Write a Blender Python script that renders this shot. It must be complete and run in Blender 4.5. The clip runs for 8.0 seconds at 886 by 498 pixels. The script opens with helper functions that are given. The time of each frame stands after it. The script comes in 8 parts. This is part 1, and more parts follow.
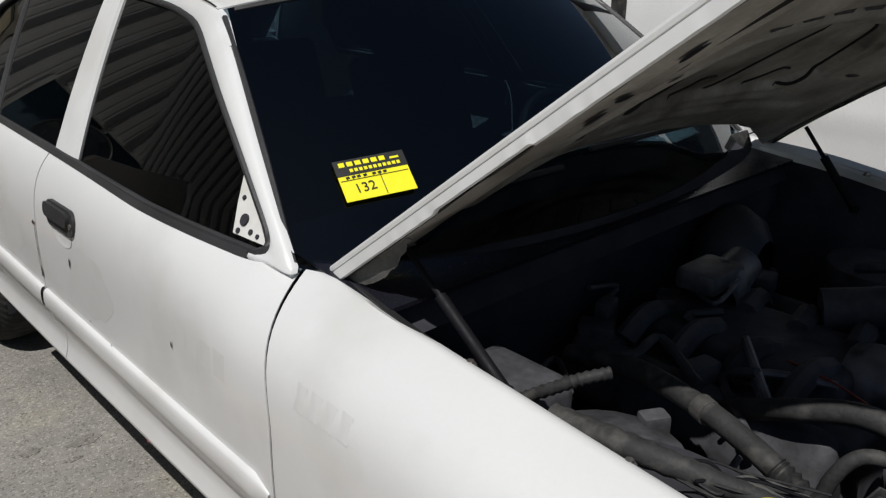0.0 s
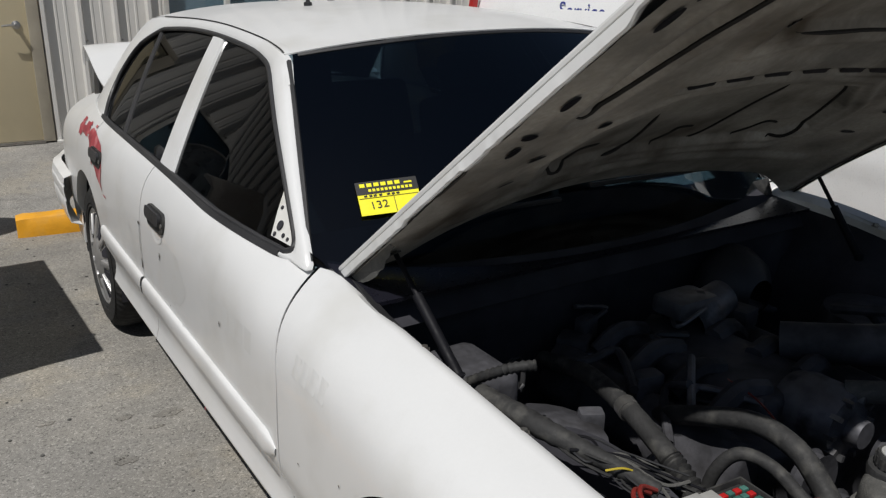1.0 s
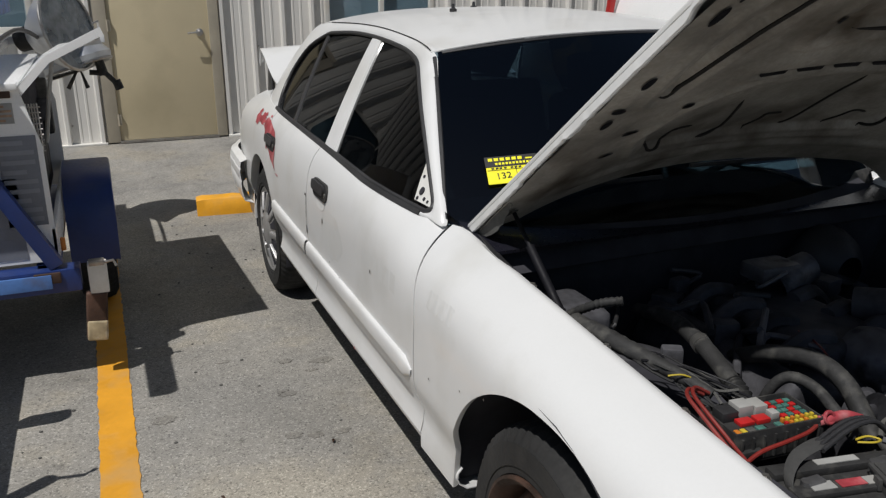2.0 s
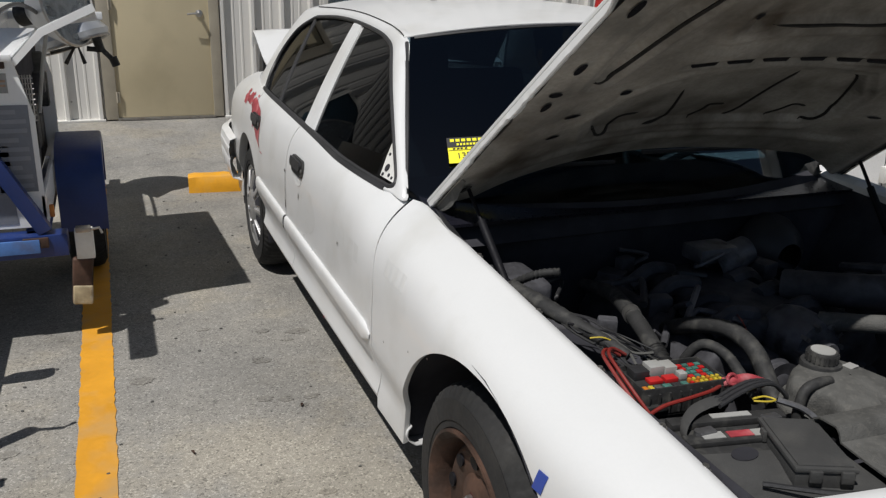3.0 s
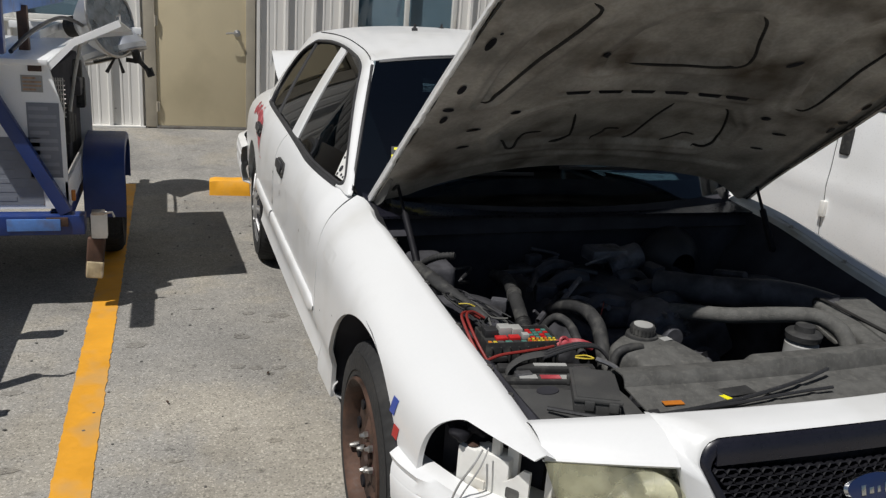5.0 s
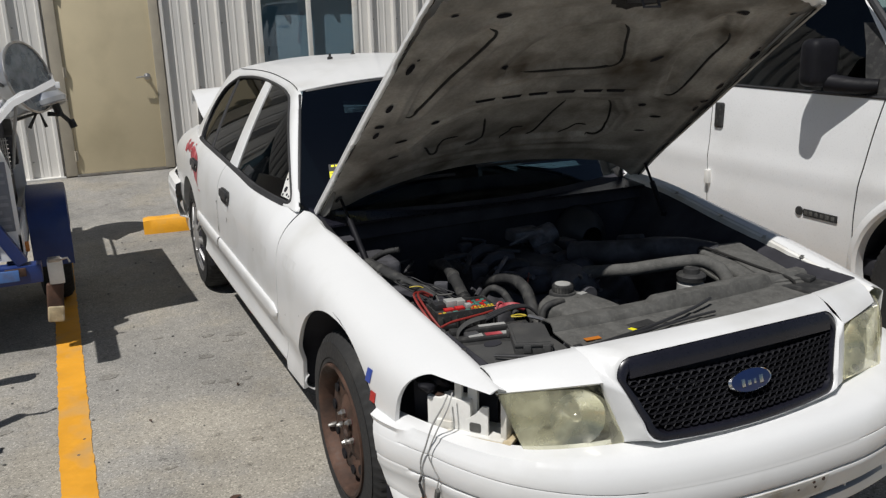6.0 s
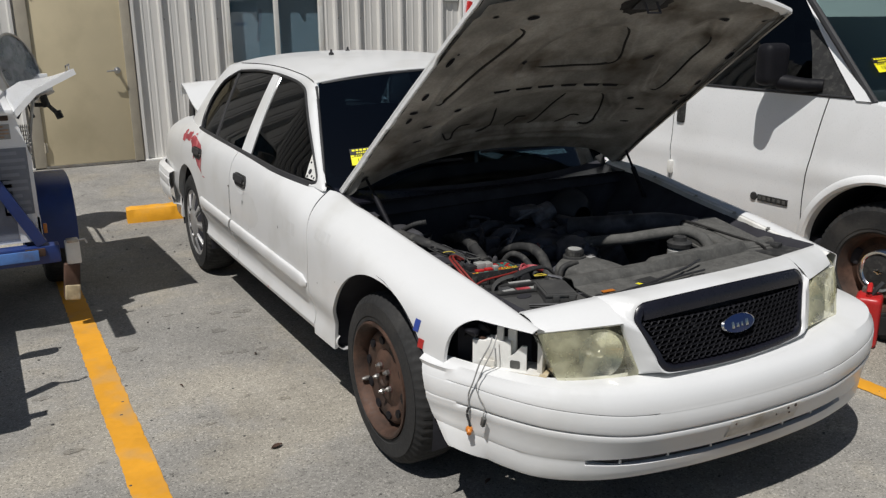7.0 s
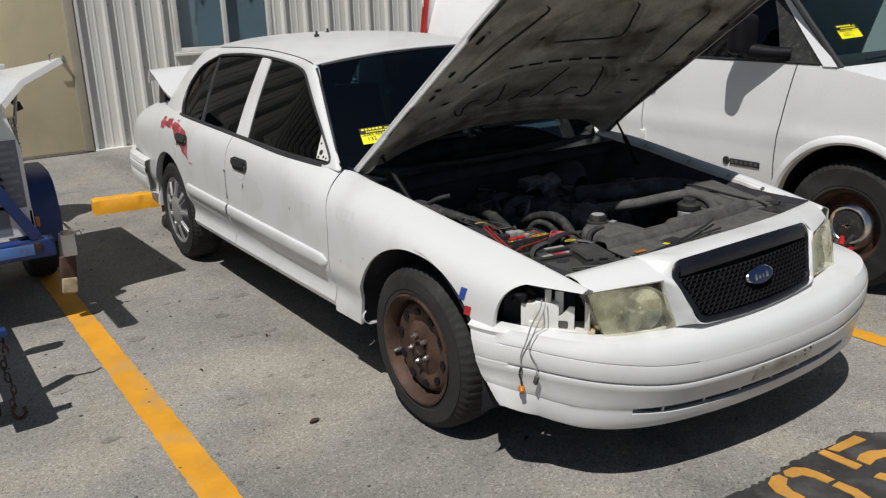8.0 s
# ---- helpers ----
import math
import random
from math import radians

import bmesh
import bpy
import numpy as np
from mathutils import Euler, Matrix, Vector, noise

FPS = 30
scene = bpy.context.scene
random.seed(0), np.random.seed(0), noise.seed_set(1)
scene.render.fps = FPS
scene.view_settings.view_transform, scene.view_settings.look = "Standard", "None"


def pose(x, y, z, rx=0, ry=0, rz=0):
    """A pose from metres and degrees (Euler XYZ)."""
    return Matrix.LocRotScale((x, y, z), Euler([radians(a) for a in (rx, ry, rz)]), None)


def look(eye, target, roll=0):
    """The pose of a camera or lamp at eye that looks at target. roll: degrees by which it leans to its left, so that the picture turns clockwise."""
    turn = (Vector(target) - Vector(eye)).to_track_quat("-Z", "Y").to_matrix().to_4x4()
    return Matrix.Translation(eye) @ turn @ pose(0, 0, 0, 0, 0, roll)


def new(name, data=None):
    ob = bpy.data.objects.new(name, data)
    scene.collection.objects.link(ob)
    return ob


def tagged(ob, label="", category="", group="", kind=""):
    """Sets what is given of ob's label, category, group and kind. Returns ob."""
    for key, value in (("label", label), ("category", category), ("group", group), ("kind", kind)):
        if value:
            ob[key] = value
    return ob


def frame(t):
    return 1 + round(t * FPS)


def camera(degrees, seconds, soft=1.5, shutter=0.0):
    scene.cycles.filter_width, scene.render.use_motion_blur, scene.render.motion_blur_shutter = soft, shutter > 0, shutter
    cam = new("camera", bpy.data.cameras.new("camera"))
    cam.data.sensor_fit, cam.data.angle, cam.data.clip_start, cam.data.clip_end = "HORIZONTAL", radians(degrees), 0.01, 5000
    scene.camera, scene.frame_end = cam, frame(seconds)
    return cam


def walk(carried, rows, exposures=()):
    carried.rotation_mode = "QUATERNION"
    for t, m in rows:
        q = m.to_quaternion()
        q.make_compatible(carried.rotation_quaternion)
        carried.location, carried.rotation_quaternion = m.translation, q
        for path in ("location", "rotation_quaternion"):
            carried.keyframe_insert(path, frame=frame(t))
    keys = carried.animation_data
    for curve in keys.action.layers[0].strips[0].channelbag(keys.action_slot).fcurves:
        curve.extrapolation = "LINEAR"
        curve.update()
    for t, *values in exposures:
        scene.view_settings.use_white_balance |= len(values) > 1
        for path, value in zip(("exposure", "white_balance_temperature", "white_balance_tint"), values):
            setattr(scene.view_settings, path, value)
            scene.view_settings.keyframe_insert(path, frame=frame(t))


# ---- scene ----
import collections

cam = camera(57.1, 8.0, soft=1.3)
EXPOSURE = -0.5
PATH = [
    (0, (-1.555, -0.579, 1.562), (-0.294, 0.796, 0.842), 0.1),
    (0.5, (-1.461, -0.826, 1.575), (-0.338, 0.682, 0.895), 0.2),
    (1, (-1.503, -1.011, 1.615), (-0.478, 0.586, 0.981), 0.8),
    (1.5, (-1.635, -1.198, 1.598), (-0.692, 0.45, 0.969), 0.0),
    (2, (-1.659, -1.405, 1.621), (-0.931, 0.352, 1.001), -0.1),
    (2.2, (-1.637, -1.491, 1.592), (-0.941, 0.277, 0.967), 4.2),
    (3.3, (-1.571, -1.621, 1.63), (-0.873, 0.137, 0.982), 0.2),
    (3.5, (-1.488, -1.648, 1.636), (-0.841, 0.161, 1.081), -0.6),
    (4, (-1.321, -1.736, 1.657), (-0.744, 0.094, 1.095), 2.0),
    (4.5, (-1.374, -1.943, 1.637), (-0.779, -0.133, 1.029), 4.6),
    (5, (-1.412, -2.18, 1.658), (-0.783, -0.372, 1.078), 4.3),
    (5.2, (-1.401, -2.293, 1.676), (-0.74, -0.487, 1.129), 2.2),
    (6.3, (-1.79, -2.616, 1.722), (-0.948, -0.883, 1.186), -0.9),
    (6.5, (-1.901, -2.655, 1.727), (-1.032, -0.929, 1.211), 0.1),
    (7, (-2.124, -2.781, 1.717), (-1.177, -1.105, 1.171), -0.3),
    (7.5, (-2.334, -2.803, 1.723), (-1.348, -1.149, 1.182), -1.2),
    (8, (-2.54, -2.671, 1.729), (-1.451, -1.103, 1.133), -1.6),
]
walk(cam, [(t, look(eye, target, roll)) for t, eye, target, roll in PATH], [(0.0, EXPOSURE), (2.2, EXPOSURE), (3.3, EXPOSURE + 0.12), (5.2, EXPOSURE + 0.18), (6.3, EXPOSURE + 0.20), (7.0, EXPOSURE + 0.15), (7.5, EXPOSURE + 0.07), (8.0, EXPOSURE + 0.09)])

# ---- world, sun, exposure ----
SUN_FROM = Vector((-0.445, -0.285, 1.0)).normalized()
world = bpy.data.worlds.new("sky")
scene.world = world
world.use_nodes = True
sky = world.node_tree.nodes.new("ShaderNodeTexSky")
sky.sky_type = "NISHITA"
sky.sun_disc = False
sky.sun_elevation = math.asin(SUN_FROM.z)
sky.sun_rotation = math.atan2(SUN_FROM.x, SUN_FROM.y)
sky.air_density, sky.dust_density = 1.0, 0.6
world.node_tree.nodes["Background"].inputs["Strength"].default_value = 0.044
world.node_tree.links.new(sky.outputs[0], world.node_tree.nodes["Background"].inputs["Color"])
sun = new("sun", bpy.data.lights.new("sun", "SUN"))
sun.data.energy, sun.data.angle, sun.data.color = 5.1, radians(0.5), (1.0, 0.975, 0.945)
sun.matrix_world = look(SUN_FROM * 30, (0, 0, 0))


# ---- materials ----
def material(name, colour, rough=0.5, metal=0.0, vary=0.12, scale=6.0, fine=60.0, bump=0.0, dirt=None, dirt_amount=0.0, dirt_scale=2.5, coat=0.0, spec=0.5, dents=0.0):
    """A procedural surface: base colour varied at two scales, patches of dirt, and a fine relief."""
    m = bpy.data.materials.new(name)
    m.use_nodes = True
    nt = m.node_tree
    b = nt.nodes["Principled BSDF"]
    b.inputs["Roughness"].default_value, b.inputs["Metallic"].default_value = rough, metal
    b.inputs["Coat Weight"].default_value = coat
    b.inputs["Coat Roughness"].default_value = 0.08
    b.inputs["Specular IOR Level"].default_value = spec
    at = nt.nodes.new("ShaderNodeTexCoord")

    def noise_tex(s, detail=4.0):
        n = nt.nodes.new("ShaderNodeTexNoise")
        n.inputs["Scale"].default_value, n.inputs["Detail"].default_value = s, detail
        nt.links.new(at.outputs["Object"], n.inputs["Vector"])
        return n

    def ramp(src, lo, hi, a, c):
        r = nt.nodes.new("ShaderNodeMapRange")
        r.inputs["From Min"].default_value, r.inputs["From Max"].default_value = lo, hi
        r.inputs["To Min"].default_value, r.inputs["To Max"].default_value = a, c
        nt.links.new(src, r.inputs["Value"])
        return r.outputs[0]

    def mixed(kind, fac, a, c):
        x = nt.nodes.new("ShaderNodeMix")
        x.data_type, x.blend_type = "RGBA", kind
        for slot, v in ((0, fac), (6, a), (7, c)):
            if hasattr(v, "links"):
                nt.links.new(v, x.inputs[slot])
            else:
                x.inputs[slot].default_value = v
        return x.outputs[2]

    big, small = noise_tex(scale), noise_tex(fine, 6.0)
    lo = tuple(max(0.0, c * (1 - vary)) for c in colour) + (1,)
    hi = tuple(min(1.0, c * (1 + vary * 0.6)) for c in colour) + (1,)
    out = mixed("MIX", ramp(big.outputs["Fac"], 0.35, 0.65, 0, 1), lo, hi)
    out = mixed("MULTIPLY", ramp(small.outputs["Fac"], 0.3, 0.7, vary * 1.2, 0), out, (0.55, 0.53, 0.5, 1))
    if dirt:
        d = noise_tex(dirt_scale, 8.0)
        out = mixed("MIX", ramp(d.outputs["Fac"], 0.52, 0.72, 0, dirt_amount), out, (*dirt, 1))
    nt.links.new(out, b.inputs["Base Color"])
    nt.links.new(ramp(small.outputs["Fac"], 0.3, 0.7, max(0.02, rough * 0.85), min(1, rough * 1.15)), b.inputs["Roughness"])
    if bump:
        bp = nt.nodes.new("ShaderNodeBump")
        bp.inputs["Strength"].default_value, bp.inputs["Distance"].default_value = bump, 0.004
        nt.links.new(small.outputs["Fac"], bp.inputs["Height"])
        nt.links.new(bp.outputs[0], b.inputs["Normal"])
    if dents:
        wave, bp = noise_tex(3.5, 1.0), nt.nodes.new("ShaderNodeBump")
        bp.inputs["Strength"].default_value, bp.inputs["Distance"].default_value = dents, 0.02
        nt.links.new(wave.outputs["Fac"], bp.inputs["Height"])
        nt.links.new(bp.outputs[0], b.inputs["Normal"])
        nt.links.new(bp.outputs[0], b.inputs["Coat Normal"])
    return m


def glass_material(name, tint, gloss=0.9, rough=0.0, ior=1.5):
    """A tinted pane: light passes coloured, the surface mirrors by Fresnel."""
    m = bpy.data.materials.new(name)
    m.use_nodes = True
    nt = m.node_tree
    nt.nodes.remove(nt.nodes["Principled BSDF"])
    clear, shine = nt.nodes.new("ShaderNodeBsdfTransparent"), nt.nodes.new("ShaderNodeBsdfGlossy")
    clear.inputs["Color"].default_value = (*tint, 1)
    shine.inputs["Color"].default_value = (gloss, gloss, gloss, 1)
    shine.inputs["Roughness"].default_value = rough
    # gloss rises towards grazing angles (Schlick), alike from both sides of the pane
    slant, mix = nt.nodes.new("ShaderNodeLayerWeight"), nt.nodes.new("ShaderNodeMixShader")
    power, gain = nt.nodes.new("ShaderNodeMath"), nt.nodes.new("ShaderNodeMath")
    slant.inputs["Blend"].default_value = 0.5
    power.operation, gain.operation = "POWER", "MULTIPLY_ADD"
    base = ((ior - 1) / (ior + 1)) ** 2
    power.inputs[1].default_value = 5.0
    gain.inputs[1].default_value, gain.inputs[2].default_value = 1 - base, base
    nt.links.new(slant.outputs["Facing"], power.inputs[0])
    nt.links.new(power.outputs[0], gain.inputs[0])
    nt.links.new(gain.outputs[0], mix.inputs[0])
    nt.links.new(clear.outputs[0], mix.inputs[1])
    nt.links.new(shine.outputs[0], mix.inputs[2])
    nt.links.new(mix.outputs[0], nt.nodes["Material Output"].inputs["Surface"])
    return m


WHITE = material("car_white", (0.705, 0.71, 0.705), 0.34, vary=0.03, scale=2.0, fine=140, dirt=(0.56, 0.555, 0.525), dirt_amount=0.6, dirt_scale=3.4, coat=0.25, dents=0.07)
VAN_WHITE = material("van_white", (0.86, 0.865, 0.86), 0.3, vary=0.02, scale=1.5, fine=120, dirt=(0.66, 0.66, 0.63), dirt_amount=0.3, coat=0.3, dents=0.1)
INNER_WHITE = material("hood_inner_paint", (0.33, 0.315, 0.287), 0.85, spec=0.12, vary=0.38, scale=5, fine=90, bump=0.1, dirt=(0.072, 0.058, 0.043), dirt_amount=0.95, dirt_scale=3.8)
STAINED_WHITE = material("stained_bumper_white", (0.62, 0.61, 0.57), 0.55, vary=0.2, scale=7, fine=80, dirt=(0.33, 0.28, 0.21), dirt_amount=0.85, dirt_scale=11)
TAN_DIRT = material("tan_dirt_film", (0.46, 0.38, 0.24), 0.85, vary=0.3, scale=20, dirt=(0.66, 0.62, 0.52), dirt_amount=0.8, dirt_scale=18)
RAW_WHITE = material("weathered_white_plastic", (0.76, 0.755, 0.72), 0.55, vary=0.1, scale=8, dirt=(0.45, 0.40, 0.30), dirt_amount=0.6, dirt_scale=9)
BLACK_TRIM = material("black_rubber_trim", (0.030, 0.030, 0.032), 0.5, vary=0.25, fine=120, bump=0.15)
BLACK_GLOSS = material("black_grille_plastic", (0.011, 0.011, 0.017), 0.3, vary=0.2, fine=90)
BLACK_PLASTIC = material("dusty_black_plastic", (0.036, 0.036, 0.036), 0.66, vary=0.3, scale=14, fine=130, bump=0.25, dirt=(0.10, 0.097, 0.088), dirt_amount=0.65, dirt_scale=30, spec=0.3)
GREY_PLASTIC = material("dusty_grey_plastic", (0.105, 0.104, 0.098), 0.78, vary=0.22, scale=26, fine=300, bump=0.5, dirt=(0.165, 0.158, 0.142), dirt_amount=0.45, dirt_scale=85, spec=0.25)
DUSTY_LID = material("dusty_black_lid", (0.062, 0.062, 0.061), 0.6, vary=0.15, scale=9, fine=200, bump=0.15, dirt=(0.11, 0.107, 0.098), dirt_amount=0.4, dirt_scale=12, spec=0.35)
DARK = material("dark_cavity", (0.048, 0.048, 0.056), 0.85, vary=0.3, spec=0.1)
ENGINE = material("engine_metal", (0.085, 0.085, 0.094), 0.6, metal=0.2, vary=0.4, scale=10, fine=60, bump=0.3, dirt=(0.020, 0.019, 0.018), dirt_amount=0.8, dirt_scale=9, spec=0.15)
GRIMY_ALLOY = material("oily_alloy", (0.16, 0.162, 0.18), 0.5, metal=0.5, vary=0.4, scale=12, dirt=(0.015, 0.014, 0.014), dirt_amount=0.9, dirt_scale=16)
ALLOY = material("dirty_alloy", (0.26, 0.26, 0.27), 0.42, metal=0.8, vary=0.25, scale=9, dirt=(0.16, 0.15, 0.13), dirt_amount=0.5, dirt_scale=8)
TYRE = material("tyre_rubber", (0.020, 0.020, 0.020), 0.85, vary=0.3, scale=5, fine=60, bump=0.3, dirt=(0.05, 0.047, 0.042), dirt_amount=0.6, dirt_scale=6)
RED_RUST = material("dark_red_rust", (0.075, 0.018, 0.014), 0.7, vary=0.4, scale=30)
RUST = material("rusty_steel", (0.092, 0.050, 0.034), 0.72, metal=0.15, vary=0.55, scale=9, fine=70, bump=0.4, dirt=(0.036, 0.025, 0.02), dirt_amount=0.9, dirt_scale=7)
SILVER = material("wheel_cover_silver", (0.50, 0.50, 0.50), 0.4, metal=0.6, vary=0.15, dirt=(0.3, 0.28, 0.25), dirt_amount=0.5, dirt_scale=9)
STEEL = material("bare_steel", (0.45, 0.44, 0.42), 0.4, metal=0.9, vary=0.2, dirt=(0.2, 0.12, 0.07), dirt_amount=0.4, dirt_scale=20)
RED_PRIMER = material("red_scraped_paint", (0.44, 0.06, 0.075), 0.5, vary=0.35, scale=14, dirt=(0.60, 0.30, 0.30), dirt_amount=0.7, dirt_scale=14)
RED_WIRE = material("red_cable", (0.22, 0.022, 0.017), 0.45, vary=0.25, dirt=(0.2, 0.05, 0.04), dirt_amount=0.5, dirt_scale=12)
GREY_WIRE = material("grey_cable", (0.30, 0.30, 0.29), 0.5, vary=0.2)
YELLOW_PAINT = material("yellow_line_paint", (0.72, 0.33, 0.018), 0.7, vary=0.12, scale=4, fine=40, bump=0.2, dirt=(0.36, 0.27, 0.15), dirt_amount=0.55, dirt_scale=5)
YELLOW_STOP = material("yellow_wheel_stop_paint", (0.78, 0.36, 0.012), 0.65, vary=0.1, scale=6, fine=60, bump=0.3, dirt=(0.50, 0.30, 0.10), dirt_amount=0.6, dirt_scale=6)
TAG_YELLOW = material("tag_yellow", (0.90, 0.82, 0.02), 0.4, vary=0.03)
INK = material("black_ink", (0.012, 0.012, 0.012), 0.5, vary=0.1)
BLUE_INK = material("blue_lettering", (0.05, 0.07, 0.33), 0.5, vary=0.1)
BLUE = material("blue_trailer_paint", (0.014, 0.038, 0.17), 0.42, vary=0.2, scale=4, dirt=(0.05, 0.07, 0.15), dirt_amount=0.5, dirt_scale=6)
LIGHT_BLUE = material("faded_blue_paint", (0.09, 0.21, 0.52), 0.5, vary=0.2, dirt=(0.10, 0.08, 0.08), dirt_amount=0.8, dirt_scale=9)
GREY_DECAL = material("grey_notice_sheet", (0.20, 0.215, 0.25), 0.5, vary=0.15)
DECAL_LINE = material("notice_print", (0.27, 0.285, 0.32), 0.5, vary=0.1)
DOOR_BEIGE = material("beige_door_paint", (0.61, 0.525, 0.35), 0.42, vary=0.06, scale=1.5, fine=90, dirt=(0.42, 0.36, 0.23), dirt_amount=0.5, dirt_scale=2)
FRAME_BEIGE = material("beige_frame_paint", (0.40, 0.36, 0.285), 0.5, vary=0.08)
METAL_WALL = material("painted_metal_siding", (0.72, 0.705, 0.67), 0.45, vary=0.05, scale=1.2, fine=60, dirt=(0.54, 0.52, 0.48), dirt_amount=0.4, dirt_scale=1.2)
SILL_WHITE = material("white_sill_metal", (0.72, 0.71, 0.67), 0.5, vary=0.08, dirt=(0.45, 0.38, 0.28), dirt_amount=0.5, dirt_scale=6)
MIRROR = material("floodlight_reflector", (0.55, 0.57, 0.6), 0.42, metal=0.8, vary=0.05)
AMBER = material("amber_plastic", (0.58, 0.19, 0.025), 0.35, vary=0.2)
RED = material("red_plastic", (0.50, 0.02, 0.02), 0.4, vary=0.2)
BLUE_STICKER = material("blue_sticker", (0.03, 0.07, 0.35), 0.4, vary=0.1)
PALE = material("pale_plastic", (0.37, 0.37, 0.355), 0.5, vary=0.15, dirt=(0.3, 0.29, 0.26), dirt_amount=0.6, dirt_scale=14)
FUSE_YELLOW = material("yellow_fuse", (0.55, 0.42, 0.04), 0.5, vary=0.2)
FUSE_GREEN = material("green_fuse", (0.07, 0.19, 0.16), 0.5, vary=0.3, scale=40)
SEAT_CLOTH = material("dark_seat_cloth", (0.035, 0.036, 0.04), 0.9, vary=0.2)
LOGO_BLUE = material("badge_blue", (0.008, 0.018, 0.07), 0.2, vary=0.1, coat=0.5)
CHROME = material("worn_chrome", (0.7, 0.7, 0.7), 0.18, metal=1.0, vary=0.1)
BROWN_PRINT = material("warning_label_print", (0.42, 0.27, 0.18), 0.5, vary=0.3, scale=30)
TINT = glass_material("tinted_window_glass", (0.07, 0.075, 0.083), gloss=0.50, ior=1.42)
WINDSHIELD = glass_material("windshield_glass", (0.19, 0.26, 0.30), ior=1.78)
VAN_GLASS = glass_material("van_window_glass", (0.24, 0.27, 0.28))
VAN_SCREEN = glass_material("van_windscreen_glass", (0.62, 0.74, 0.74))
HOUSE_GLASS = glass_material("building_window_glass", (0.62, 0.70, 0.74), ior=1.6)
MESH_BLACK = material("dull_black_mesh", (0.009, 0.009, 0.012), 0.6, vary=0.3, spec=0.2)


def concrete(name, colour, big=0.5):
    """Weathered concrete: broad tone, stains, aggregate specks and a pitted relief."""
    m = bpy.data.materials.new(name)
    m.use_nodes = True
    nt = m.node_tree
    b = nt.nodes["Principled BSDF"]
    b.inputs["Roughness"].default_value = 0.9
    b.inputs["Specular IOR Level"].default_value = 0.25
    at = nt.nodes.new("ShaderNodeTexCoord")

    def noise_tex(s, detail, rough=0.6):
        n = nt.nodes.new("ShaderNodeTexNoise")
        n.inputs["Scale"].default_value, n.inputs["Detail"].default_value, n.inputs["Roughness"].default_value = s, detail, rough
        nt.links.new(at.outputs["Object"], n.inputs["Vector"])
        return n.outputs["Fac"]

    def ramp(src, stops):
        r = nt.nodes.new("ShaderNodeValToRGB")
        while len(r.color_ramp.elements) < len(stops):
            r.color_ramp.elements.new(0.5)
        for e, (p, c) in zip(r.color_ramp.elements, stops):
            e.position, e.color = p, (*c, 1) if isinstance(c, tuple) else (c, c, c, 1)
        nt.links.new(src, r.inputs[0])
        return r.outputs[0]

    def times(a, c):
        x = nt.nodes.new("ShaderNodeMix")
        x.data_type, x.blend_type = "RGBA", "MULTIPLY"
        x.inputs[0].default_value = 1.0
        for slot, v in ((6, a), (7, c)):
            if hasattr(v, "links"):
                nt.links.new(v, x.inputs[slot])
            else:
                x.inputs[slot].default_value = v
        return x.outputs[2]

    voro = nt.nodes.new("ShaderNodeTexVoronoi")
    voro.inputs["Scale"].default_value = 150
    nt.links.new(at.outputs["Object"], voro.inputs["Vector"])
    out = times((*colour, 1), ramp(noise_tex(big, 6), [(0.30, 0.68), (0.5, 0.98), (0.70, 1.16)]))
    out = times(out, ramp(noise_tex(1.9, 9, 0.72), [(0.28, 0.55), (0.40, 0.90), (0.52, 1.0), (0.75, 1.12)]))
    out = times(out, ramp(noise_tex(13, 5, 0.6), [(0.27, 0.60), (0.37, 0.97), (0.62, 1.0), (0.72, 1.10)]))
    out = times(out, ramp(noise_tex(330, 2, 0.5), [(0.30, 0.72), (0.5, 1.0), (0.70, 1.28)]))
    # tan silt left by puddles, with ragged borders
    out = times(out, ramp(noise_tex(0.85, 11, 0.66), [(0.40, (0.88, 0.89, 0.91)), (0.50, (0.98, 0.98, 0.98)), (0.56, (1.09, 1.06, 1.0)), (0.70, (1.16, 1.12, 1.03))]))
    speck = nt.nodes.new("ShaderNodeSeparateColor")
    nt.links.new(voro.outputs["Color"], speck.inputs[0])
    out = times(out, ramp(speck.outputs[0], [(0.0, 0.55), (0.18, 0.92), (0.80, 1.02), (1.0, 1.45)]))
    nt.links.new(out, b.inputs["Base Color"])
    bp = nt.nodes.new("ShaderNodeBump")
    bp.inputs["Strength"].default_value, bp.inputs["Distance"].default_value = 0.5, 0.004
    nt.links.new(noise_tex(190, 3), bp.inputs["Height"])
    nt.links.new(bp.outputs[0], b.inputs["Normal"])
    return m


GRIME_AND_SHADE = material("black_grime_and_shade", (0.014, 0.013, 0.012), 0.85, vary=0.4, scale=30)
GHOST = material("faded_decal_trace", (0.655, 0.66, 0.65), 0.36, vary=0.02, fine=140, dirt=(0.60, 0.59, 0.56), dirt_amount=0.45, dirt_scale=22, coat=0.2)
SCRATCH = material("dark_scratch", (0.07, 0.06, 0.055), 0.7, vary=0.5, scale=40)
PALE_STRIP = material("pale_strip", (0.72, 0.78, 0.76), 0.7, vary=0.04)
STENCIL_ORANGE = material("faded_orange_paint", (0.60, 0.30, 0.055), 0.75, vary=0.15, scale=6, fine=60, bump=0.2, dirt=(0.40, 0.25, 0.10), dirt_amount=0.6, dirt_scale=9)
PALE_BACKING = material("pale_window_backing", (0.34, 0.43, 0.48), 0.7, vary=0.05)
GROUND = concrete("parking_concrete", (0.287, 0.274, 0.247))
APRON = concrete("worn_apron_concrete", (0.270, 0.259, 0.237), 0.9)
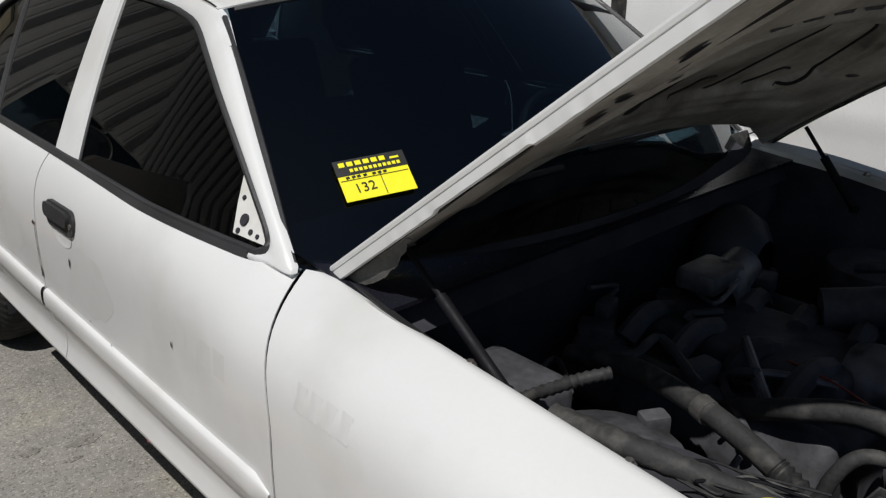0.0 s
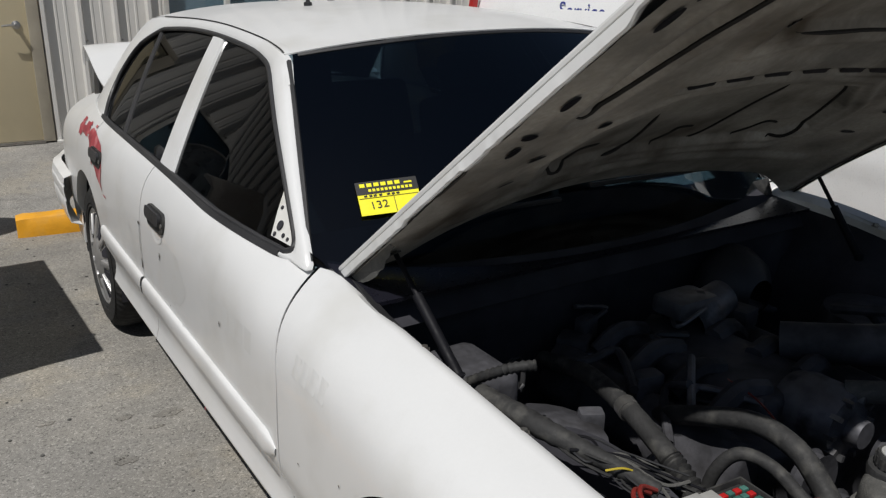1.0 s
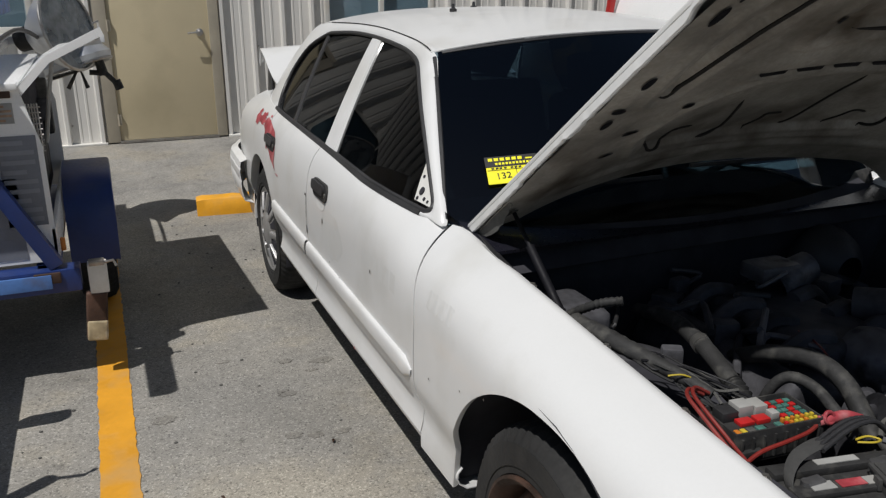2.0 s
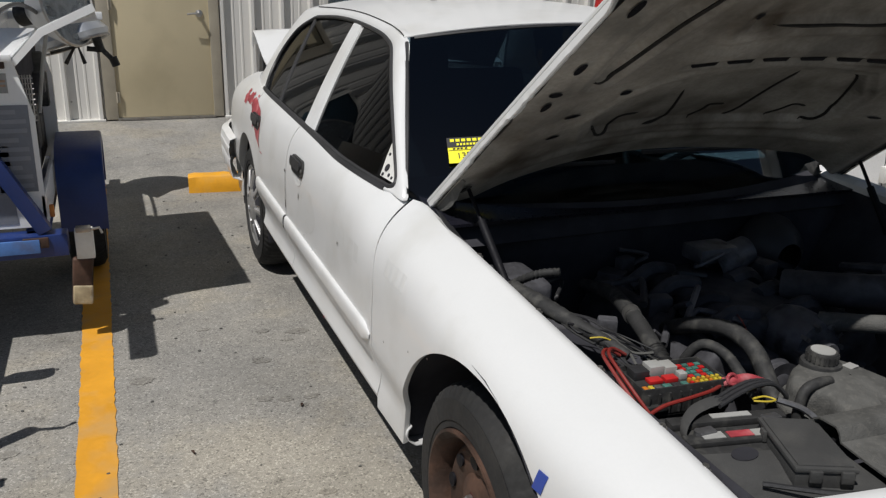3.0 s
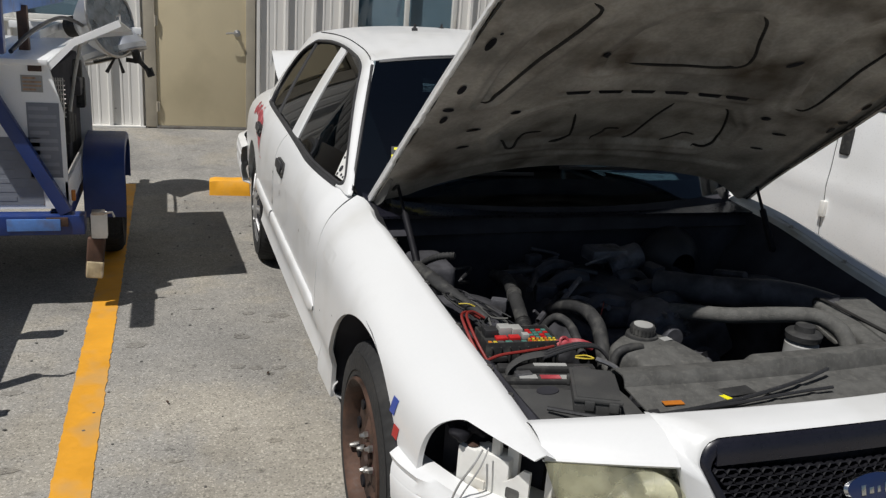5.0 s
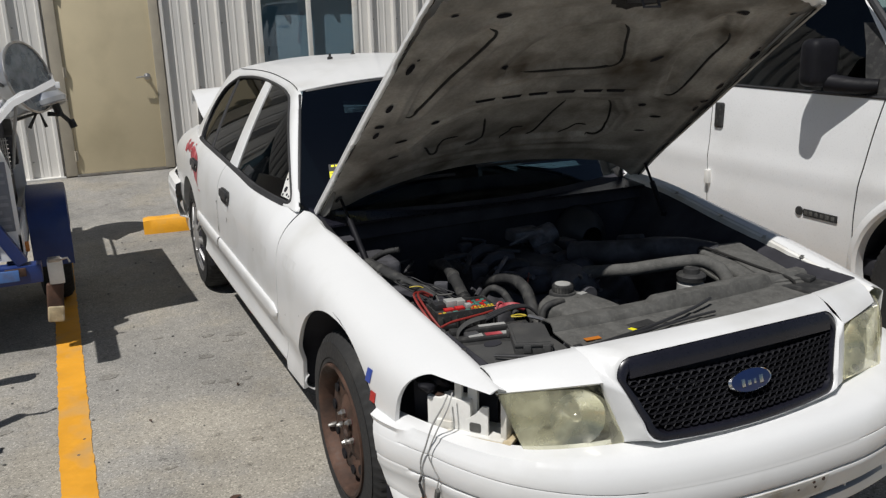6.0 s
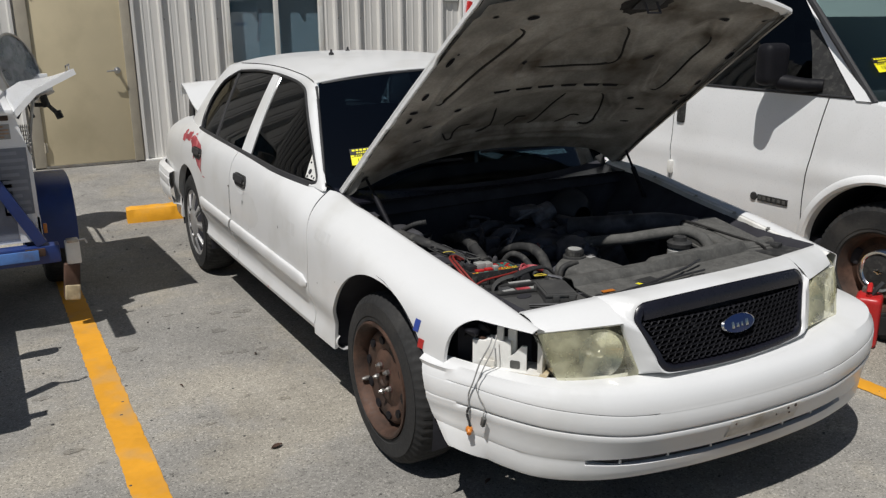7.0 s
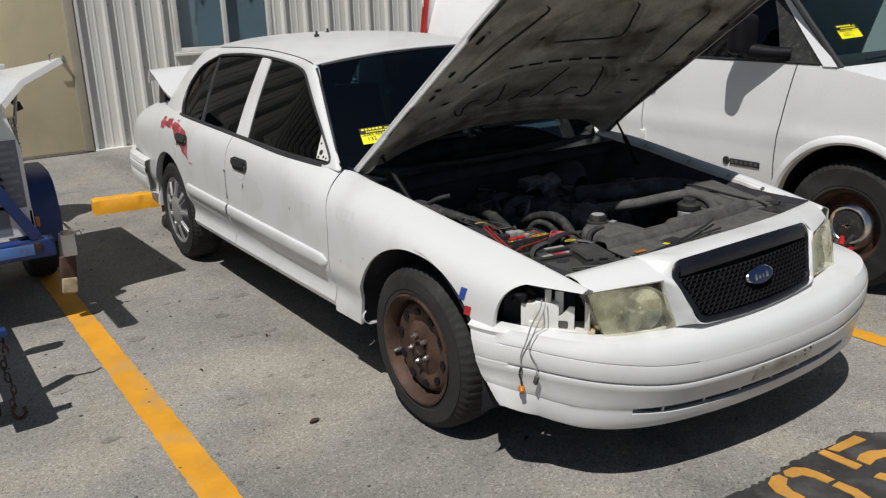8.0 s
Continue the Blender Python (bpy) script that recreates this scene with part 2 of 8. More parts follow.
BLACKTOP = material("black_ground_paint", (0.045, 0.043, 0.041), 0.8, vary=0.3, scale=5, fine=60, bump=0.3, dirt=(0.12, 0.115, 0.105), dirt_amount=0.6, dirt_scale=8)


# ---- mesh helpers ----
def finish(bm, name, mat, smooth=40):
    bmesh.ops.recalc_face_normals(bm, faces=bm.faces)
    me = bpy.data.meshes.new(name)
    bm.to_mesh(me)
    bm.free()
    me.materials.append(mat)
    if smooth:
        me.shade_smooth()
        me.set_sharp_from_angle(angle=radians(smooth))
        # open borders stay crisp, so that a sheet's thickness does not look puffed up
        uses = collections.Counter(k for p in me.polygons for k in p.edge_keys)
        for e in me.edges:
            if uses[e.key] == 1:
                e.use_edge_sharp = True
    return me


def part(name, bm, mat, parent, label="", smooth=40, solid=0.0):
    """One mesh object under a thing or a part; solid gives a sheet its thickness."""
    ob = new(name, finish(bm, name, mat, smooth))
    ob.parent = parent
    ob.matrix_parent_inverse = parent.matrix_world.inverted()
    if label:
        tagged(ob, label)
    if solid:
        mod = ob.modifiers.new("sheet", "SOLIDIFY")
        mod.thickness, mod.offset = solid, 0.0
    return ob


def thing(name, label, category, at=(0, 0, 0), group="", kind=""):
    ob = new(name)
    ob.location = at
    bpy.context.view_layer.update()
    return tagged(ob, label, category, group, kind)


def solid_thing(name, bm, mat, label, category, group="", kind="", smooth=40):
    return tagged(new(name, finish(bm, name, mat, smooth)), label, category, group, kind)


def curve_of(keys):
    """A smooth function through (t, value) keys."""
    ts, vs = [k[0] for k in keys], [k[1] for k in keys]
    slopes = []
    for i in range(len(ts)):
        a, c = max(0, i - 1), min(len(ts) - 1, i + 1)
        slopes.append((vs[c] - vs[a]) / (ts[c] - ts[a]))

    def f(t):
        t = min(max(t, ts[0]), ts[-1])
        i = 0
        while i < len(ts) - 2 and t > ts[i + 1]:
            i += 1
        h = ts[i + 1] - ts[i]
        u = (t - ts[i]) / h
        return ((1 + 2 * u) * (1 - u) ** 2 * vs[i] + u * (1 - u) ** 2 * h * slopes[i]
                + u * u * (3 - 2 * u) * vs[i + 1] + u * u * (u - 1) * h * slopes[i + 1])
    return f


def smooth_path(points, n, closed=False):
    """n points along a Catmull-Rom curve through the given ones."""
    p = [Vector(q) for q in points]
    out, m = [], len(p)
    spans = m if closed else m - 1
    for k in range(n):
        s = k / n * spans if closed else k / (n - 1) * spans
        i = min(int(s), spans - 1)
        u = s - i
        g = (lambda j: p[j % m]) if closed else (lambda j: p[min(max(j, 0), m - 1)])
        a, c, d, e = g(i - 1), g(i), g(i + 1), g(i + 2)
        out.append(0.5 * ((2 * c) + (d - a) * u + (2 * a - 5 * c + 4 * d - e) * u * u + (3 * c - a - 3 * d + e) * u ** 3))
    return out


def sheet(bm, rows, close=False):
    """Quads between rows of points."""
    made = [[bm.verts.new(q) for q in row] for row in rows]
    for a, c in zip(made, made[1:]):
        n = len(a)
        for i in range(n if close else n - 1):
            j = (i + 1) % n
            try:
                bm.faces.new((a[i], a[j], c[j], c[i]))
            except ValueError:
                pass
    return made


def box(bm, centre, size, turn=None, bevel=0.0, segments=2):
    m = Matrix.Translation(centre) @ (turn if turn else Matrix()) @ Matrix.Diagonal((*size, 1))
    made = bmesh.ops.create_cube(bm, size=1, matrix=m)["verts"]
    if bevel:
        edges = list({e for v in made for e in v.link_edges})
        bmesh.ops.bevel(bm, geom=edges, offset=bevel, segments=segments, affect="EDGES", profile=0.6)


def tube(bm, points, radius, sides=8, n=0, caps=True, ridges=0.0, closed=False):
    """A round bar along a path; radius may be a function of 0..1; ridges makes a corrugated hose."""
    path = smooth_path(points, n, closed) if n else [Vector(p) for p in points]
    rows, up = [], Vector((0, 0, 1))
    count = len(path)
    for i, q in enumerate(path):
        if closed:
            way = (path[(i + 1) % count] - path[i - 1]).normalized()
        else:
            way = (path[min(i + 1, count - 1)] - path[max(i - 1, 0)]).normalized()
        side = way.cross(up)
        if side.length < 1e-3:
            side = way.cross(Vector((0, 1, 0)))
        side.normalize()
        top = side.cross(way)
        r = radius(i / max(1, count - 1)) if callable(radius) else radius
        if ridges and i % 2:
            r *= 1 - ridges
        rows.append([q + r * (math.cos(a) * side + math.sin(a) * top) for a in (2 * math.pi * k / sides for k in range(sides))])
    if closed:
        rows.append(rows[0])
    made = sheet(bm, rows, close=True)
    if caps and not closed:
        bm.faces.new(made[0])
        bm.faces.new(made[-1])


def lathe(bm, profile, m, sides=32, arc=2 * math.pi, caps=False):
    """A turned shape: profile of (radius, height) about the local z of m."""
    full = abs(arc - 2 * math.pi) < 1e-6
    steps = sides if full else sides + 1
    rows = [[m @ Vector((r * math.cos(arc * k / sides), r * math.sin(arc * k / sides), h)) for k in range(steps)] for r, h in profile]
    made = sheet(bm, rows, close=full)
    if full and caps:
        for row in (made[0], made[-1]):
            if (row[0].co - row[1].co).length > 1e-6:
                bm.faces.new(row)


def slab(bm, outline, m, depth):
    """A flat outline (x, y) given a depth along local z of m, from 0 down to -depth."""
    top = [bm.verts.new(m @ Vector((x, y, 0))) for x, y in outline]
    low = [bm.verts.new(m @ Vector((x, y, -depth))) for x, y in outline]
    bm.faces.new(top)
    bm.faces.new(low[::-1])
    for i in range(len(top)):
        j = (i + 1) % len(top)
        bm.faces.new((top[i], low[i], low[j], top[j]))


def rounded(w, h, r, n=5, cx=0.0, cy=0.0):
    """A rounded rectangle's outline."""
    out = []
    for k, (sx, sy) in enumerate(((1, 1), (-1, 1), (-1, -1), (1, -1))):
        for i in range(n + 1):
            a = math.pi / 2 * (k + i / n)
            out.append((cx + sx * (w / 2 - r) + r * math.cos(a), cy + sy * (h / 2 - r) + r * math.sin(a)))
    return out


def letters(text, size, m, mat, parent=None, name="lettering", depth=0.001, narrow=1.0):
    """Built-in font lettering, turned into a mesh."""
    cu = bpy.data.curves.new(name, "FONT")
    cu.body, cu.size, cu.extrude = text, size, depth
    tmp = new(name, cu)
    bpy.context.view_layer.update()
    me = bpy.data.meshes.new_from_object(tmp.evaluated_get(bpy.context.evaluated_depsgraph_get()))
    bpy.data.objects.remove(tmp)
    me.transform(m @ Matrix.Diagonal((narrow, 1, 1, 1)))
    me.materials.clear()
    me.materials.append(mat)
    ob = new(name, me)
    if parent:
        ob.parent = parent
        ob.matrix_parent_inverse = parent.matrix_world.inverted()
    return ob


# ---- ground, building ----
WALL_Y = 7.20


def ground_z(x, y):
    """The apron climbs gently to the foot of the building."""
    t = min(1.0, max(0.0, (y - 5.0) / 2.0))
    return 0.125 * t * t * (3 - 2 * t)


bm = bmesh.new()
xs = [-3000, -600, -100, -30, -12, -8] + list(np.linspace(-6, 8, 29)) + [12, 30, 100, 600, 3000]
ys = [-3000, -600, -100, -30, -12, -8] + list(np.linspace(-6, 5, 12)) + list(np.linspace(5.15, 7.15, 14)) + [7.6, 12, 30, 100, 600, 3000]
sheet(bm, [[Vector((x, y, ground_z(x, y))) for x in xs] for y in ys])
solid_thing("ground", bm, GROUND, "worn grey concrete car park with stains", "ground", kind="structure", smooth=60)
bm = bmesh.new()
rows = []
for x in np.linspace(-8, 9, 240):
    y0 = 5.50 + 0.16 * noise.noise(Vector((x * 1.3, 0, 2))) + 0.07 * noise.noise(Vector((x * 5, 0, 4))) + 0.04 * noise.noise(Vector((x * 17, 0, 6)))
    rows.append([Vector((x, y, ground_z(x, y) + 0.0015)) for y in np.linspace(y0, 7.16, 14)])
sheet(bm, rows)
solid_thing("pavement", bm, APRON, "darker worn concrete apron along the building", "pavement", kind="structure", smooth=60)


def strip(name, x0, x1, y0, y1, mat, label, z=0.004):
    """A painted line with worn, uneven edges."""
    bm = bmesh.new()
    n = int((y1 - y0) / 0.03)
    rng = random.Random(5)
    rows = []
    for k in range(n + 1):
        y = y0 + (y1 - y0) * k / n
        a, c = rng.uniform(-0.004, 0.004), rng.uniform(-0.004, 0.004)
        rows.append([Vector((x0 + a, y, ground_z(x0, y) + z)), Vector(((x0 + x1) / 2, y, ground_z(x0, y) + z)), Vector((x1 + c, y, ground_z(x1, y) + z))])
    sheet(bm, rows)
    return solid_thing(name, bm, mat, label, "road marking", kind="structure", smooth=0)


strip("road_marking", -1.825, -1.695, -2.2, 5.0, YELLOW_PAINT, "worn yellow parking line on concrete")
strip("road_marking", 1.36, 1.47, -2.2, 5.0, YELLOW_PAINT, "worn yellow parking line beside the van")

# the ribbed metal building
def wall_panels(bm, x0, x1, z0, z1, phase=0.412, pitch=0.305):
    """Ribbed siding: a main rib each foot, two low stiffening beads between."""
    shape = [(0.0, 0.0), (0.014, -0.054), (0.040, -0.054), (0.054, 0.0), (0.125, 0.0), (0.132, -0.006), (0.145, -0.006), (0.152, 0.0), (0.205, 0.0), (0.212, -0.006), (0.225, -0.006), (0.232, 0.0)]
    pts = []
    k = math.floor((x0 - phase) / pitch) - 1
    while phase + k * pitch < x1 + pitch:
        pts += [(phase + k * pitch + dx, dy) for dx, dy in shape]
        k += 1
    pts = [(min(max(x, x0), x1), y if x0 < x < x1 else 0.0) for x, y in pts]
    clean = [pts[0]]
    for q in pts[1:]:
        if q[0] - clean[-1][0] > 1e-4:
            clean.append(q)
    sheet(bm, [[Vector((x, WALL_Y + y, z)) for x, y in clean] for z in (z0, z1)])


DOOR = (-1.60, -0.56, 2.28)
WIN_A = (0.58, 1.80, 1.16, 2.25)
WIN_B = (-3.60, -2.16, 1.20, 2.25)
bm = bmesh.new()
spans = [(-14, WIN_B[0], None), (WIN_B[0], WIN_B[1], WIN_B), (WIN_B[1], DOOR[0] - 0.05, None), (DOOR[0] - 0.05, DOOR[1] + 0.05, DOOR), (DOOR[1] + 0.05, WIN_A[0], None), (WIN_A[0], WIN_A[1], WIN_A), (WIN_A[1], 16, None)]
for a, c, hole in spans:
    if hole is None:
        wall_panels(bm, a, c, 0.13, 6.5)
    elif len(hole) == 3:
        wall_panels(bm, a, c, hole[2], 6.5)
    else:
        wall_panels(bm, a, c, 0.13, hole[2])
        wall_panels(bm, a, c, hole[3], 6.5)
siding = solid_thing("wall_north", bm, METAL_WALL, "ribbed cream-grey metal siding of a workshop", "wall", kind="structure", smooth=0)
mod = siding.modifiers.new("sheet", "SOLIDIFY")
mod.thickness, mod.offset = 0.006, 0.0
bm = bmesh.new()
box(bm, (1, 9.35, 3.3), (30, 3.9, 6.3))
part("building_core", bm, DARK, siding)
bm = bmesh.new()
for a, c in ((-14, DOOR[0] - 0.06), (DOOR[1] + 0.06, 16)):
    box(bm, ((a + c) / 2, WALL_Y - 0.035, 0.135), (c - a, 0.10, 0.022), None, 0.003)
trim = solid_thing("trim", bm, SILL_WHITE, "white base flashing under the siding", "trim", kind="structure")
rng = random.Random(3)
for a, c in ((WIN_B[1], DOOR[0] - 0.06), (DOOR[1] + 0.06, WIN_A[0]), (WIN_A[1], 6)):
    x = 0.412 + 0.305 * math.floor((a - 0.412) / 0.305)
    while x < c:
        if x > a + 0.02:
            for z in (0.32, 1.02, 1.72):
                bm = bmesh.new()
                lathe(bm, [(0.009, 0.0), (0.009, 0.004), (0.005, 0.009), (0.0001, 0.010)], Matrix.Translation((x + 0.07, WALL_Y - 0.003, z)) @ Matrix.Rotation(radians(90), 4, "X"), 6)
                part("screw", bm, STEEL, siding)
        x += 0.305


def window(name, x0, x1, z0, z1, mids, label):
    w = thing(name, label, "window", ((x0 + x1) / 2, WALL_Y, z0), kind="structure")
    bm = bmesh.new()
    for x in (x0 + 0.025, x1 - 0.025, *mids):
        box(bm, (x, WALL_Y + 0.012, (z0 + z1) / 2), (0.05, 0.06, z1 - z0), None, 0.004)
    for z in (z0 + 0.025, z1 - 0.025):
        box(bm, ((x0 + x1) / 2, WALL_Y + 0.014, z), (x1 - x0 - 0.1, 0.056, 0.05), None, 0.004)
    part("window_frame", bm, SILL_WHITE, w)
    bm = bmesh.new()
    box(bm, ((x0 + x1) / 2, WALL_Y - 0.03, z0 - 0.02), (x1 - x0 + 0.06, 0.10, 0.035), None, 0.005)
    part("window_sill", bm, SILL_WHITE, w)
    edges = [x0 + 0.05, *mids, x1 - 0.05]
    for a, c in zip(edges, edges[1:]):
        bm = bmesh.new()
        box(bm, ((a + c) / 2, WALL_Y + 0.03, (z0 + z1) / 2), (c - a - 0.02, 0.006, z1 - z0 - 0.08))
        g = part("pane", bm, HOUSE_GLASS, w)
        g.visible_shadow = False
    # pale blue-grey board added behind the panes
    bm = bmesh.new()
    box(bm, ((x0 + x1) / 2, WALL_Y + 0.11, (z0 + z1) / 2), (x1 - x0 - 0.02, 0.01, z1 - z0 - 0.02))
    part("blind", bm, PALE_BACKING, w)
    return w


window("window_1", *WIN_A, (1.20,), "aluminium window with dark blue glass in metal siding")
window("window_2", *WIN_B, (-2.9,), "dark glass window in metal siding")

door = thing("door_1", "beige steel door, closed, with lever handle and hinges", "door", (-1.07, WALL_Y, 0.15), kind="structure")
bm = bmesh.new()
box(bm, (-1.07, WALL_Y - 0.012, 1.21), (0.93, 0.045, 2.11), None, 0.004)
leaf = part("door_leaf", bm, DOOR_BEIGE, door)
bm = bmesh.new()
for x, w in ((-1.595, 0.118), (-0.558, 0.098)):
    box(bm, (x, WALL_Y - 0.005, 1.21), (w, 0.11, 2.14), None, 0.006)
box(bm, (-1.07, WALL_Y - 0.004, 2.31), (1.09, 0.108, 0.07), None, 0.006)
part("door_frame", bm, FRAME_BEIGE, door)
bm = bmesh.new()
box(bm, (-1.07, WALL_Y - 0.01, 0.143), (0.95, 0.14, 0.022), None, 0.004)
part("threshold", bm, STEEL, door)
bm = bmesh.new()
lathe(bm, [(0.036, 0), (0.036, 0.012), (0.018, 0.02), (0.014, 0.07), (0.018, 0.085), (0.0001, 0.088)], Matrix.Translation((-0.70, WALL_Y - 0.034, 1.17)) @ Matrix.Rotation(radians(90), 4, "X"), 16)
tube(bm, [(-0.70, WALL_Y - 0.11, 1.17), (-0.76, WALL_Y - 0.115, 1.172), (-0.82, WALL_Y - 0.11, 1.165)], 0.010, 8)
part("door_handle", bm, STEEL, leaf, "steel lever handle")
for z in (0.36, 1.25, 2.1):
    bm = bmesh.new()
    tube(bm, [(-1.535, WALL_Y - 0.066, z - 0.055), (-1.535, WALL_Y - 0.066, z + 0.055)], 0.010, 8)
    box(bm, (-1.525, WALL_Y - 0.045, z), (0.03, 0.04, 0.10))
    part("hinge", bm, FRAME_BEIGE, leaf)

sign = thing("wall_sign", "white sign with black border and letter on the siding", "sign", (3.63, WALL_Y, 1.92))
bm = bmesh.new()
slab(bm, rounded(0.285, 0.36, 0.02), Matrix.Translation((3.63, WALL_Y - 0.034, 2.105)) @ Matrix.Rotation(radians(90), 4, "X"), 0.004)
part("plate", bm, SILL_WHITE, sign)
bm = bmesh.new()
tube(bm, [(3.63 + x, WALL_Y - 0.036, 2.105 + z) for x, z in rounded(0.262, 0.337, 0.018)], 0.004, 6, closed=True)
part("border", bm, INK, sign)
letters("E", 0.32, Matrix.Translation((3.535, WALL_Y - 0.0365, 2.0)) @ Matrix.Rotation(radians(90), 4, "X"), INK, sign, "letter")

# wheel stop
stop = thing("wheel_stop", "yellow painted concrete wheel stop behind the sedan", "wheel stop", (-0.25, 4.66, 0))
bm = bmesh.new()
rows = []
for x in np.linspace(-0.87, 0.87, 40):
    e = 0.006 if abs(x) > 0.85 else 0.0
    jig = 0.0025 * math.sin(37 * x) + 0.002 * math.sin(91 * x)
    rows.append([Vector((x, y, z)) for y, z in ((-0.085 + e, 0.0), (-0.083 + e + jig, 0.03), (-0.068 + e, 0.115 + jig - e), (-0.058 + e, 0.124 - e), (0.058 - e, 0.124 - e + jig), (0.068 - e, 0.115 - e), (0.085 - e, 0.0))])
made = sheet(bm, rows)
bm.faces.new(made[0])
bm.faces.new(made[-1])
bmesh.ops.transform(bm, matrix=Matrix.Translation((-0.245, 4.60, 0.0)) @ Matrix.Rotation(radians(-5), 4, "Z"), verts=bm.verts)
part("block", bm, YELLOW_STOP, stop)


# ---- the white sedan ----
# Its length runs along y: the front axle is near y = 0, the rear axle at y = 2.913, nose towards -y; x = 0 is its middle.
AXLE, FRONT, ARCH, HUB_Z = 2.913, -0.085, 0.405, 0.352
half_width = curve_of([(-0.86, 0.79), (-0.70, 0.845), (-0.5, 0.892), (-0.25, 0.915), (0.2, 0.926), (1.0, 0.934), (2.4, 0.938), (3.2, 0.925), (3.8, 0.885), (4.25, 0.79)])
top_z = curve_of([(-0.86, 0.776), (-0.7, 0.798), (-0.5, 0.826), (-0.3, 0.854), (0.0, 0.892), (0.2, 0.920), (0.42, 0.946), (0.67, 0.964), (0.8, 0.962), (1.6, 0.985), (2.5, 1.003), (3.2, 1.02), (3.9, 1.0), (4.25, 0.96)])
fender_x = curve_of([(-0.86, 0.690), (-0.6, 0.702), (-0.3, 0.724), (0.0, 0.742), (0.3, 0.760), (0.43, 0.757), (0.56, 0.738), (0.67, 0.725)])


def cabin_x(y, z):
    """Half width of the cabin sides above the belt line."""
    x = 0.85 - 0.625 * (z - 1.0) + 0.05 * max(0.0, z - 1.0) * max(0.0, 1.42 - z) * 4
    x -= 0.072 * max(0.0, (1.25 - y) / 0.58) ** 1.5
    return x - 0.10 * max(0.0, (y - 2.6) / 0.8) ** 2


def top_x(y):
    t = min(1.0, max(0.0, (y - 0.61) / 0.15))
    t = t * t * (3 - 2 * t)
    return fender_x(min(y, 0.67)) * (1 - t) + (cabin_x(max(y, 0.67), top_z(y)) + 0.010) * t


def side_x(y, z):
    """Half width of the body side at a height."""
    w, zt, xt = half_width(y), top_z(y), top_x(y)
    if z > 0.6:
        u = min(1.0, (z - 0.6) / max(0.05, zt - 0.6))
        x = w - (w - xt) * (0.15 * u ** 2 + 0.85 * u ** 6)
    else:
        # tucked in below the moulding, flared out again at the sill
        tuck, flare = min(1.0, max(0.0, (0.535 - z) / 0.11)), min(1.0, max(0.0, (0.425 - z) / 0.065))
        ease = min(1.0, max(0.0, (y - 0.30) / 0.30))
        x = w - (0.022 + 0.012 * ease) * tuck * tuck * (3 - 2 * tuck) + 0.016 * ease * flare * flare * (3 - 2 * flare)
    return x


# the middle of the car lies right of x = 0, and its far side sits a little higher
FAR_X, FAR_Z = 0.10, 0.02


def far(s, z=1.0):
    """How much further out the far side (s = 1) stands."""
    return Vector((FAR_X, 0, FAR_Z * min(1.0, max(0.0, (z - 0.6) / 0.25)))) if s > 0 else Vector((0, 0, 0))


def side_point(y, z, s):
    x = side_x(y, z)
    if s > 0 and y < -0.4:
        x = min(x, top_x(y) + 0.19 - 0.34 * min(0.47, -0.4 - y))
    return Vector((s * x, y, z)) + far(s, z)


def front_edge(z):
    """The front wheel arch is fuller ahead of the wheel than behind it."""
    return FRONT - 0.447 * (1 - min(1.0, max(0.0, (z - HUB_Z) / (ARCH + 0.012))) ** 2.4) ** (1 / 2.4)


def arch_floor(y, plain):
    if FRONT - 0.447 < y < FRONT:
        return max(plain, HUB_Z + (ARCH + 0.012) * (1 - ((FRONT - y) / 0.447) ** 2.4) ** (1 / 2.4))
    for c, r in ((FRONT, ARCH + 0.012), (AXLE, ARCH)):
        if abs(y - c) < r:
            return max(plain, HUB_Z + math.sqrt(r ** 2 - (y - c) ** 2))
    return plain


def side_panel(name, s, y0, y1, floor, label="", front_gap=None, rear_gap=None, mat=None, cols=0):
    """A body panel between two upright gaps, with its wheel arch cut out and the edges folded in."""
    bm = bmesh.new()
    ys = list(np.linspace(y0, y1, cols or max(8, int((y1 - y0) / 0.045))))
    for c in (FRONT, AXLE):
        ys += [c + ARCH * math.cos(a) for a in np.linspace(0.02, math.pi - 0.02, 36) if y0 < c + ARCH * math.cos(a) < y1]
        ys += [e for e in (c - (0.43 if c == FRONT else ARCH) - 1e-3, c + ARCH + 1e-3) if y0 < e < y1]
    ys += [FRONT - 0.43 * math.sin(a) for a in np.linspace(0.05, math.pi / 2 - 0.01, 26) if y0 < FRONT - 0.43 < y1]
    if name == "front_fender":
        ys += [-0.67 + 0.095 * math.sin(a) for a in np.linspace(0.02, math.pi / 2, 26)]
    rows = []
    lowest = min(floor(y) for y in ys)
    for y in sorted(ys):
        zb, zt = floor(y), top_z(y)
        row = []
        for k in range(27):
            u = 1 - (1 - k / 26) ** 1.6
            z = max(zb, lowest + (zt - lowest) * u)
            yy = y
            if front_gap:
                yy += front_gap(z) * max(0.0, 1 - (y - y0) / 0.25)
            if rear_gap:
                yy += rear_gap(z) * max(0.0, 1 - (y1 - y) / 0.25)
            row.append(side_point(yy, z, s))
        tuck = 0.012 if y < FRONT - 0.447 else 0.014 if name == "front_fender" else 0.045
        fold = [Vector((q.x - s * d, q.y, q.z + e)) for q, d, e in ((row[0], tuck, 0.004), (row[0], 0.004, 0.0))]
        cap = Vector((row[-1].x - s * 0.022, row[-1].y, row[-1].z - 0.012))
        rows.append(fold + row + [cap])
    sheet(bm, rows)
    bmesh.ops.remove_doubles(bm, verts=bm.verts, dist=2e-5)
    return part(name, bm, mat or WHITE, car, label, smooth=50, solid=0.003)


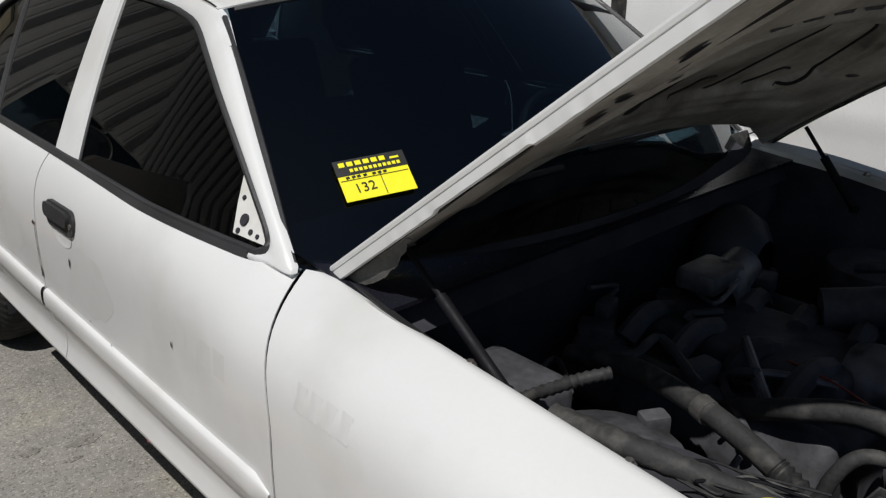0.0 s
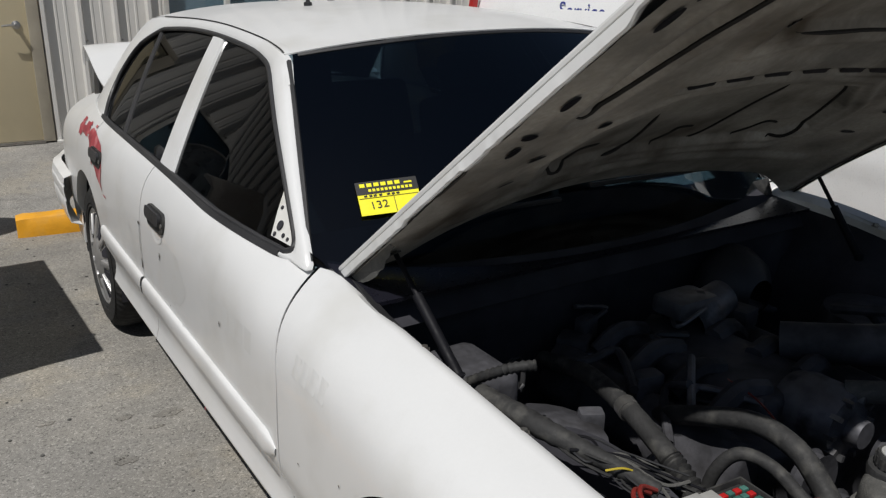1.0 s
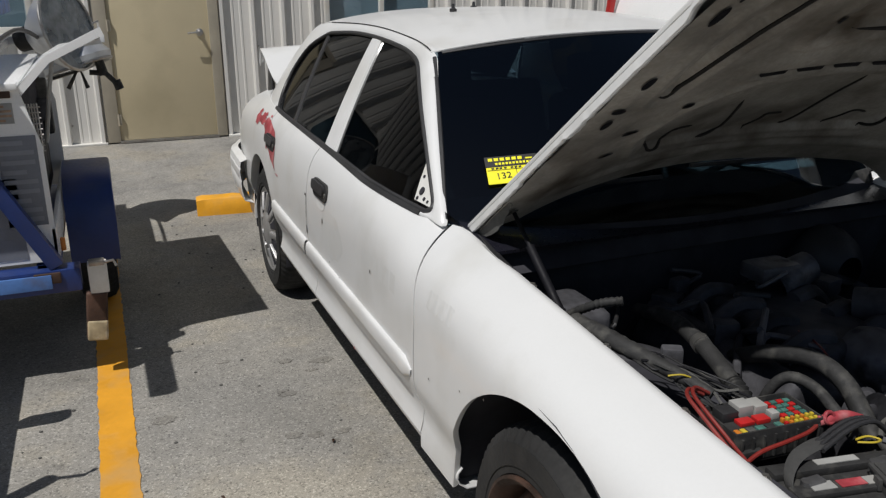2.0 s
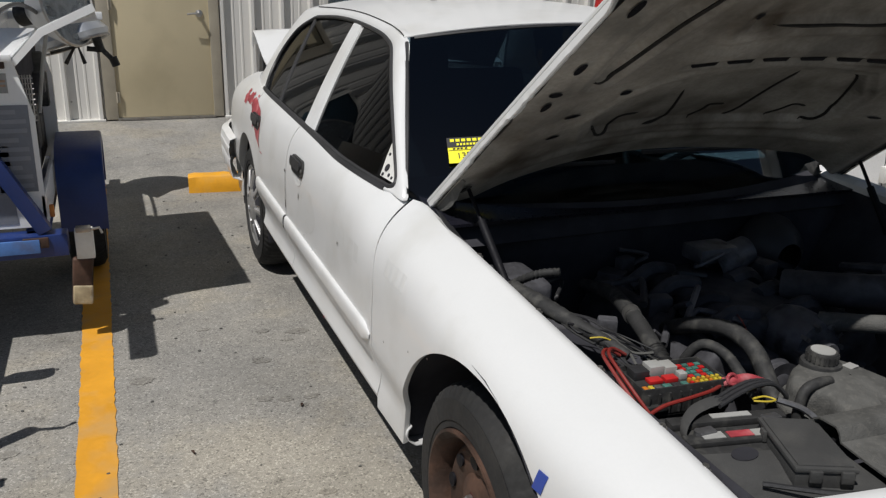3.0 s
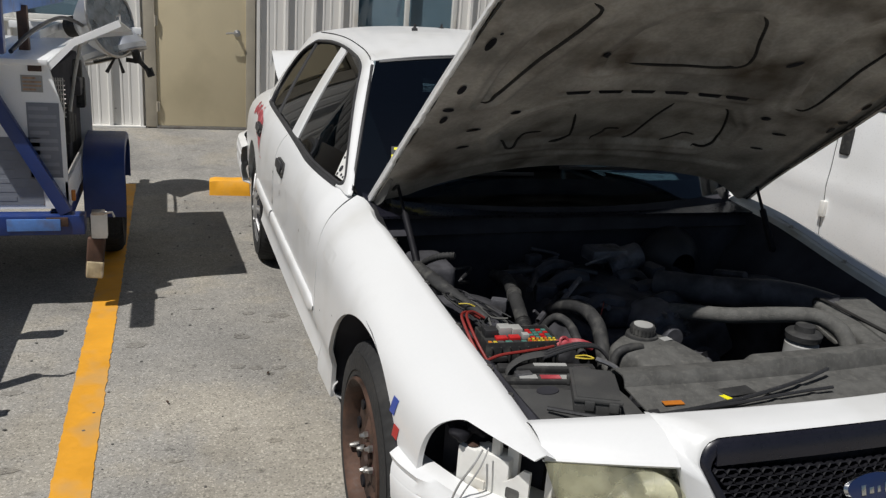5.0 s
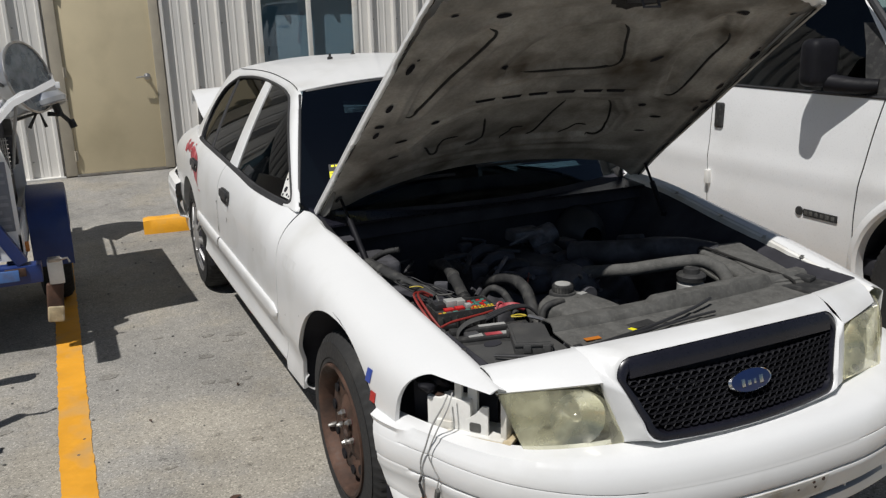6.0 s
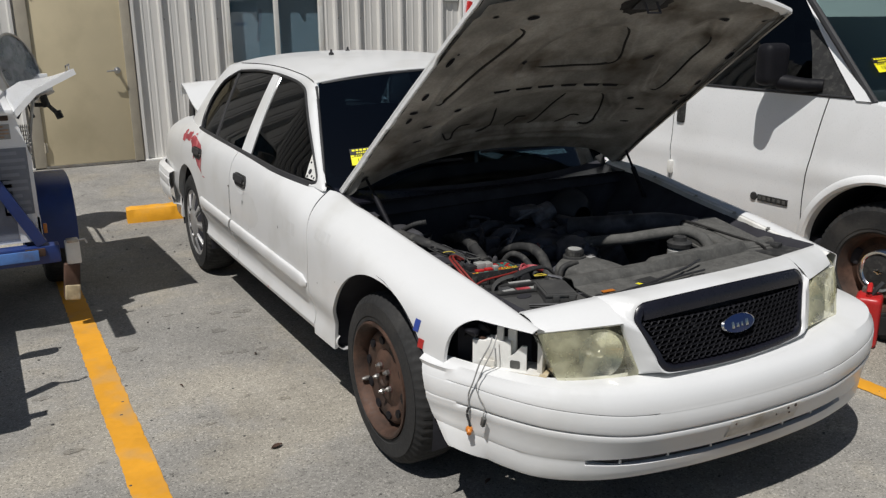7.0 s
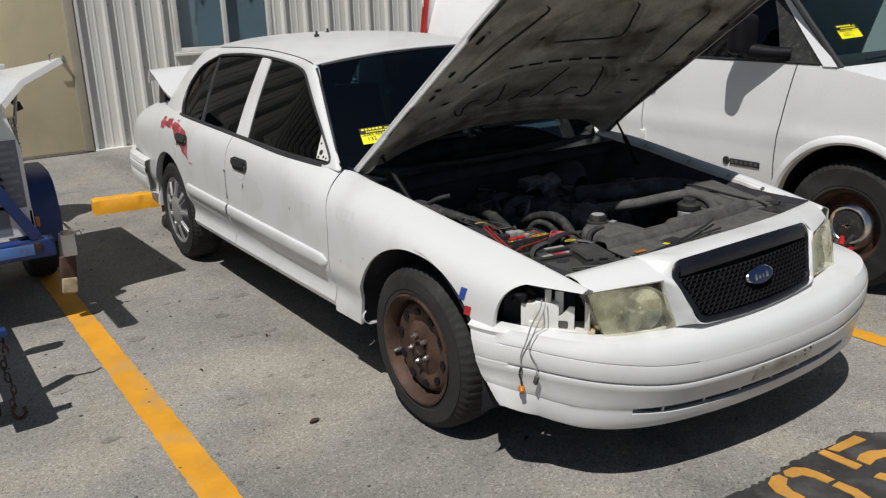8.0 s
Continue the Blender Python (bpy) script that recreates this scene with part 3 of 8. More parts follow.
car = thing("sedan", "white four-door sedan with raised hood, dented doors and missing corner lamp", "car", (0, 1.6, 0))

# side panels; the front gap of the front door leans back towards the windscreen
door_gap = lambda z: 0.103 * max(0.0, (z - 0.70) / 0.26) ** 1.6
for s in (-1, 1):
    def fender_floor(y):
        if y > FRONT - 0.447:
            return arch_floor(y, 0.322)
        if y > -0.575:
            return 0.592
        if s > 0:
            return 0.60
        return min(0.768, 0.592 + 0.176 * math.sqrt(max(0.0, 1 - max(0.0, min(1.0, (y + 0.67) / 0.095)) ** 2)))
    side_panel("front_fender", s, -0.852 if s < 0 else -0.79, 0.567, fender_floor, "white fender with worn decal traces" if s < 0 else "", rear_gap=door_gap, cols=64)
    front_door = side_panel("front_door", s, 0.574, 1.797, lambda y: 0.365, "dented white door with faded decal outlines" if s < 0 else "", front_gap=door_gap)
    rear_door = side_panel("rear_door", s, 1.804, 2.70, lambda y: arch_floor(y, 0.365))
    quarter = side_panel("quarter_panel", s, 2.706, 4.12, lambda y: arch_floor(y, 0.30 if y < 3.6 else 0.62), "white rear quarter with scraped red paint" if s < 0 else "")
    # rocker below the doors
    bm = bmesh.new()
    prof = [(-0.016, 0.385), (-0.004, 0.370), (-0.001, 0.354), (-0.008, 0.336), (-0.030, 0.318), (-0.13, 0.314)]
    sheet(bm, [[Vector((s * (side_x(y, 0.36) + dx - 0.004), y, z)) + far(s, z) for dx, z in prof] for y in np.linspace(FRONT + ARCH + 0.005, AXLE - ARCH - 0.005, 24)])
    part("rocker_panel", bm, WHITE, car, solid=0.003)
    # protective moulding along the doors
    for a, c, owner in ((0.588, 1.79, front_door), (1.812, 2.50, rear_door)):
        bm = bmesh.new()
        rows = []
        for y in np.linspace(a, c, 26):
            grow = min(1.0, math.sqrt(max(0.0, 1 - (1 - min(1.0, (y - a + 0.002) / 0.05)) ** 2))) if a < 0.7 else 1.0
            row = []
            for k in range(9):
                t = math.pi * k / 8
                z = 0.556 - 0.034 * grow * math.cos(t) + 0.012 * (y - 0.6)
                row.append(side_point(y, z, s) + Vector((s * (0.016 * grow * math.sin(t) ** 0.6 + 0.001), 0, 0)))
            rows.append(row)
        sheet(bm, rows)
        part("side_moulding", bm, WHITE, owner, smooth=70)
    # door handles: a dark shell in a scooped cup
    for y, owner in ((1.588, front_door), (2.568, rear_door)):
        q, q2 = side_point(y, 0.868 if y < 2 else 0.885, s), side_point(y, 0.82, s)
        up = (q - q2).normalized()
        m = Matrix.Translation(q + Vector((s * 0.004, 0, 0))) @ Matrix((( s * up.z, 0, up.x, 0), (0, 1, 0, 0), (-s * up.x, 0, up.z, 0), (0, 0, 0, 1)))
        rot = m.to_3x3().to_4x4()
        face = rot @ Matrix(((0, 0, 1, 0), (1, 0, 0, 0), (0, 1, 0, 0), (0, 0, 0, 1)))
        bm = bmesh.new()
        slab(bm, rounded(0.205, 0.070, 0.034, 8), Matrix.Translation(m @ Vector((0.004, 0, 0))) @ face, 0.012)
        handle = part("door_handle", bm, BLACK_PLASTIC, owner, "dark plastic door handle")
        bm = bmesh.new()
        slab(bm, rounded(0.172, 0.040, 0.0195, 8), Matrix.Translation(m @ Vector((0.014, 0.010, 0.009))) @ face, 0.012)
        part("grip", bm, BLACK_TRIM, handle)
        bm = bmesh.new()
        lathe(bm, [(0.008, 0.0), (0.008, 0.003), (0.0001, 0.004)], Matrix.Translation(m @ Vector((0.004, -0.082, -0.004))) @ rot @ Matrix.Rotation(radians(90), 4, "Y"), 10)
        part("lock", bm, STEEL, handle)
        # scooped cup below: a shallow dished oval
        bm = bmesh.new()
        rings = []
        for k in (1.0, 0.85, 0.6, 0.3, 0.02):
            rings.append([side_point(y - 0.012 + 0.062 * k * math.cos(a), (0.822 if y < 2 else 0.838) + 0.030 * k * math.sin(a), s) + Vector((s * (0.003 - 0.0025 * math.cos(k * 1.5)), 0, 0)) for a in np.linspace(0, 2 * math.pi, 25)[:-1]])
        sheet(bm, rings, close=True)
        part("handle_cup", bm, WHITE, handle, smooth=60)

# cabin sides: a white frame round the windows, black mouldings, tinted panes
def window_loop(n):
    belt = smooth_path([(0.775, 0.976, 0), (1.4, 0.992, 0), (2.1, 1.004, 0), (2.74, 1.016, 0)], n)
    back = smooth_path([(2.76, 1.018, 0), (2.845, 1.09, 0), (2.875, 1.2, 0), (2.79, 1.315, 0), (2.58, 1.388, 0)], n)
    roof = smooth_path([(2.54, 1.396, 0), (2.2, 1.414, 0), (1.85, 1.412, 0), (1.5, 1.393, 0), (1.34, 1.37, 0)], n)
    post = smooth_path([(1.31, 1.362, 0), (1.22, 1.32, 0), (0.96, 1.155, 0), (0.80, 1.040, 0), (0.757, 1.003, 0), (0.754, 0.984, 0)], n)
    return belt + back + roof + post


def frame_loop(n):
    belt = smooth_path([(0.668, 0.958, 0), (1.4, 0.978, 0), (2.1, 0.992, 0), (2.9, 1.006, 0)], n)
    back = smooth_path([(3.36, 1.015, 0), (3.26, 1.13, 0), (3.10, 1.28, 0), (2.93, 1.40, 0), (2.74, 1.435, 0)], n)
    roof = smooth_path([(2.66, 1.439, 0), (2.2, 1.452, 0), (1.85, 1.450, 0), (1.5, 1.432, 0), (1.30, 1.412, 0)], n)
    post = smooth_path([(1.235, 1.398, 0), (1.08, 1.29, 0), (0.85, 1.11, 0), (0.672, 0.968, 0)], n)
    return belt + back + roof + post


for s in (-1, 1):
    cab = lambda p, off=0.0: Vector((s * (cabin_x(p.x, p.y) + off), p.x, p.y)) + far(s)
    inner, outer = window_loop(14), frame_loop(14)
    bm = bmesh.new()
    rows = []
    for a, c in zip(inner, outer):
        rows.append([cab(a, -0.012), cab(a), *[cab(a.lerp(c, k), 0.006 * math.sin(math.pi * k)) for k in (0.25, 0.5, 0.75)], cab(c, 0.0), cab(c, -0.014)])
    rows.append(rows[0])
    sheet(bm, rows)
    part("window_surround", bm, WHITE, car, smooth=50, solid=0.003)
    bm = bmesh.new()
    tube(bm, [cab(p, 0.001) for p in inner], 0.0088, 8, closed=True)
    weather = part("window_moulding", bm, BLACK_TRIM, car)
    bm = bmesh.new()
    sheet(bm, [[cab(Vector((y, top_z(y) + 0.004 + d, 0)), 0.010 - d * 0.1) for d in (-0.002, 0.0, 0.011)] for y in np.linspace(0.79, 2.80, 30)])
    part("belt_moulding", bm, BLACK_TRIM, car, solid=0.004)
    # thin seam between roof and side frame
    bm = bmesh.new()
    tube(bm, [cab(p, 0.0035) + Vector((0, 0, 0.001)) for p in smooth_path([(2.62, 1.441, 0), (2.2, 1.452, 0), (1.85, 1.450, 0), (1.5, 1.432, 0), (1.32, 1.414, 0), (1.25, 1.402, 0)], 30)], 0.0024, 5)
    part("roof_seam", bm, GRIME_AND_SHADE, car)
    # joint where the pillar meets the roof
    bm = bmesh.new()
    rows = []
    for p in smooth_path([(1.37, 1.4195, 0), (1.30, 1.4125, 0), (1.245, 1.400, 0), (1.19, 1.366, 0), (1.13, 1.325, 0)], 14):
        q = cab(p, 0.001)
        rows.append([cab(p - Vector((0, 0.024, 0)), 0.0035), q + Vector((s * 0.001, 0, -0.001)), q + Vector((-s * 0.008, -0.003, 0.003)), q + Vector((-s * 0.020, -0.006, 0.002))])
    sheet(bm, rows)
    part("pillar_joint", bm, WHITE, car, smooth=70, solid=0.002)
    # panes between the pillars
    window_top = curve_of([(0.62, 0.97), (0.72, 0.988), (0.96, 1.155), (1.22, 1.32), (1.34, 1.37), (1.5, 1.393), (1.85, 1.412), (2.2, 1.414), (2.54, 1.396), (2.79, 1.315), (2.875, 1.2), (2.95, 1.1)])
    def pane(name, lo0, lo1, hi0, hi1):
        bm = bmesh.new()
        rows = []
        for k in range(25):
            u = k / 24
            row = []
            for j in range(19):
                v = j / 18
                y = (lo0 + (lo1 - lo0) * u) * (1 - v) + (hi0 + (hi1 - hi0) * u) * v
                row.append(cab(Vector((y, min(0.975 + (1.425 - 0.975) * v, window_top(y) + 0.010), 0)), -0.010))
            rows.append(row)
        sheet(bm, rows)
        ob = part(name, bm, TINT, car, "dark tinted side glass", smooth=80, solid=0.004)
        ob.visible_shadow = False
        return ob
    pane("front_window", 0.62, 1.72, 1.25, 1.88)
    pane("rear_window_pane", 1.73, 2.40, 1.89, 2.60)
    pane("quarter_window", 2.41, 2.93, 2.61, 2.93)
    for name, a, w, b, mat, off in (("b_pillar", 1.637, 0.152, 1.80, WHITE, 0.001), ("window_bar", 2.36, 0.03, 2.585, BLACK_TRIM, -0.002)):
        bm = bmesh.new()
        rows = []
        for k in range(9):
            v = k / 8
            z = (0.985 if name == "b_pillar" else 1.0) + 0.425 * v
            y = a + (b - a) * v
            wide = w * (1 - 0.25 * v)
            rows.append([cab(Vector((y + d * wide, z, 0)), off - e) for d, e in ((0, 0.014), (0.02, 0), (0.5, -0.002), (0.98, 0), (1, 0.014))])
        sheet(bm, rows)
        part(name, bm, mat, car, solid=0.003)
    # bare mirror mount in the front corner of the door window
    bm = bmesh.new()
    corner = [(0.768, 0.988), (0.868, 0.992), (0.888, 1.05), (0.905, 1.112)]
    made = [[cab(Vector((y, z, 0)), -0.004) for y, z in corner], [cab(Vector((y, z, 0)), -0.012) for y, z in corner]]
    top = [bm.verts.new(q) for q in made[0]]
    low = [bm.verts.new(q) for q in made[1]]
    bm.faces.new(top)
    for i in range(4):
        bm.faces.new((top[i], low[i], low[(i + 1) % 4], top[(i + 1) % 4]))
    mount = part("mirror_mount", bm, RAW_WHITE, car, "bare scratched plate where the mirror was torn off")
    for y, z, r in ((0.848, 1.022, 0.013), (0.818, 1.004, 0.006), (0.795, 1.0, 0.005), (0.872, 1.060, 0.005), (0.855, 1.0, 0.006)):
        bm = bmesh.new()
        q = cab(Vector((y, z, 0)), -0.0005)
        lathe(bm, [(0.0001, 0), (r, 0), (r, -0.004)], Matrix.Translation(q) @ Matrix.Rotation(s * radians(90 - 32), 4, "Y"), 12)
        part("bolt_hole", bm, DARK, mount)

# roof
bm = bmesh.new()
rows = []
for y in np.linspace(1.235, 2.80, 22):
    zt = curve_of([(1.235, 1.398), (1.5, 1.432), (1.85, 1.450), (2.2, 1.452), (2.66, 1.439), (2.80, 1.428)])(y)
    xe = cabin_x(y, zt)
    row = []
    for k in range(25):
        u = -1 + k / 12
        yy = y - 0.105 * (1 - u * u) * max(0.0, 1 - (y - 1.235) / 0.5) + 0.08 * (1 - u * u) * max(0.0, (y - 2.4) / 0.4)
        row.append(Vector((u * xe * (1.0 if abs(u) < 0.999 else 1.006), yy, zt + 0.052 * (1 - abs(u) ** 2.4))) + far(1) * ((1 + u) / 2))
    rows.append(row)
sheet(bm, rows)
roof = part("roof", bm, WHITE, car, smooth=60, solid=0.004)
for x, y in ((-0.211, 1.97), (0.043, 2.313)):
    bm = bmesh.new()
    lathe(bm, [(0.016, -0.006), (0.016, 0.014), (0.008, 0.018), (0.006, 0.035), (0.0001, 0.036)], Matrix.Translation((x, y, 1.503)), 10)
    part("antenna_base", bm, BLACK_TRIM, roof, "small black aerial mount")

# windscreen with its black border
def screen_point(u, v, lift=0.0):
    c = 1 - u * u
    low = Vector((0.790 * u, 0.676 - 0.20 * c, 0.955 - 0.01 * c))
    high = Vector((0.598 * u, 1.232 - 0.105 * c, 1.396 + 0.050 * c))
    q = low.lerp(high, v) + far(1) * ((1 + u) / 2)
    return q + Vector((0, -0.5, 0.8)) * (0.035 * math.sin(math.pi * v) * (0.4 + 0.6 * c) + lift)


bm = bmesh.new()
sheet(bm, [[screen_point(-1 + k / 12, j / 12) for k in range(25)] for j in range(13)])
screen = part("windscreen", bm, WINDSHIELD, car, "dark tinted windscreen glass", smooth=60, solid=0.005)
screen.visible_shadow = False
for name, pts in (("screen_seal", [screen_point(-1, v, 0.003) for v in np.linspace(0, 0.96, 14)]), ("screen_seal", [screen_point(1, v, 0.003) for v in np.linspace(0, 0.96, 14)]),
                  ("screen_seal", [screen_point(u, 0.99, 0.001) for u in np.linspace(-0.96, 0.96, 20)])):
    bm = bmesh.new()
    tube(bm, pts, 0.0075, 6)
    part(name, bm, BLACK_TRIM, screen)
# rear window and parcel shelf
bm = bmesh.new()
sheet(bm, [[Vector(((0.54 + 0.10 * v) * u, 2.80 + 0.52 * v + 0.08 * (1 - u * u), 1.425 + 0.045 * (1 - u * u) - 0.395 * v)) + far(1) * ((1 + u) / 2) for u in np.linspace(-1, 1, 17)] for v in np.linspace(0, 1, 9)])
rear_glass = part("rear_window", bm, TINT, car, smooth=60, solid=0.004)
rear_glass.visible_shadow = False
# boot floor deck and sprung, buckled boot lid
bm = bmesh.new()
sheet(bm, [[Vector((x, y, 0.985 - 0.05 * max(0, y - 3.3))) for x in np.linspace(-0.48, 0.48, 9)] for y in np.linspace(3.30, 4.05, 8)])
part("boot_floor", bm, DARK, car, solid=0.01)
bm = bmesh.new()
rows = []
for v in np.linspace(0, 1, 22):
    row = []
    for u in np.linspace(-1, 1, 25):
        x = 0.715 * u
        y = 3.33 + 0.56 * v
        z = 1.055 + 0.195 * v + 0.02 * (1 - u * u)
        z += 0.035 * math.sin(5 * v + 3 * u) * v * (1 - v) * 2
        if v > 0.93:
            z -= 0.10 * (v - 0.93) / 0.07
            y += 0.01
        row.append(Vector((x, y, z)) + far(1) * ((1 + u) / 2))
    rows.append([row[0] + Vector((0.008, 0, -0.022))] + row + [row[-1] + Vector((-0.008, 0, -0.022))])
sheet(bm, rows)
lid_mesh = bm
# dark sheet added in the gap below the lid, for the shade inside
bm = bmesh.new()
sheet(bm, [[Vector((-0.60, y, 0.99)), Vector((-0.66, y, 1.03 + 0.195 * (y - 3.33) / 0.56 - 0.012))] for y in np.linspace(3.42, 3.86, 8)])
part("boot_gap", bm, DARK, car, solid=0.004)
bm = lid_mesh
part("boot_lid", bm, WHITE, car, "sprung and buckled white boot lid", smooth=50, solid=0.006)

# underbody, wheel wells, cabin floor
bm = bmesh.new()
box(bm, (0.05, 1.7, 0.335), (1.56, 4.4, 0.08), None, 0.03)
part("underbody", bm, DARK, car)
for c in (FRONT, AXLE):
    for s in (-1, 1):
        bm = bmesh.new()
        rows = []
        for a in np.linspace(-0.065 if c == FRONT else -0.25, math.pi + 0.25, 24):
            rows.append([Vector((s * x, c + (ARCH + (0.048 if c == FRONT else 0.012)) * math.cos(a), HUB_Z + (ARCH + (0.024 if c == FRONT else 0.012)) * math.sin(a))) + far(s, 0) for x in (0.50, 0.70, 0.90)])
        made = sheet(bm, rows)
        bm.faces.new([r[0] for r in made])
        part("wheel_well", bm, DARK, car)
for s in (-1, 1):
    bm = bmesh.new()
    sheet(bm, [[Vector((s * (side_x(y, 0.6) - 0.06), y, z)) + far(s, z) for z in (0.345, 0.6, 0.74)] for y in (0.62, 1.2, 2.0, 2.5)])
    part("cabin_inner_wall", bm, DARK, car, solid=0.01)

# seats, dashboard and wheel behind the dark glass
bm = bmesh.new()
sheet(bm, [[Vector((x, 0.52 + d, z)) for x in np.linspace(-0.75, 0.85, 15)] for d, z in ((-0.06, 0.93), (0.12, 0.955), (0.24, 0.985), (0.34, 0.975), (0.38, 0.86), (0.38, 0.6))])
part("dashboard", bm, BLACK_GLOSS, car, solid=0.01)
for x in (-0.33, 0.43):
    bm = bmesh.new()
    box(bm, (x, 1.42, 0.56), (0.50, 0.52, 0.16), None, 0.06, 3)
    box(bm, (x, 1.72, 0.86), (0.48, 0.15, 0.62), Matrix.Rotation(radians(-14), 4, "X"), 0.06, 3)
    box(bm, (x, 1.82, 1.23), (0.26, 0.10, 0.19), Matrix.Rotation(radians(-14), 4, "X"), 0.04, 3)
    part("front_seat", bm, SEAT_CLOTH, car)
bm = bmesh.new()
box(bm, (0, 2.40, 0.56), (1.35, 0.50, 0.16), None, 0.06, 3)
box(bm, (0, 2.72, 0.84), (1.35, 0.15, 0.55), Matrix.Rotation(radians(-20), 4, "X"), 0.06, 3)
part("rear_seat", bm, SEAT_CLOTH, car)
bm = bmesh.new()
wheel_at = Matrix.Translation((0.43, 1.02, 0.93)) @ Matrix.Rotation(radians(65), 4, "X")
tube(bm, [wheel_at @ Vector((0.185 * math.cos(a), 0.185 * math.sin(a), 0)) for a in np.linspace(0, 2 * math.pi, 33)[:-1]], 0.014, 8, closed=True)
for a in (0.3, math.pi - 0.3, -math.pi / 2):
    tube(bm, [wheel_at @ Vector((0, 0, -0.02)), wheel_at @ Vector((0.18 * math.cos(a), 0.18 * math.sin(a), 0))], 0.014, 6)
part("steering_wheel", bm, BLACK_TRIM, car)


# wheels
def tyre_mesh(bm, m, r=0.346, wide=0.225, rim=0.225):
    h = wide / 2
    lathe(bm, [(rim, -h + 0.02), (rim + 0.012, -h + 0.002), (rim + 0.055, -h), (r - 0.04, -h + 0.006), (r - 0.012, -h + 0.022), (r - 0.002, -h + 0.05), (r, 0),
               (r - 0.002, h - 0.05), (r - 0.012, h - 0.022), (r - 0.04, h - 0.006), (r - 0.038, h - 0.003), (rim + 0.055, h), (rim + 0.030, h), (rim + 0.028, h - 0.003), (rim + 0.012, h - 0.002), (rim, h - 0.02)], m, 180)
    # shoulder lugs: every third column of the shoulder is cut deeper
    for v in bm.verts:
        q = m.inverted() @ v.co
        rr, ang = math.hypot(q.x, q.y), math.atan2(q.y, q.x)
        if rr > r - 0.02 and abs(q.z) > h - 0.06 and int(round(ang / (2 * math.pi) * 180)) % 3 == 0:
            v.co = m @ Vector((q.x * (1 - 0.018), q.y * (1 - 0.018), q.z * 0.97))


def wheel(x, y, cover, label, steer=0.0):
    s = -1 if x < 0 else 1
    m = Matrix.Translation((x, y, 0.345)) @ Matrix.Rotation(radians(steer), 4, "Z") @ Matrix.Rotation(s * radians(90), 4, "Y")
    bm = bmesh.new()
    lathe(bm, [(0.05, 0.02), (0.06, 0.0), (0.06, -0.08), (0.0001, -0.08)], m, 12)
    hub = part("wheel", bm, ENGINE, car, label)
    bm = bmesh.new()
    tyre_mesh(bm, m)
    part("tyre", bm, TYRE, hub, "worn black tyre")
    bm = bmesh.new()
    if cover:
        lathe(bm, [(0.236, 0.072), (0.239, 0.098), (0.226, 0.106), (0.212, 0.100), (0.20, 0.096), (0.10, 0.112), (0.085, 0.118), (0.06, 0.119), (0.0001, 0.122)], m, 48)
        disc = part("wheel_cover", bm, SILVER, hub, "scuffed silver wheel cover with slots")
        for k in range(9):
            a = 2 * math.pi * k / 9 + 0.2
            bm = bmesh.new()
            t = m @ Matrix.Rotation(a, 4, "Z") @ Matrix.Translation((0.160, 0, 0.1065)) @ Matrix.Rotation(radians(9), 4, "Y")
            slab(bm, [(-0.045, -0.012), (0.040, -0.030), (0.046, 0.0), (0.040, 0.030), (-0.045, 0.012)], t, 0.006)
            part("slot", bm, DARK, disc)
            bm = bmesh.new()
            t = m @ Matrix.Rotation(a + math.pi / 9, 4, "Z") @ Matrix.Translation((0.158, 0, 0.108)) @ Matrix.Rotation(radians(9), 4, "Y")
            box(bm, t.translation, (0.105, 0.026, 0.014), t.to_3x3().to_4x4(), 0.006)
            part("spoke", bm, SILVER, disc)
    else:
        mr = m @ Matrix.Translation((0, 0, 0.014)) @ Matrix.Diagonal((0.99, 0.99, 1.0, 1))
        lathe(bm, [(0.222, -0.09), (0.205, -0.085), (0.202, 0.03), (0.215, 0.055), (0.218, 0.085), (0.236, 0.094), (0.237, 0.103), (0.229, 0.105), (0.214, 0.092), (0.208, 0.06), (0.205, 0.02), (0.203, -0.02)], mr, 48)
        part("rim", bm, RUST, hub, "rusty brown steel rim")
        # disc with a ring of vent holes and a raised middle
        bm = bmesh.new()
        rows = []
        for r, h in ((0.208, 0.020), (0.196, 0.030), (0.186, 0.052), (0.172, 0.062), (0.136, 0.060), (0.118, 0.052), (0.104, 0.056), (0.085, 0.066), (0.062, 0.068), (0.038, 0.066)):
            rows.append([mr @ Vector((r * math.cos(2 * math.pi * k / 80), r * math.sin(2 * math.pi * k / 80), h)) for k in range(80)])
        made = sheet(bm, rows, close=True)
        part("wheel_disc", bm, RUST, hub, "rusty steel wheel centre", solid=0.004)
        for k in range(10):
            a = 2 * math.pi * k / 10 + 0.15
            bm = bmesh.new()
            t = mr @ Matrix.Rotation(a, 4, "Z") @ Matrix.Translation((0.155, 0, 0.0705)) @ Matrix.Rotation(radians(-3), 4, "Y")
            slab(bm, [(0.016 * math.cos(b), 0.021 * math.sin(b)) for b in np.linspace(0, 2 * math.pi, 17)[:-1]], t, 0.006)
            part("vent_hole", bm, MESH_BLACK, hub)
        bm = bmesh.new()
        lathe(bm, [(0.038, 0.05), (0.036, 0.076), (0.030, 0.080), (0.027, 0.070), (0.0001, 0.068)], mr, 20)
        part("hub_cap", bm, RUST, hub)
        for k in range(5):
            a = 2 * math.pi * k / 5 + 0.5
            t = mr @ Matrix.Rotation(a, 4, "Z") @ Matrix.Translation((0.057, 0, 0.066))
            bm = bmesh.new()
            lathe(bm, [(0.017, 0.0), (0.016, 0.004), (0.0001, 0.0045)], t, 16)
            part("nut_seat", bm, RED_RUST, hub)
            bm = bmesh.new()
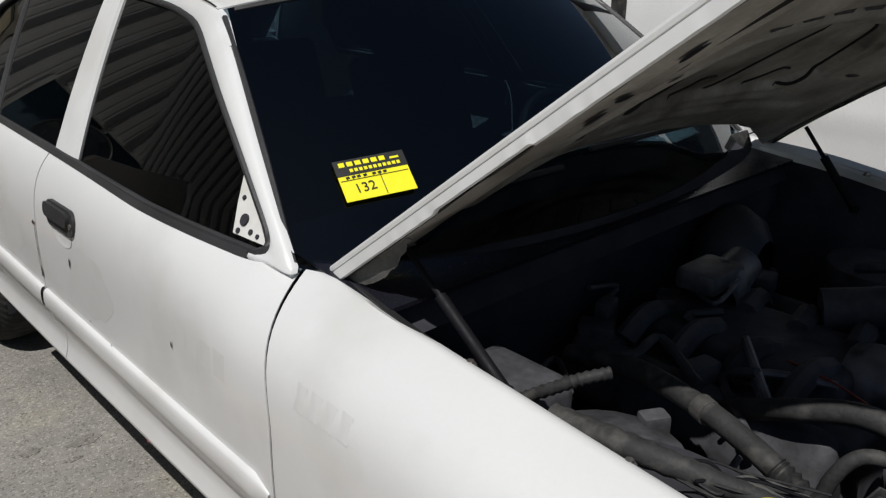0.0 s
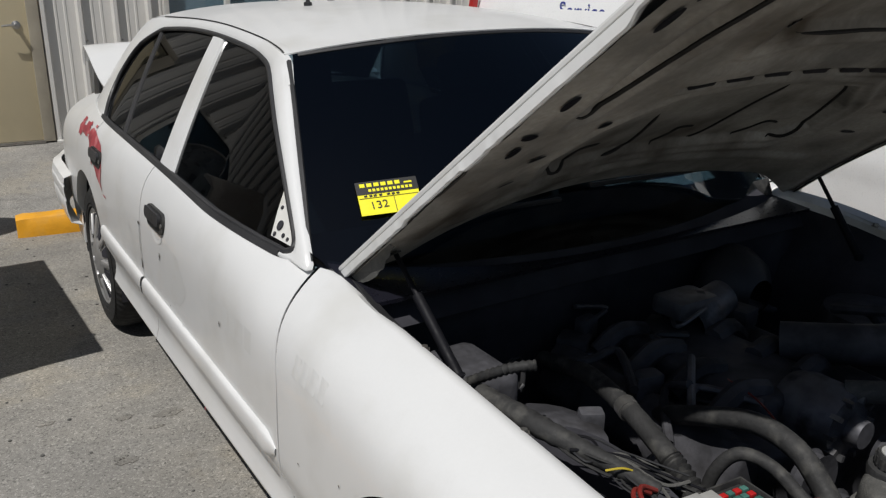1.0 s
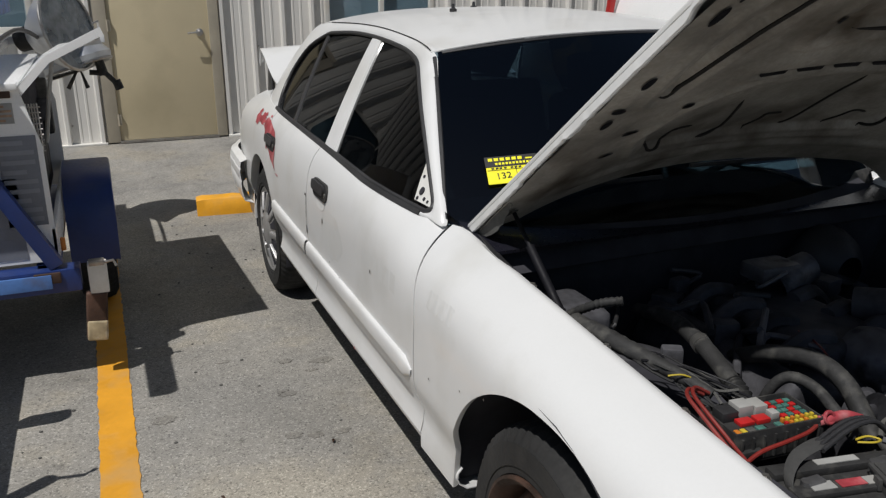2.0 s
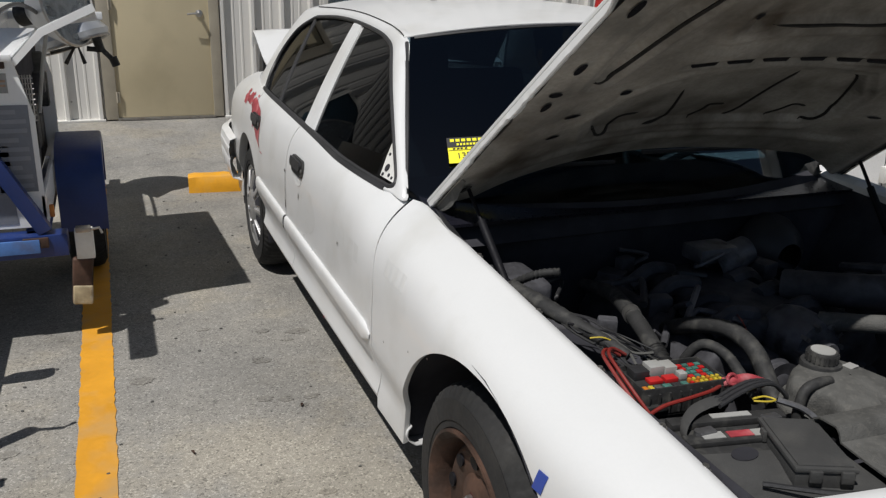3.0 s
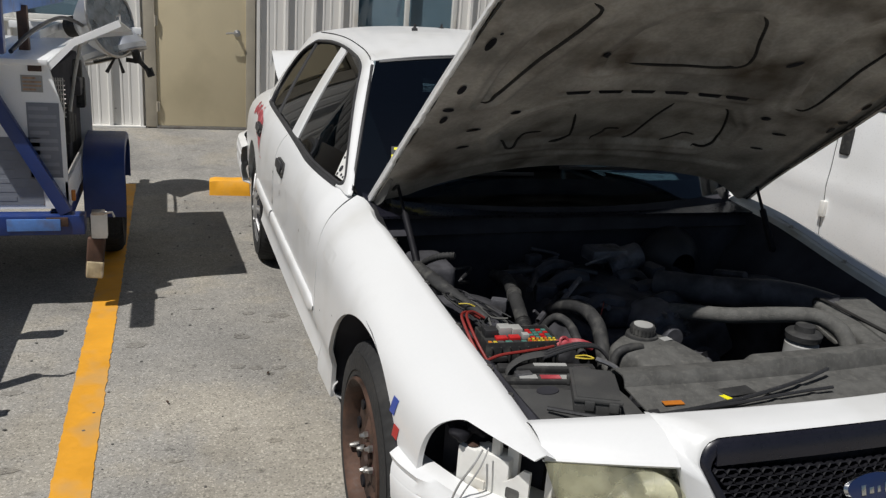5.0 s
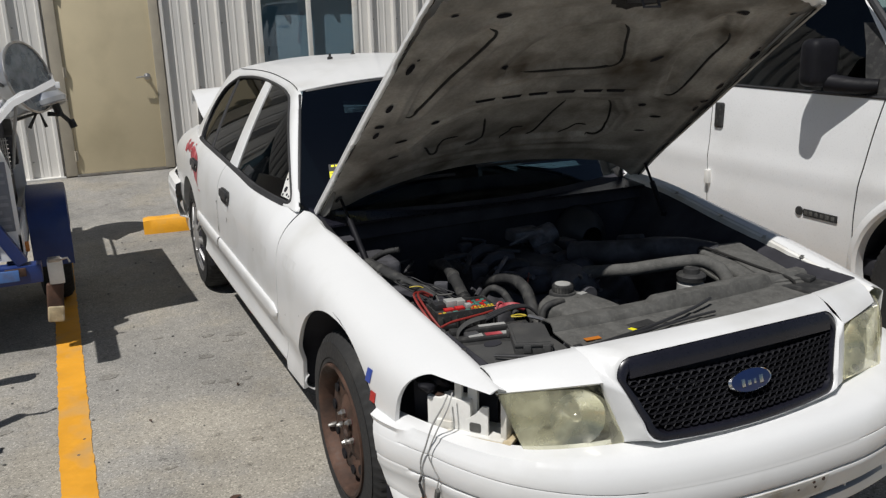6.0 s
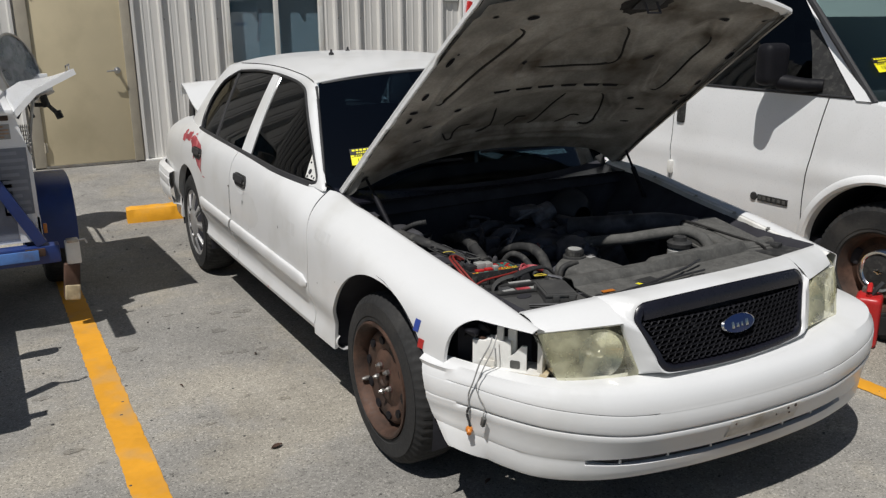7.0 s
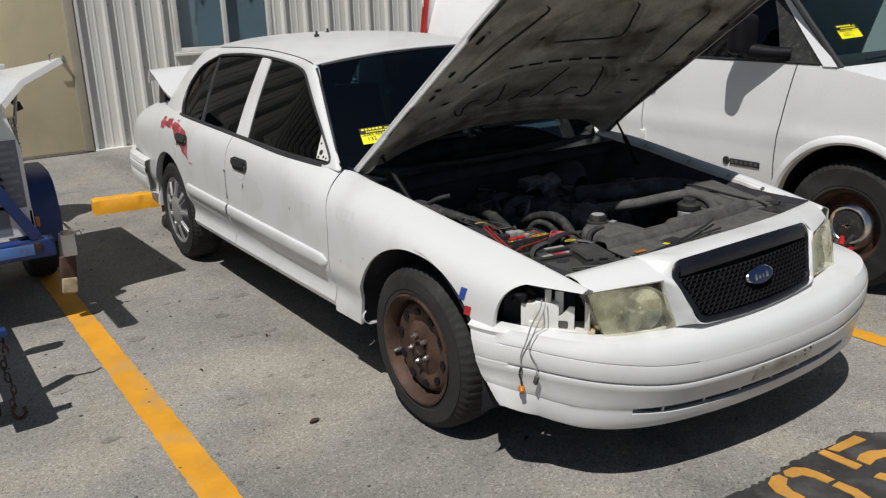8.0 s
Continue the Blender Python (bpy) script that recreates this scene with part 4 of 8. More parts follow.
            lathe(bm, [(0.011, 0.002), (0.011, 0.016), (0.007, 0.020), (0.0055, 0.029), (0.0001, 0.030)], t, 6)
            part("lug_nut", bm, STEEL, hub)
        t = mr @ Matrix.Rotation(math.pi * 0.62, 4, "Z") @ Matrix.Translation((0.196, 0, 0.055))
        bm = bmesh.new()
        lathe(bm, [(0.010, 0), (0.010, 0.016), (0.006, 0.034), (0.0001, 0.035)], t, 8)
        part("valve", bm, STEEL, hub)
    return hub


wheel(-0.785, FRONT, False, "rusty steel front wheel with worn tyre")
wheel(0.785 + FAR_X, FRONT, False, "steel front wheel")
wheel(-0.80, AXLE, True, "rear wheel with silver cover")
wheel(0.80 + FAR_X, AXLE, True, "rear wheel")


# ---- sedan: scrapes, dents and the damaged tail ----
def side_patch(name, outline, mat, owner, label="", off=0.0015, s=-1):
    """A thin mark that follows the body side; outline in (y, z)."""
    bm = bmesh.new()
    cy, cz = sum(p[0] for p in outline) / len(outline), sum(p[1] for p in outline) / len(outline)
    rings = [[side_point(cy + (y - cy) * k, min(cz + (z - cz) * k, top_z(y) - 0.004), s) + Vector((s * (off + 0.0025), 0, 0.0015)) for y, z in outline] for k in (0.02, 0.2, 0.4, 0.6, 0.8, 1.0)]
    sheet(bm, rings, close=True)
    return part(name, bm, mat, owner, label, smooth=60)


def ragged(cy, cz, ry, rz, n, seed, rough=0.35):
    r = random.Random(seed)
    return [(cy + ry * math.cos(a) * (1 + r.uniform(-rough, rough)), cz + rz * math.sin(a) * (1 + r.uniform(-rough, rough))) for a in (2 * math.pi * k / n for k in range(n))]


def find_part(name):
    return next(o for o in car.children if o.name == name)


near_door, near_rear, near_quarter, near_fender = find_part("front_door"), find_part("rear_door"), find_part("quarter_panel"), find_part("front_fender")
RED_EDGE = [(2.44, 0.765), (2.47, 0.80), (2.455, 0.85), (2.47, 0.905), (2.53, 0.94), (2.60, 0.952), (2.69, 0.968), (2.76, 0.975), (2.80, 0.962), (2.795, 0.93), (2.75, 0.915), (2.72, 0.885), (2.66, 0.875), (2.62, 0.845), (2.585, 0.83), (2.55, 0.805), (2.50, 0.79)]
side_patch("red_scrape", RED_EDGE, RED_PRIMER, near_rear, "red paint scraped over white", 0.0012)
for cy, cz, ry, rz, n in ((2.89, 0.948, 0.09, 0.026, 16), (3.02, 0.94, 0.045, 0.035, 14), (3.03, 0.972, 0.035, 0.012, 11), (2.85, 0.978, 0.03, 0.008, 9), (2.73, 0.985, 0.02, 0.006, 8), (2.665, 0.845, 0.012, 0.012, 8), (2.40, 0.755, 0.03, 0.004, 8)):
    side_patch("red_scrape", ragged(cy, cz, ry, rz, n, int(cy * 100)), RED_PRIMER, near_quarter, "red paint scraped over white", 0.0012)
for cy, cz, w, h, k in ((1.806, 0.73, 0.003, 0.065, 1), (1.812, 0.80, 0.010, 0.006, 2), (1.80, 0.655, 0.007, 0.022, 3), (1.545, 0.755, 0.005, 0.012, 4), (1.80, 0.55, 0.02, 0.006, 5)):
    side_patch("scratch", ragged(cy, cz, w, h, 9, k, 0.5), SCRATCH, near_rear, "dark chipped scratch", 0.002)
side_patch("chip", ragged(0.955, 0.742, 0.004, 0.008, 9, 9), SCRATCH, near_door, "", 0.002)
for cy, cz in ((1.32, 0.60), (1.16, 0.585), (1.45, 0.62), (0.25, 0.66), (0.12, 0.70), (0.45, 0.60)):
    side_patch("chip", ragged(cy, cz, 0.0025, 0.0035, 7, int(cy * 50)), SCRATCH, near_door if cy > 0.6 else near_fender, "", 0.002)
side_patch("chip", ragged(1.22, 0.36, 0.006, 0.006, 8, 12), RED_PRIMER, near_door, "", 0.002)
# traces of removed lettering: faint plain bars
for k in range(6):
    y = 1.05 - 0.055 * k
    side_patch("decal_trace", [(y, 0.745), (y - 0.042, 0.742), (y - 0.042, 0.80), (y, 0.803)], GHOST, near_door, "", -0.0006)
for k in range(4):
    y = 0.50 - 0.042 * k
    side_patch("decal_trace", [(y, 0.79), (y - 0.03, 0.787), (y - 0.03, 0.835), (y, 0.838)], GHOST, near_fender, "", -0.0006)
side_patch("decal_trace", ragged(1.42, 0.73, 0.14, 0.09, 20, 5, 0.12), GHOST, near_door, "", -0.0006)
side_patch("decal_trace", ragged(2.05, 0.72, 0.10, 0.07, 18, 6, 0.15), GHOST, near_rear, "", -0.0006)

# rear bumper, torn and pushed out of line
bm = bmesh.new()
tail = smooth_path([(-0.962, 3.40, 0), (-0.958, 3.72, 0), (-0.90, 3.98, 0), (-0.78, 4.14, 0), (-0.45, 4.25, 0), (0.0, 4.28, 0), (0.52, 4.25, 0), (0.88, 4.14, 0), (1.0, 3.98, 0), (1.03, 3.75, 0), (1.03, 3.45, 0)], 60)
rows = []
for i, p in enumerate(tail):
    a, c = tail[max(0, i - 1)], tail[min(len(tail) - 1, i + 1)]
    out = Vector(((c - a).y, -(c - a).x, 0)).normalized() * -1
    wob = 0.012 * noise.noise(Vector((p.x * 5, p.y * 6, 0)))
    hang = max(0.0, 1 - (p.y - 3.40) / 0.5) if p.x < 0 else 0.0
    rows.append([Vector((p.x, p.y - 0.12 * hang * (0.62 - z), 0.405 + 0.70 * (z - 0.255) - 0.02 * hang + 0.02 * noise.noise(Vector((p.y * 3, z, 2))))) + out * (o + wob) for o, z in ((-0.06, 0.255), (-0.012, 0.28), (0.0, 0.36), (0.002, 0.43), (-0.003, 0.445), (0.0, 0.46), (0.004, 0.50), (0.002, 0.535), (-0.004, 0.545), (0.0, 0.56), (-0.008, 0.60), (-0.05, 0.62))])
sheet(bm, rows)
part("rear_bumper", bm, WHITE, car, "torn white rear bumper hanging loose", smooth=35, solid=0.004)
# dark gap where the tail lamp is gone
bm = bmesh.new()
box(bm, (-0.68, 4.05, 0.70), (0.14, 0.10, 0.26), Matrix.Rotation(radians(25), 4, "Z"), 0.02)
part("lamp_cavity", bm, DARK, car)
bm = bmesh.new()
for k in range(5):
    tube(bm, [(-0.86, 3.86 + 0.02 * k, 0.64 - 0.01 * k), (-0.89, 3.92 + 0.015 * k, 0.60), (-0.90, 3.90, 0.56 + 0.012 * k)], 0.008, 6)
part("torn_metal", bm, SCRATCH, car, "torn dark metal above the rear bumper")
bm = bmesh.new()
box(bm, (0, 4.10, 0.62), (1.30, 0.06, 0.40), None, 0.02)
part("tail_panel", bm, DARK, car)
bm = bmesh.new()
box(bm, (-0.70, 3.62, 1.05), (0.02, 0.12, 0.16), Matrix.Rotation(radians(20), 4, "X"), 0.004)
part("boot_hinge", bm, BLACK_TRIM, car)


# ---- sedan: hood ----
# It hangs skewed on bent hinges: tilted back, turned a little in its own plane and higher on the far side.
HOOD = Matrix(((0.99831, -0.05256, 0.02489, 0.073), (-0.05774, -0.84510, 0.53148, 0.65), (0.0069, 0.53201, 0.84671, 0.96), (0, 0, 0, 1)))


def soft(d, w):
    """1 inside a shape, 0 outside, with a sloped wall of width w."""
    t = min(1.0, max(0.0, 0.5 - d / w))
    return t * t * (3 - 2 * t)


def poly_distance(u, v, poly):
    """Signed distance to a polygon, negative inside."""
    best, inside = 9.0, False
    n = len(poly)
    for i in range(n):
        (x0, y0), (x1, y1) = poly[i], poly[(i + 1) % n]
        dx, dy = x1 - x0, y1 - y0
        t = min(1.0, max(0.0, ((u - x0) * dx + (v - y0) * dy) / (dx * dx + dy * dy)))
        best = min(best, math.hypot(u - x0 - t * dx, v - y0 - t * dy))
        if (y0 > v) != (y1 > v) and u < x0 + (v - y0) / dy * dx:
            inside = not inside
    return -best if inside else best


POCKETS = [[(-0.592, 0.77), (-0.55, 0.78), (-0.50, 0.96), (-0.45, 1.085), (-0.415, 1.18), (-0.415, 1.235), (-0.455, 1.265), (-0.52, 1.21), (-0.56, 1.10), (-0.59, 0.95)],
           [(0.47, 0.78), (0.40, 0.95), (0.355, 1.10), (0.345, 1.21), (0.38, 1.29), (0.42, 1.30), (0.475, 1.2), (0.50, 1.13), (0.51, 1.0), (0.53, 0.86), (0.52, 0.765)],
           [(-0.27, 0.92), (-0.20, 0.945), (0.13, 0.95), (0.168, 1.0), (0.12, 1.10), (0.08, 1.19), (0.045, 1.235), (-0.17, 1.23), (-0.25, 1.14), (-0.29, 1.0)],
           [(-0.40, 0.36), (0.0, 0.345), (0.36, 0.36), (0.42, 0.45), (0.40, 0.58), (0.31, 0.69), (0.0, 0.715), (-0.27, 0.70), (-0.40, 0.62), (-0.46, 0.50)]]
# dark seams where inner pressing meets skin, with the pocket walls' shade painted in
SEAMS = [[(-0.592, 0.772), (-0.555, 0.785), (-0.50, 0.965), (-0.452, 1.085), (-0.42, 1.175), (-0.415, 1.23), (-0.45, 1.26)],
         [(0.49, 0.76), (0.525, 0.768), (0.53, 0.85), (0.508, 1.02), (0.50, 1.15), (0.475, 1.20)],
         [(-0.21, 0.948), (-0.04, 0.946), (0.13, 0.953), (0.166, 1.0), (0.12, 1.105), (0.082, 1.19), (0.05, 1.225)],
         [(-0.408, 0.409), (-0.37, 0.359), (-0.338, 0.368), (-0.324, 0.431), (-0.262, 0.432)], [(-0.212, 0.36), (-0.146, 0.371), (-0.15, 0.43), (-0.196, 0.569)],
         [(-0.053, 0.358), (-0.028, 0.406), (-0.023, 0.442), (0.025, 0.445)], [(0.069, 0.366), (0.093, 0.406), (0.10, 0.557), (0.115, 0.664)],
         [(0.219, 0.368), (0.249, 0.407), (0.269, 0.449), (0.319, 0.441)], [(0.344, 0.367), (0.387, 0.403), (0.398, 0.477), (0.333, 0.63), (0.298, 0.667)]]
HOLES = [(0.655, 1.094, 0.012, 0.030, 0.1), (0.668, 0.867, 0.011, 0.024, 0.15), (0.676, 0.75, 0.018, 0.011, 0), (0.676, 0.69, 0.010, 0.022, 0.15), (0.557, 0.583, 0.026, 0.009, 0.1), (0.557, 0.454, 0.024, 0.008, 0.1), (0.445, 0.672, 0.017, 0.013, 0), (0.30, 1.015, 0.011, 0.026, -0.7), (0.64, 1.14, 0.005, 0.006, 0), (0.43, 1.327, 0.026, 0.012, 0), (0.60, 1.36, 0.012, 0.012, 0)]
SLOTS = [-0.28, -0.173, -0.064, 0.052, 0.168, 0.266]


def hood_depth(u, v):
    """How far the inner pressing lies back from the rim, towards the skin."""
    au = abs(u)
    d = max(0.014 if u < 0 else -0.003, 0.080 * (1 - (u / 0.74) ** 2)) + hood_twist(u, v)
    d -= 0.010 * soft(abs(v - 0.80) - 0.05, 0.05) * soft(au - 0.36, 0.10)
    d += 0.012 * soft(abs(v - 0.783) - 0.012, 0.016) * soft(au - 0.34, 0.04)
    d -= 0.006 * soft(abs(au - hood_wide(v) + 0.062) - 0.018, 0.024) * (u > 0)
    for poly in POCKETS:
        away = poly_distance(u, v, poly)
        d += 0.020 * soft(away + 0.010, 0.022) - 0.007 * soft(abs(away - 0.034) - 0.012, 0.022)
    d -= 0.010 * soft(abs(v - 0.26) - 0.02, 0.03) * soft(au - 0.60, 0.06)
    d -= 0.012 * soft(1.36 - v, 0.05)
    d -= 0.030 * max(0.0, 1 - v / 0.40) ** 2 * (au / 0.79) ** 6 * (u > 0)
    return d + 0.0014 * noise.noise(Vector((u * 9, v * 9, 1.0)))


def hood_rear(u):
    t = min(1.0, max(0.0, (0.80 - abs(u)) / 0.25))
    return 0.075 + 0.040 * t if u < 0 else 0.02 + 0.095 * t * t * (3 - 2 * t)


def hood_twist(u, v):
    """The driver's edge is bent: down at the hinge, up at the front."""
    return 0.082 * (v - 0.86) * (u / 0.74) ** 2 if u < 0 else 0.0


def hood_front(u):
    return 1.492 - 0.045 * abs(u / 0.65) ** 3


hood_wide = curve_of([(0.0, 0.797), (0.36, 0.770), (0.62, 0.739), (0.89, 0.705), (1.26, 0.662), (1.50, 0.640)])
hood_near = curve_of([(0.0, 0.816), (0.30, 0.790), (0.60, 0.764), (0.90, 0.736), (1.20, 0.704), (1.50, 0.668)])
near_rim = lambda v: -0.0615 + 0.0865 * v
hood_drop = lambda v: 0.030 * max(0.0, 1 - v / 0.40) ** 2


bm = bmesh.new()
rows = []
for k in range(241):
    row = []
    for j in range(261):
        a = -0.985 + 1.97 * k / 240
        v0, v1 = hood_rear(a * 0.8) + 0.012, hood_front(a * 0.65) - 0.012
        v = v0 + (v1 - v0) * j / 260
        u = a * (hood_wide(v) if a > 0 else hood_near(v))
        row.append(HOOD @ Vector((u, v, hood_depth(u, v))))
    rows.append(row)
sheet(bm, rows)
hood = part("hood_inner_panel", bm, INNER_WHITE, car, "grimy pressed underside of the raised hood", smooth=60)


def under(u, v, out=0.0):
    """A point on the hood's underside, out towards the engine."""
    return HOOD @ Vector((u, v, hood_depth(u, v) - out))


# thin black tubes draw the shaded side of each pocket edge
for line in SEAMS:
    bm = bmesh.new()
    path = smooth_path([(u, v, 0) for u, v in line], 34)
    tube(bm, [under(p.x, p.y, -0.001) for p in path], lambda t: 0.0052 * min(1.0, 0.25 + 8 * min(t, 1 - t)), 6)
    part("grime_seam", bm, GRIME_AND_SHADE, hood)
# holes and slots: black shapes over the pressing, painting the dark inside them
for s in (-1, 1):
    for u, v, a, c, turn in HOLES:
        if s < 0 and u > 0.6:
            u, v = u + 0.009, v + 0.006
        bm = bmesh.new()
        rim = [(a * math.cos(t) * math.cos(turn) - c * math.sin(t) * math.sin(turn), a * math.cos(t) * math.sin(turn) + c * math.sin(t) * math.cos(turn)) for t in np.linspace(0, 2 * math.pi, 21)[:-1]]
        rings = [[under(s * (u + k * p), v + k * q, o) for p, q in rim] for k, o in ((0.02, 0.004), (0.35, 0.004), (0.7, 0.004), (1.0, 0.004))]
        sheet(bm, rings, close=True)
        part("press_hole", bm, MESH_BLACK, hood)
for u in SLOTS:
    bm = bmesh.new()
    v = 0.783
    rings = [[under(u + k * p, v + k * q, 0.003) for p, q in rounded(0.082, 0.022, 0.009)] for k in (0.02, 0.5, 1.0)]
    sheet(bm, rings, close=True)
    part("press_slot", bm, MESH_BLACK, hood)
# latch plate in a black greasy patch
bm = bmesh.new()
rim = ragged(0.01, 1.40, 0.105, 0.082, 30, 14, 0.12)
sheet(bm, [[under(0.01 + (u - 0.01) * k, min(1.40 + (v - 1.40) * k, 1.472), 0.0015) for u, v in rim] for k in (0.02, 0.3, 0.6, 0.85, 1.0)], close=True)
part("grease_patch", bm, GRIME_AND_SHADE, hood, "black greasy patch round the latch")
bm = bmesh.new()
sheet(bm, [[under(u, v, 0.006) for u in (-0.045, 0.0, 0.065)] for v in (1.375, 1.41, 1.45)])
striker = part("latch_striker_plate", bm, BLACK_TRIM, hood, "black latch plate", solid=0.004)
bm = bmesh.new()
tube(bm, [under(-0.02, 1.42, 0.0), under(-0.02, 1.42, 0.05), under(0.035, 1.42, 0.05), under(0.035, 1.42, 0.0)], 0.005, 6)
part("striker_loop", bm, ENGINE, striker)
bm = bmesh.new()
rows = []
for k in range(49):
    a = -1 + k / 24
    row = []
    for j in range(49):
        v0, v1 = hood_rear(a * 0.8), hood_front(a * 0.65)
        v = v0 + (v1 - v0) * j / 48
        edge = min(1.0, min(j, 48 - j) / 2, min(k, 48 - k) / 2)
        w = hood_wide(v) + 0.004 if a > 0 else hood_near(v) - 0.010
        rise = 0.016 + 0.088 * (1 - a * a) - hood_drop(v) * a ** 6 if a > 0 else near_rim(v) * a * a + 0.032 + 0.072 * (1 - a * a)
        row.append(HOOD @ Vector((a * w, v, rise + 0.010 * edge * (a > 0))))
    rows.append(row)
sheet(bm, rows)
part("hood_skin", bm, WHITE, car, "white outer skin of the raised hood", smooth=50, solid=0.002)
# driver's edge: a tall lip with a groove along it and a crinkled flange that steps back near the front
bm = bmesh.new()
rows = []
for v in np.linspace(hood_rear(-0.8) - 0.02, hood_front(0.65), 190):
    w, n0 = hood_near(v), near_rim(v)
    j = 0.0022 * noise.noise(Vector((v * 14, 1, 0))) + 0.0022 * noise.noise(Vector((v * 45, 1, 5)))
    step = 0.012 * soft(1.09 - v, 0.03) + 0.004 * soft(abs(v - 0.52) - 0.12, 0.01)
    rows.append([HOOD @ Vector((-(w + dx), v, n0 + n)) for dx, n in ((-0.012, 0.0345), (-0.0065, 0.0340), (-0.0045, 0.0300), (-0.0045, 0.0245), (-0.0075, 0.0225), (-0.0040, 0.0205), (-0.0015 + 0.6 * j, 0.010 + step), (0.0005 + j, 0.001 + step), (-0.003, -0.001 + step), (-0.012 + 2 * j, 0.002 + step), (-0.016 + 2 * j, 0.009 + step))])
sheet(bm, rows)
part("hood_hem", bm, WHITE, hood, "white folded edge of the hood", smooth=25, solid=0.0015)
bm = bmesh.new()
tube(bm, [HOOD @ Vector((-(hood_near(v) - 0.013 + 0.004 * noise.noise(Vector((v * 30, -1, 3)))), v, near_rim(v) + 0.003 + 0.012 * soft(1.09 - v, 0.03))) for v in np.linspace(0.12, hood_front(0.65) - 0.02, 150)], lambda t: 0.0020 + 0.0016 * math.sin(40 * t), 5)
part("hem_sealer", bm, GRIME_AND_SHADE, hood)
# far edge, mostly in shade: the shade is put in with the dark underside paint
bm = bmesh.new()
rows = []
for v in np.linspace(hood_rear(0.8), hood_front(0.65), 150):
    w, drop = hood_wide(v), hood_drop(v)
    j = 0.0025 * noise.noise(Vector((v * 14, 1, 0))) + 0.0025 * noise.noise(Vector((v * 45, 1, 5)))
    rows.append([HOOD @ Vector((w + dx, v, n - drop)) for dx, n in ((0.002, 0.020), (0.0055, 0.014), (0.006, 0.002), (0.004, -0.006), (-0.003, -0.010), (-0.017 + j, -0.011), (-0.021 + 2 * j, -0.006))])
sheet(bm, rows)
part("hood_hem", bm, INNER_WHITE, hood, "folded far edge of the hood, shade put into its dark colour", solid=0.002)
bm = bmesh.new()
tube(bm, [HOOD @ Vector((hood_wide(v) - 0.0205 + 0.005 * noise.noise(Vector((v * 30, 1, 3))), v, -0.0105 - hood_drop(v))) for v in np.linspace(hood_rear(0.8) + 0.02, hood_front(0.65) - 0.02, 130)], lambda t: 0.0022 + 0.0014 * math.sin(40 * t), 5)
part("hem_sealer", bm, GRIME_AND_SHADE, hood)
for s in (-1, 1):
    # hinge arm and gas strut
    bm = bmesh.new()
    sheet(bm, [[Vector((s * x, y, z)) + far(s) for x in (0.668, 0.680)] for y, z in ((0.66, 0.93), (0.62, 0.96), (0.55, 1.0), (0.46, 1.045))])
    box(bm, Vector((s * 0.672, 0.63, 0.945)) + far(s), (0.016, 0.10, 0.05), Matrix.Rotation(radians(-25), 4, "X"), 0.004)
    part("hood_hinge", bm, BLACK_PLASTIC, car, "bent pressed-steel hood hinge", solid=0.004)
    bm = bmesh.new()
    low, high = Vector((s * 0.655, 0.24, 0.83)) + far(s), HOOD @ Vector((s * 0.725, 0.20, -0.03))
    mid = low.lerp(high, 0.62)
    tube(bm, [low, mid], 0.012, 10)
    tube(bm, [mid, high], 0.006, 8)
    lathe(bm, [(0.0001, -0.014), (0.012, -0.01), (0.014, 0.0), (0.012, 0.01), (0.0001, 0.014)], Matrix.Translation(low), 10)
    part("hood_strut", bm, MESH_BLACK, car, "black gas strut holding the hood")
# torn tab hanging at the near rear corner
bm = bmesh.new()
rows = []
for k in range(25):
    v = 0.085 + 0.20 * k / 24
    hang = 0.012 + 0.030 * math.sin(math.pi * min(1.0, k / 22)) ** 0.7 + 0.010 * noise.noise(Vector((k * 0.45, 0, 8)))
    rows.append([HOOD @ Vector((-(hood_near(v) - 0.016 - 0.016 * q * k / 24), v, near_rim(v) + 0.004 - hang * q)) for q in (0, 0.3, 0.7, 1.0)])
sheet(bm, rows)
part("torn_tab", bm, GREY_PLASTIC, hood, "torn grey metal tab at the hinge", solid=0.0015)
bm = bmesh.new()
for u, w in ((-0.35, 0.34), (0.18, 0.5)):
    tube(bm, [HOOD @ Vector((u + w * (k / 8 - 0.5), hood_rear(u + w * (k / 8 - 0.5)) + 0.004, hood_depth(u, 0.12) - 0.004)) for k in range(9)], 0.007, 6)
part("hood_seal", bm, BLACK_TRIM, hood)
# front lip: the skin folds over, with a second ragged sheet edge below it
bm = bmesh.new()
rows = []
for a in np.linspace(-1, 1, 80):
    v, c = hood_front(a * 0.65), 1 - a * a
    j = 0.004 * noise.noise(Vector((a * 9, 2.0, 0))) + 0.003 * noise.noise(Vector((a * 31, 2.0, 3)))
    w = 0.648 if a > 0 else hood_near(v) - 0.004
    c0 = (near_rim(v) + 0.012) * a ** 2 if a < 0 else 0.0
    rows.append([HOOD @ Vector((a * w, v + dv, n + c0)) for dv, n in ((-0.006, 0.091 * c + 0.017), (0.003, 0.088 * c + 0.012), (0.005, 0.082 * c + 0.004), (0.002, 0.079 * c - 0.003), (-0.014 + j, 0.077 * c - 0.007 + j), (-0.026 + 3 * j, 0.077 * c - 0.003 + j))])
sheet(bm, rows)
part("hood_front_hem", bm, WHITE, hood, "white folded front edge of the hood", solid=0.002)

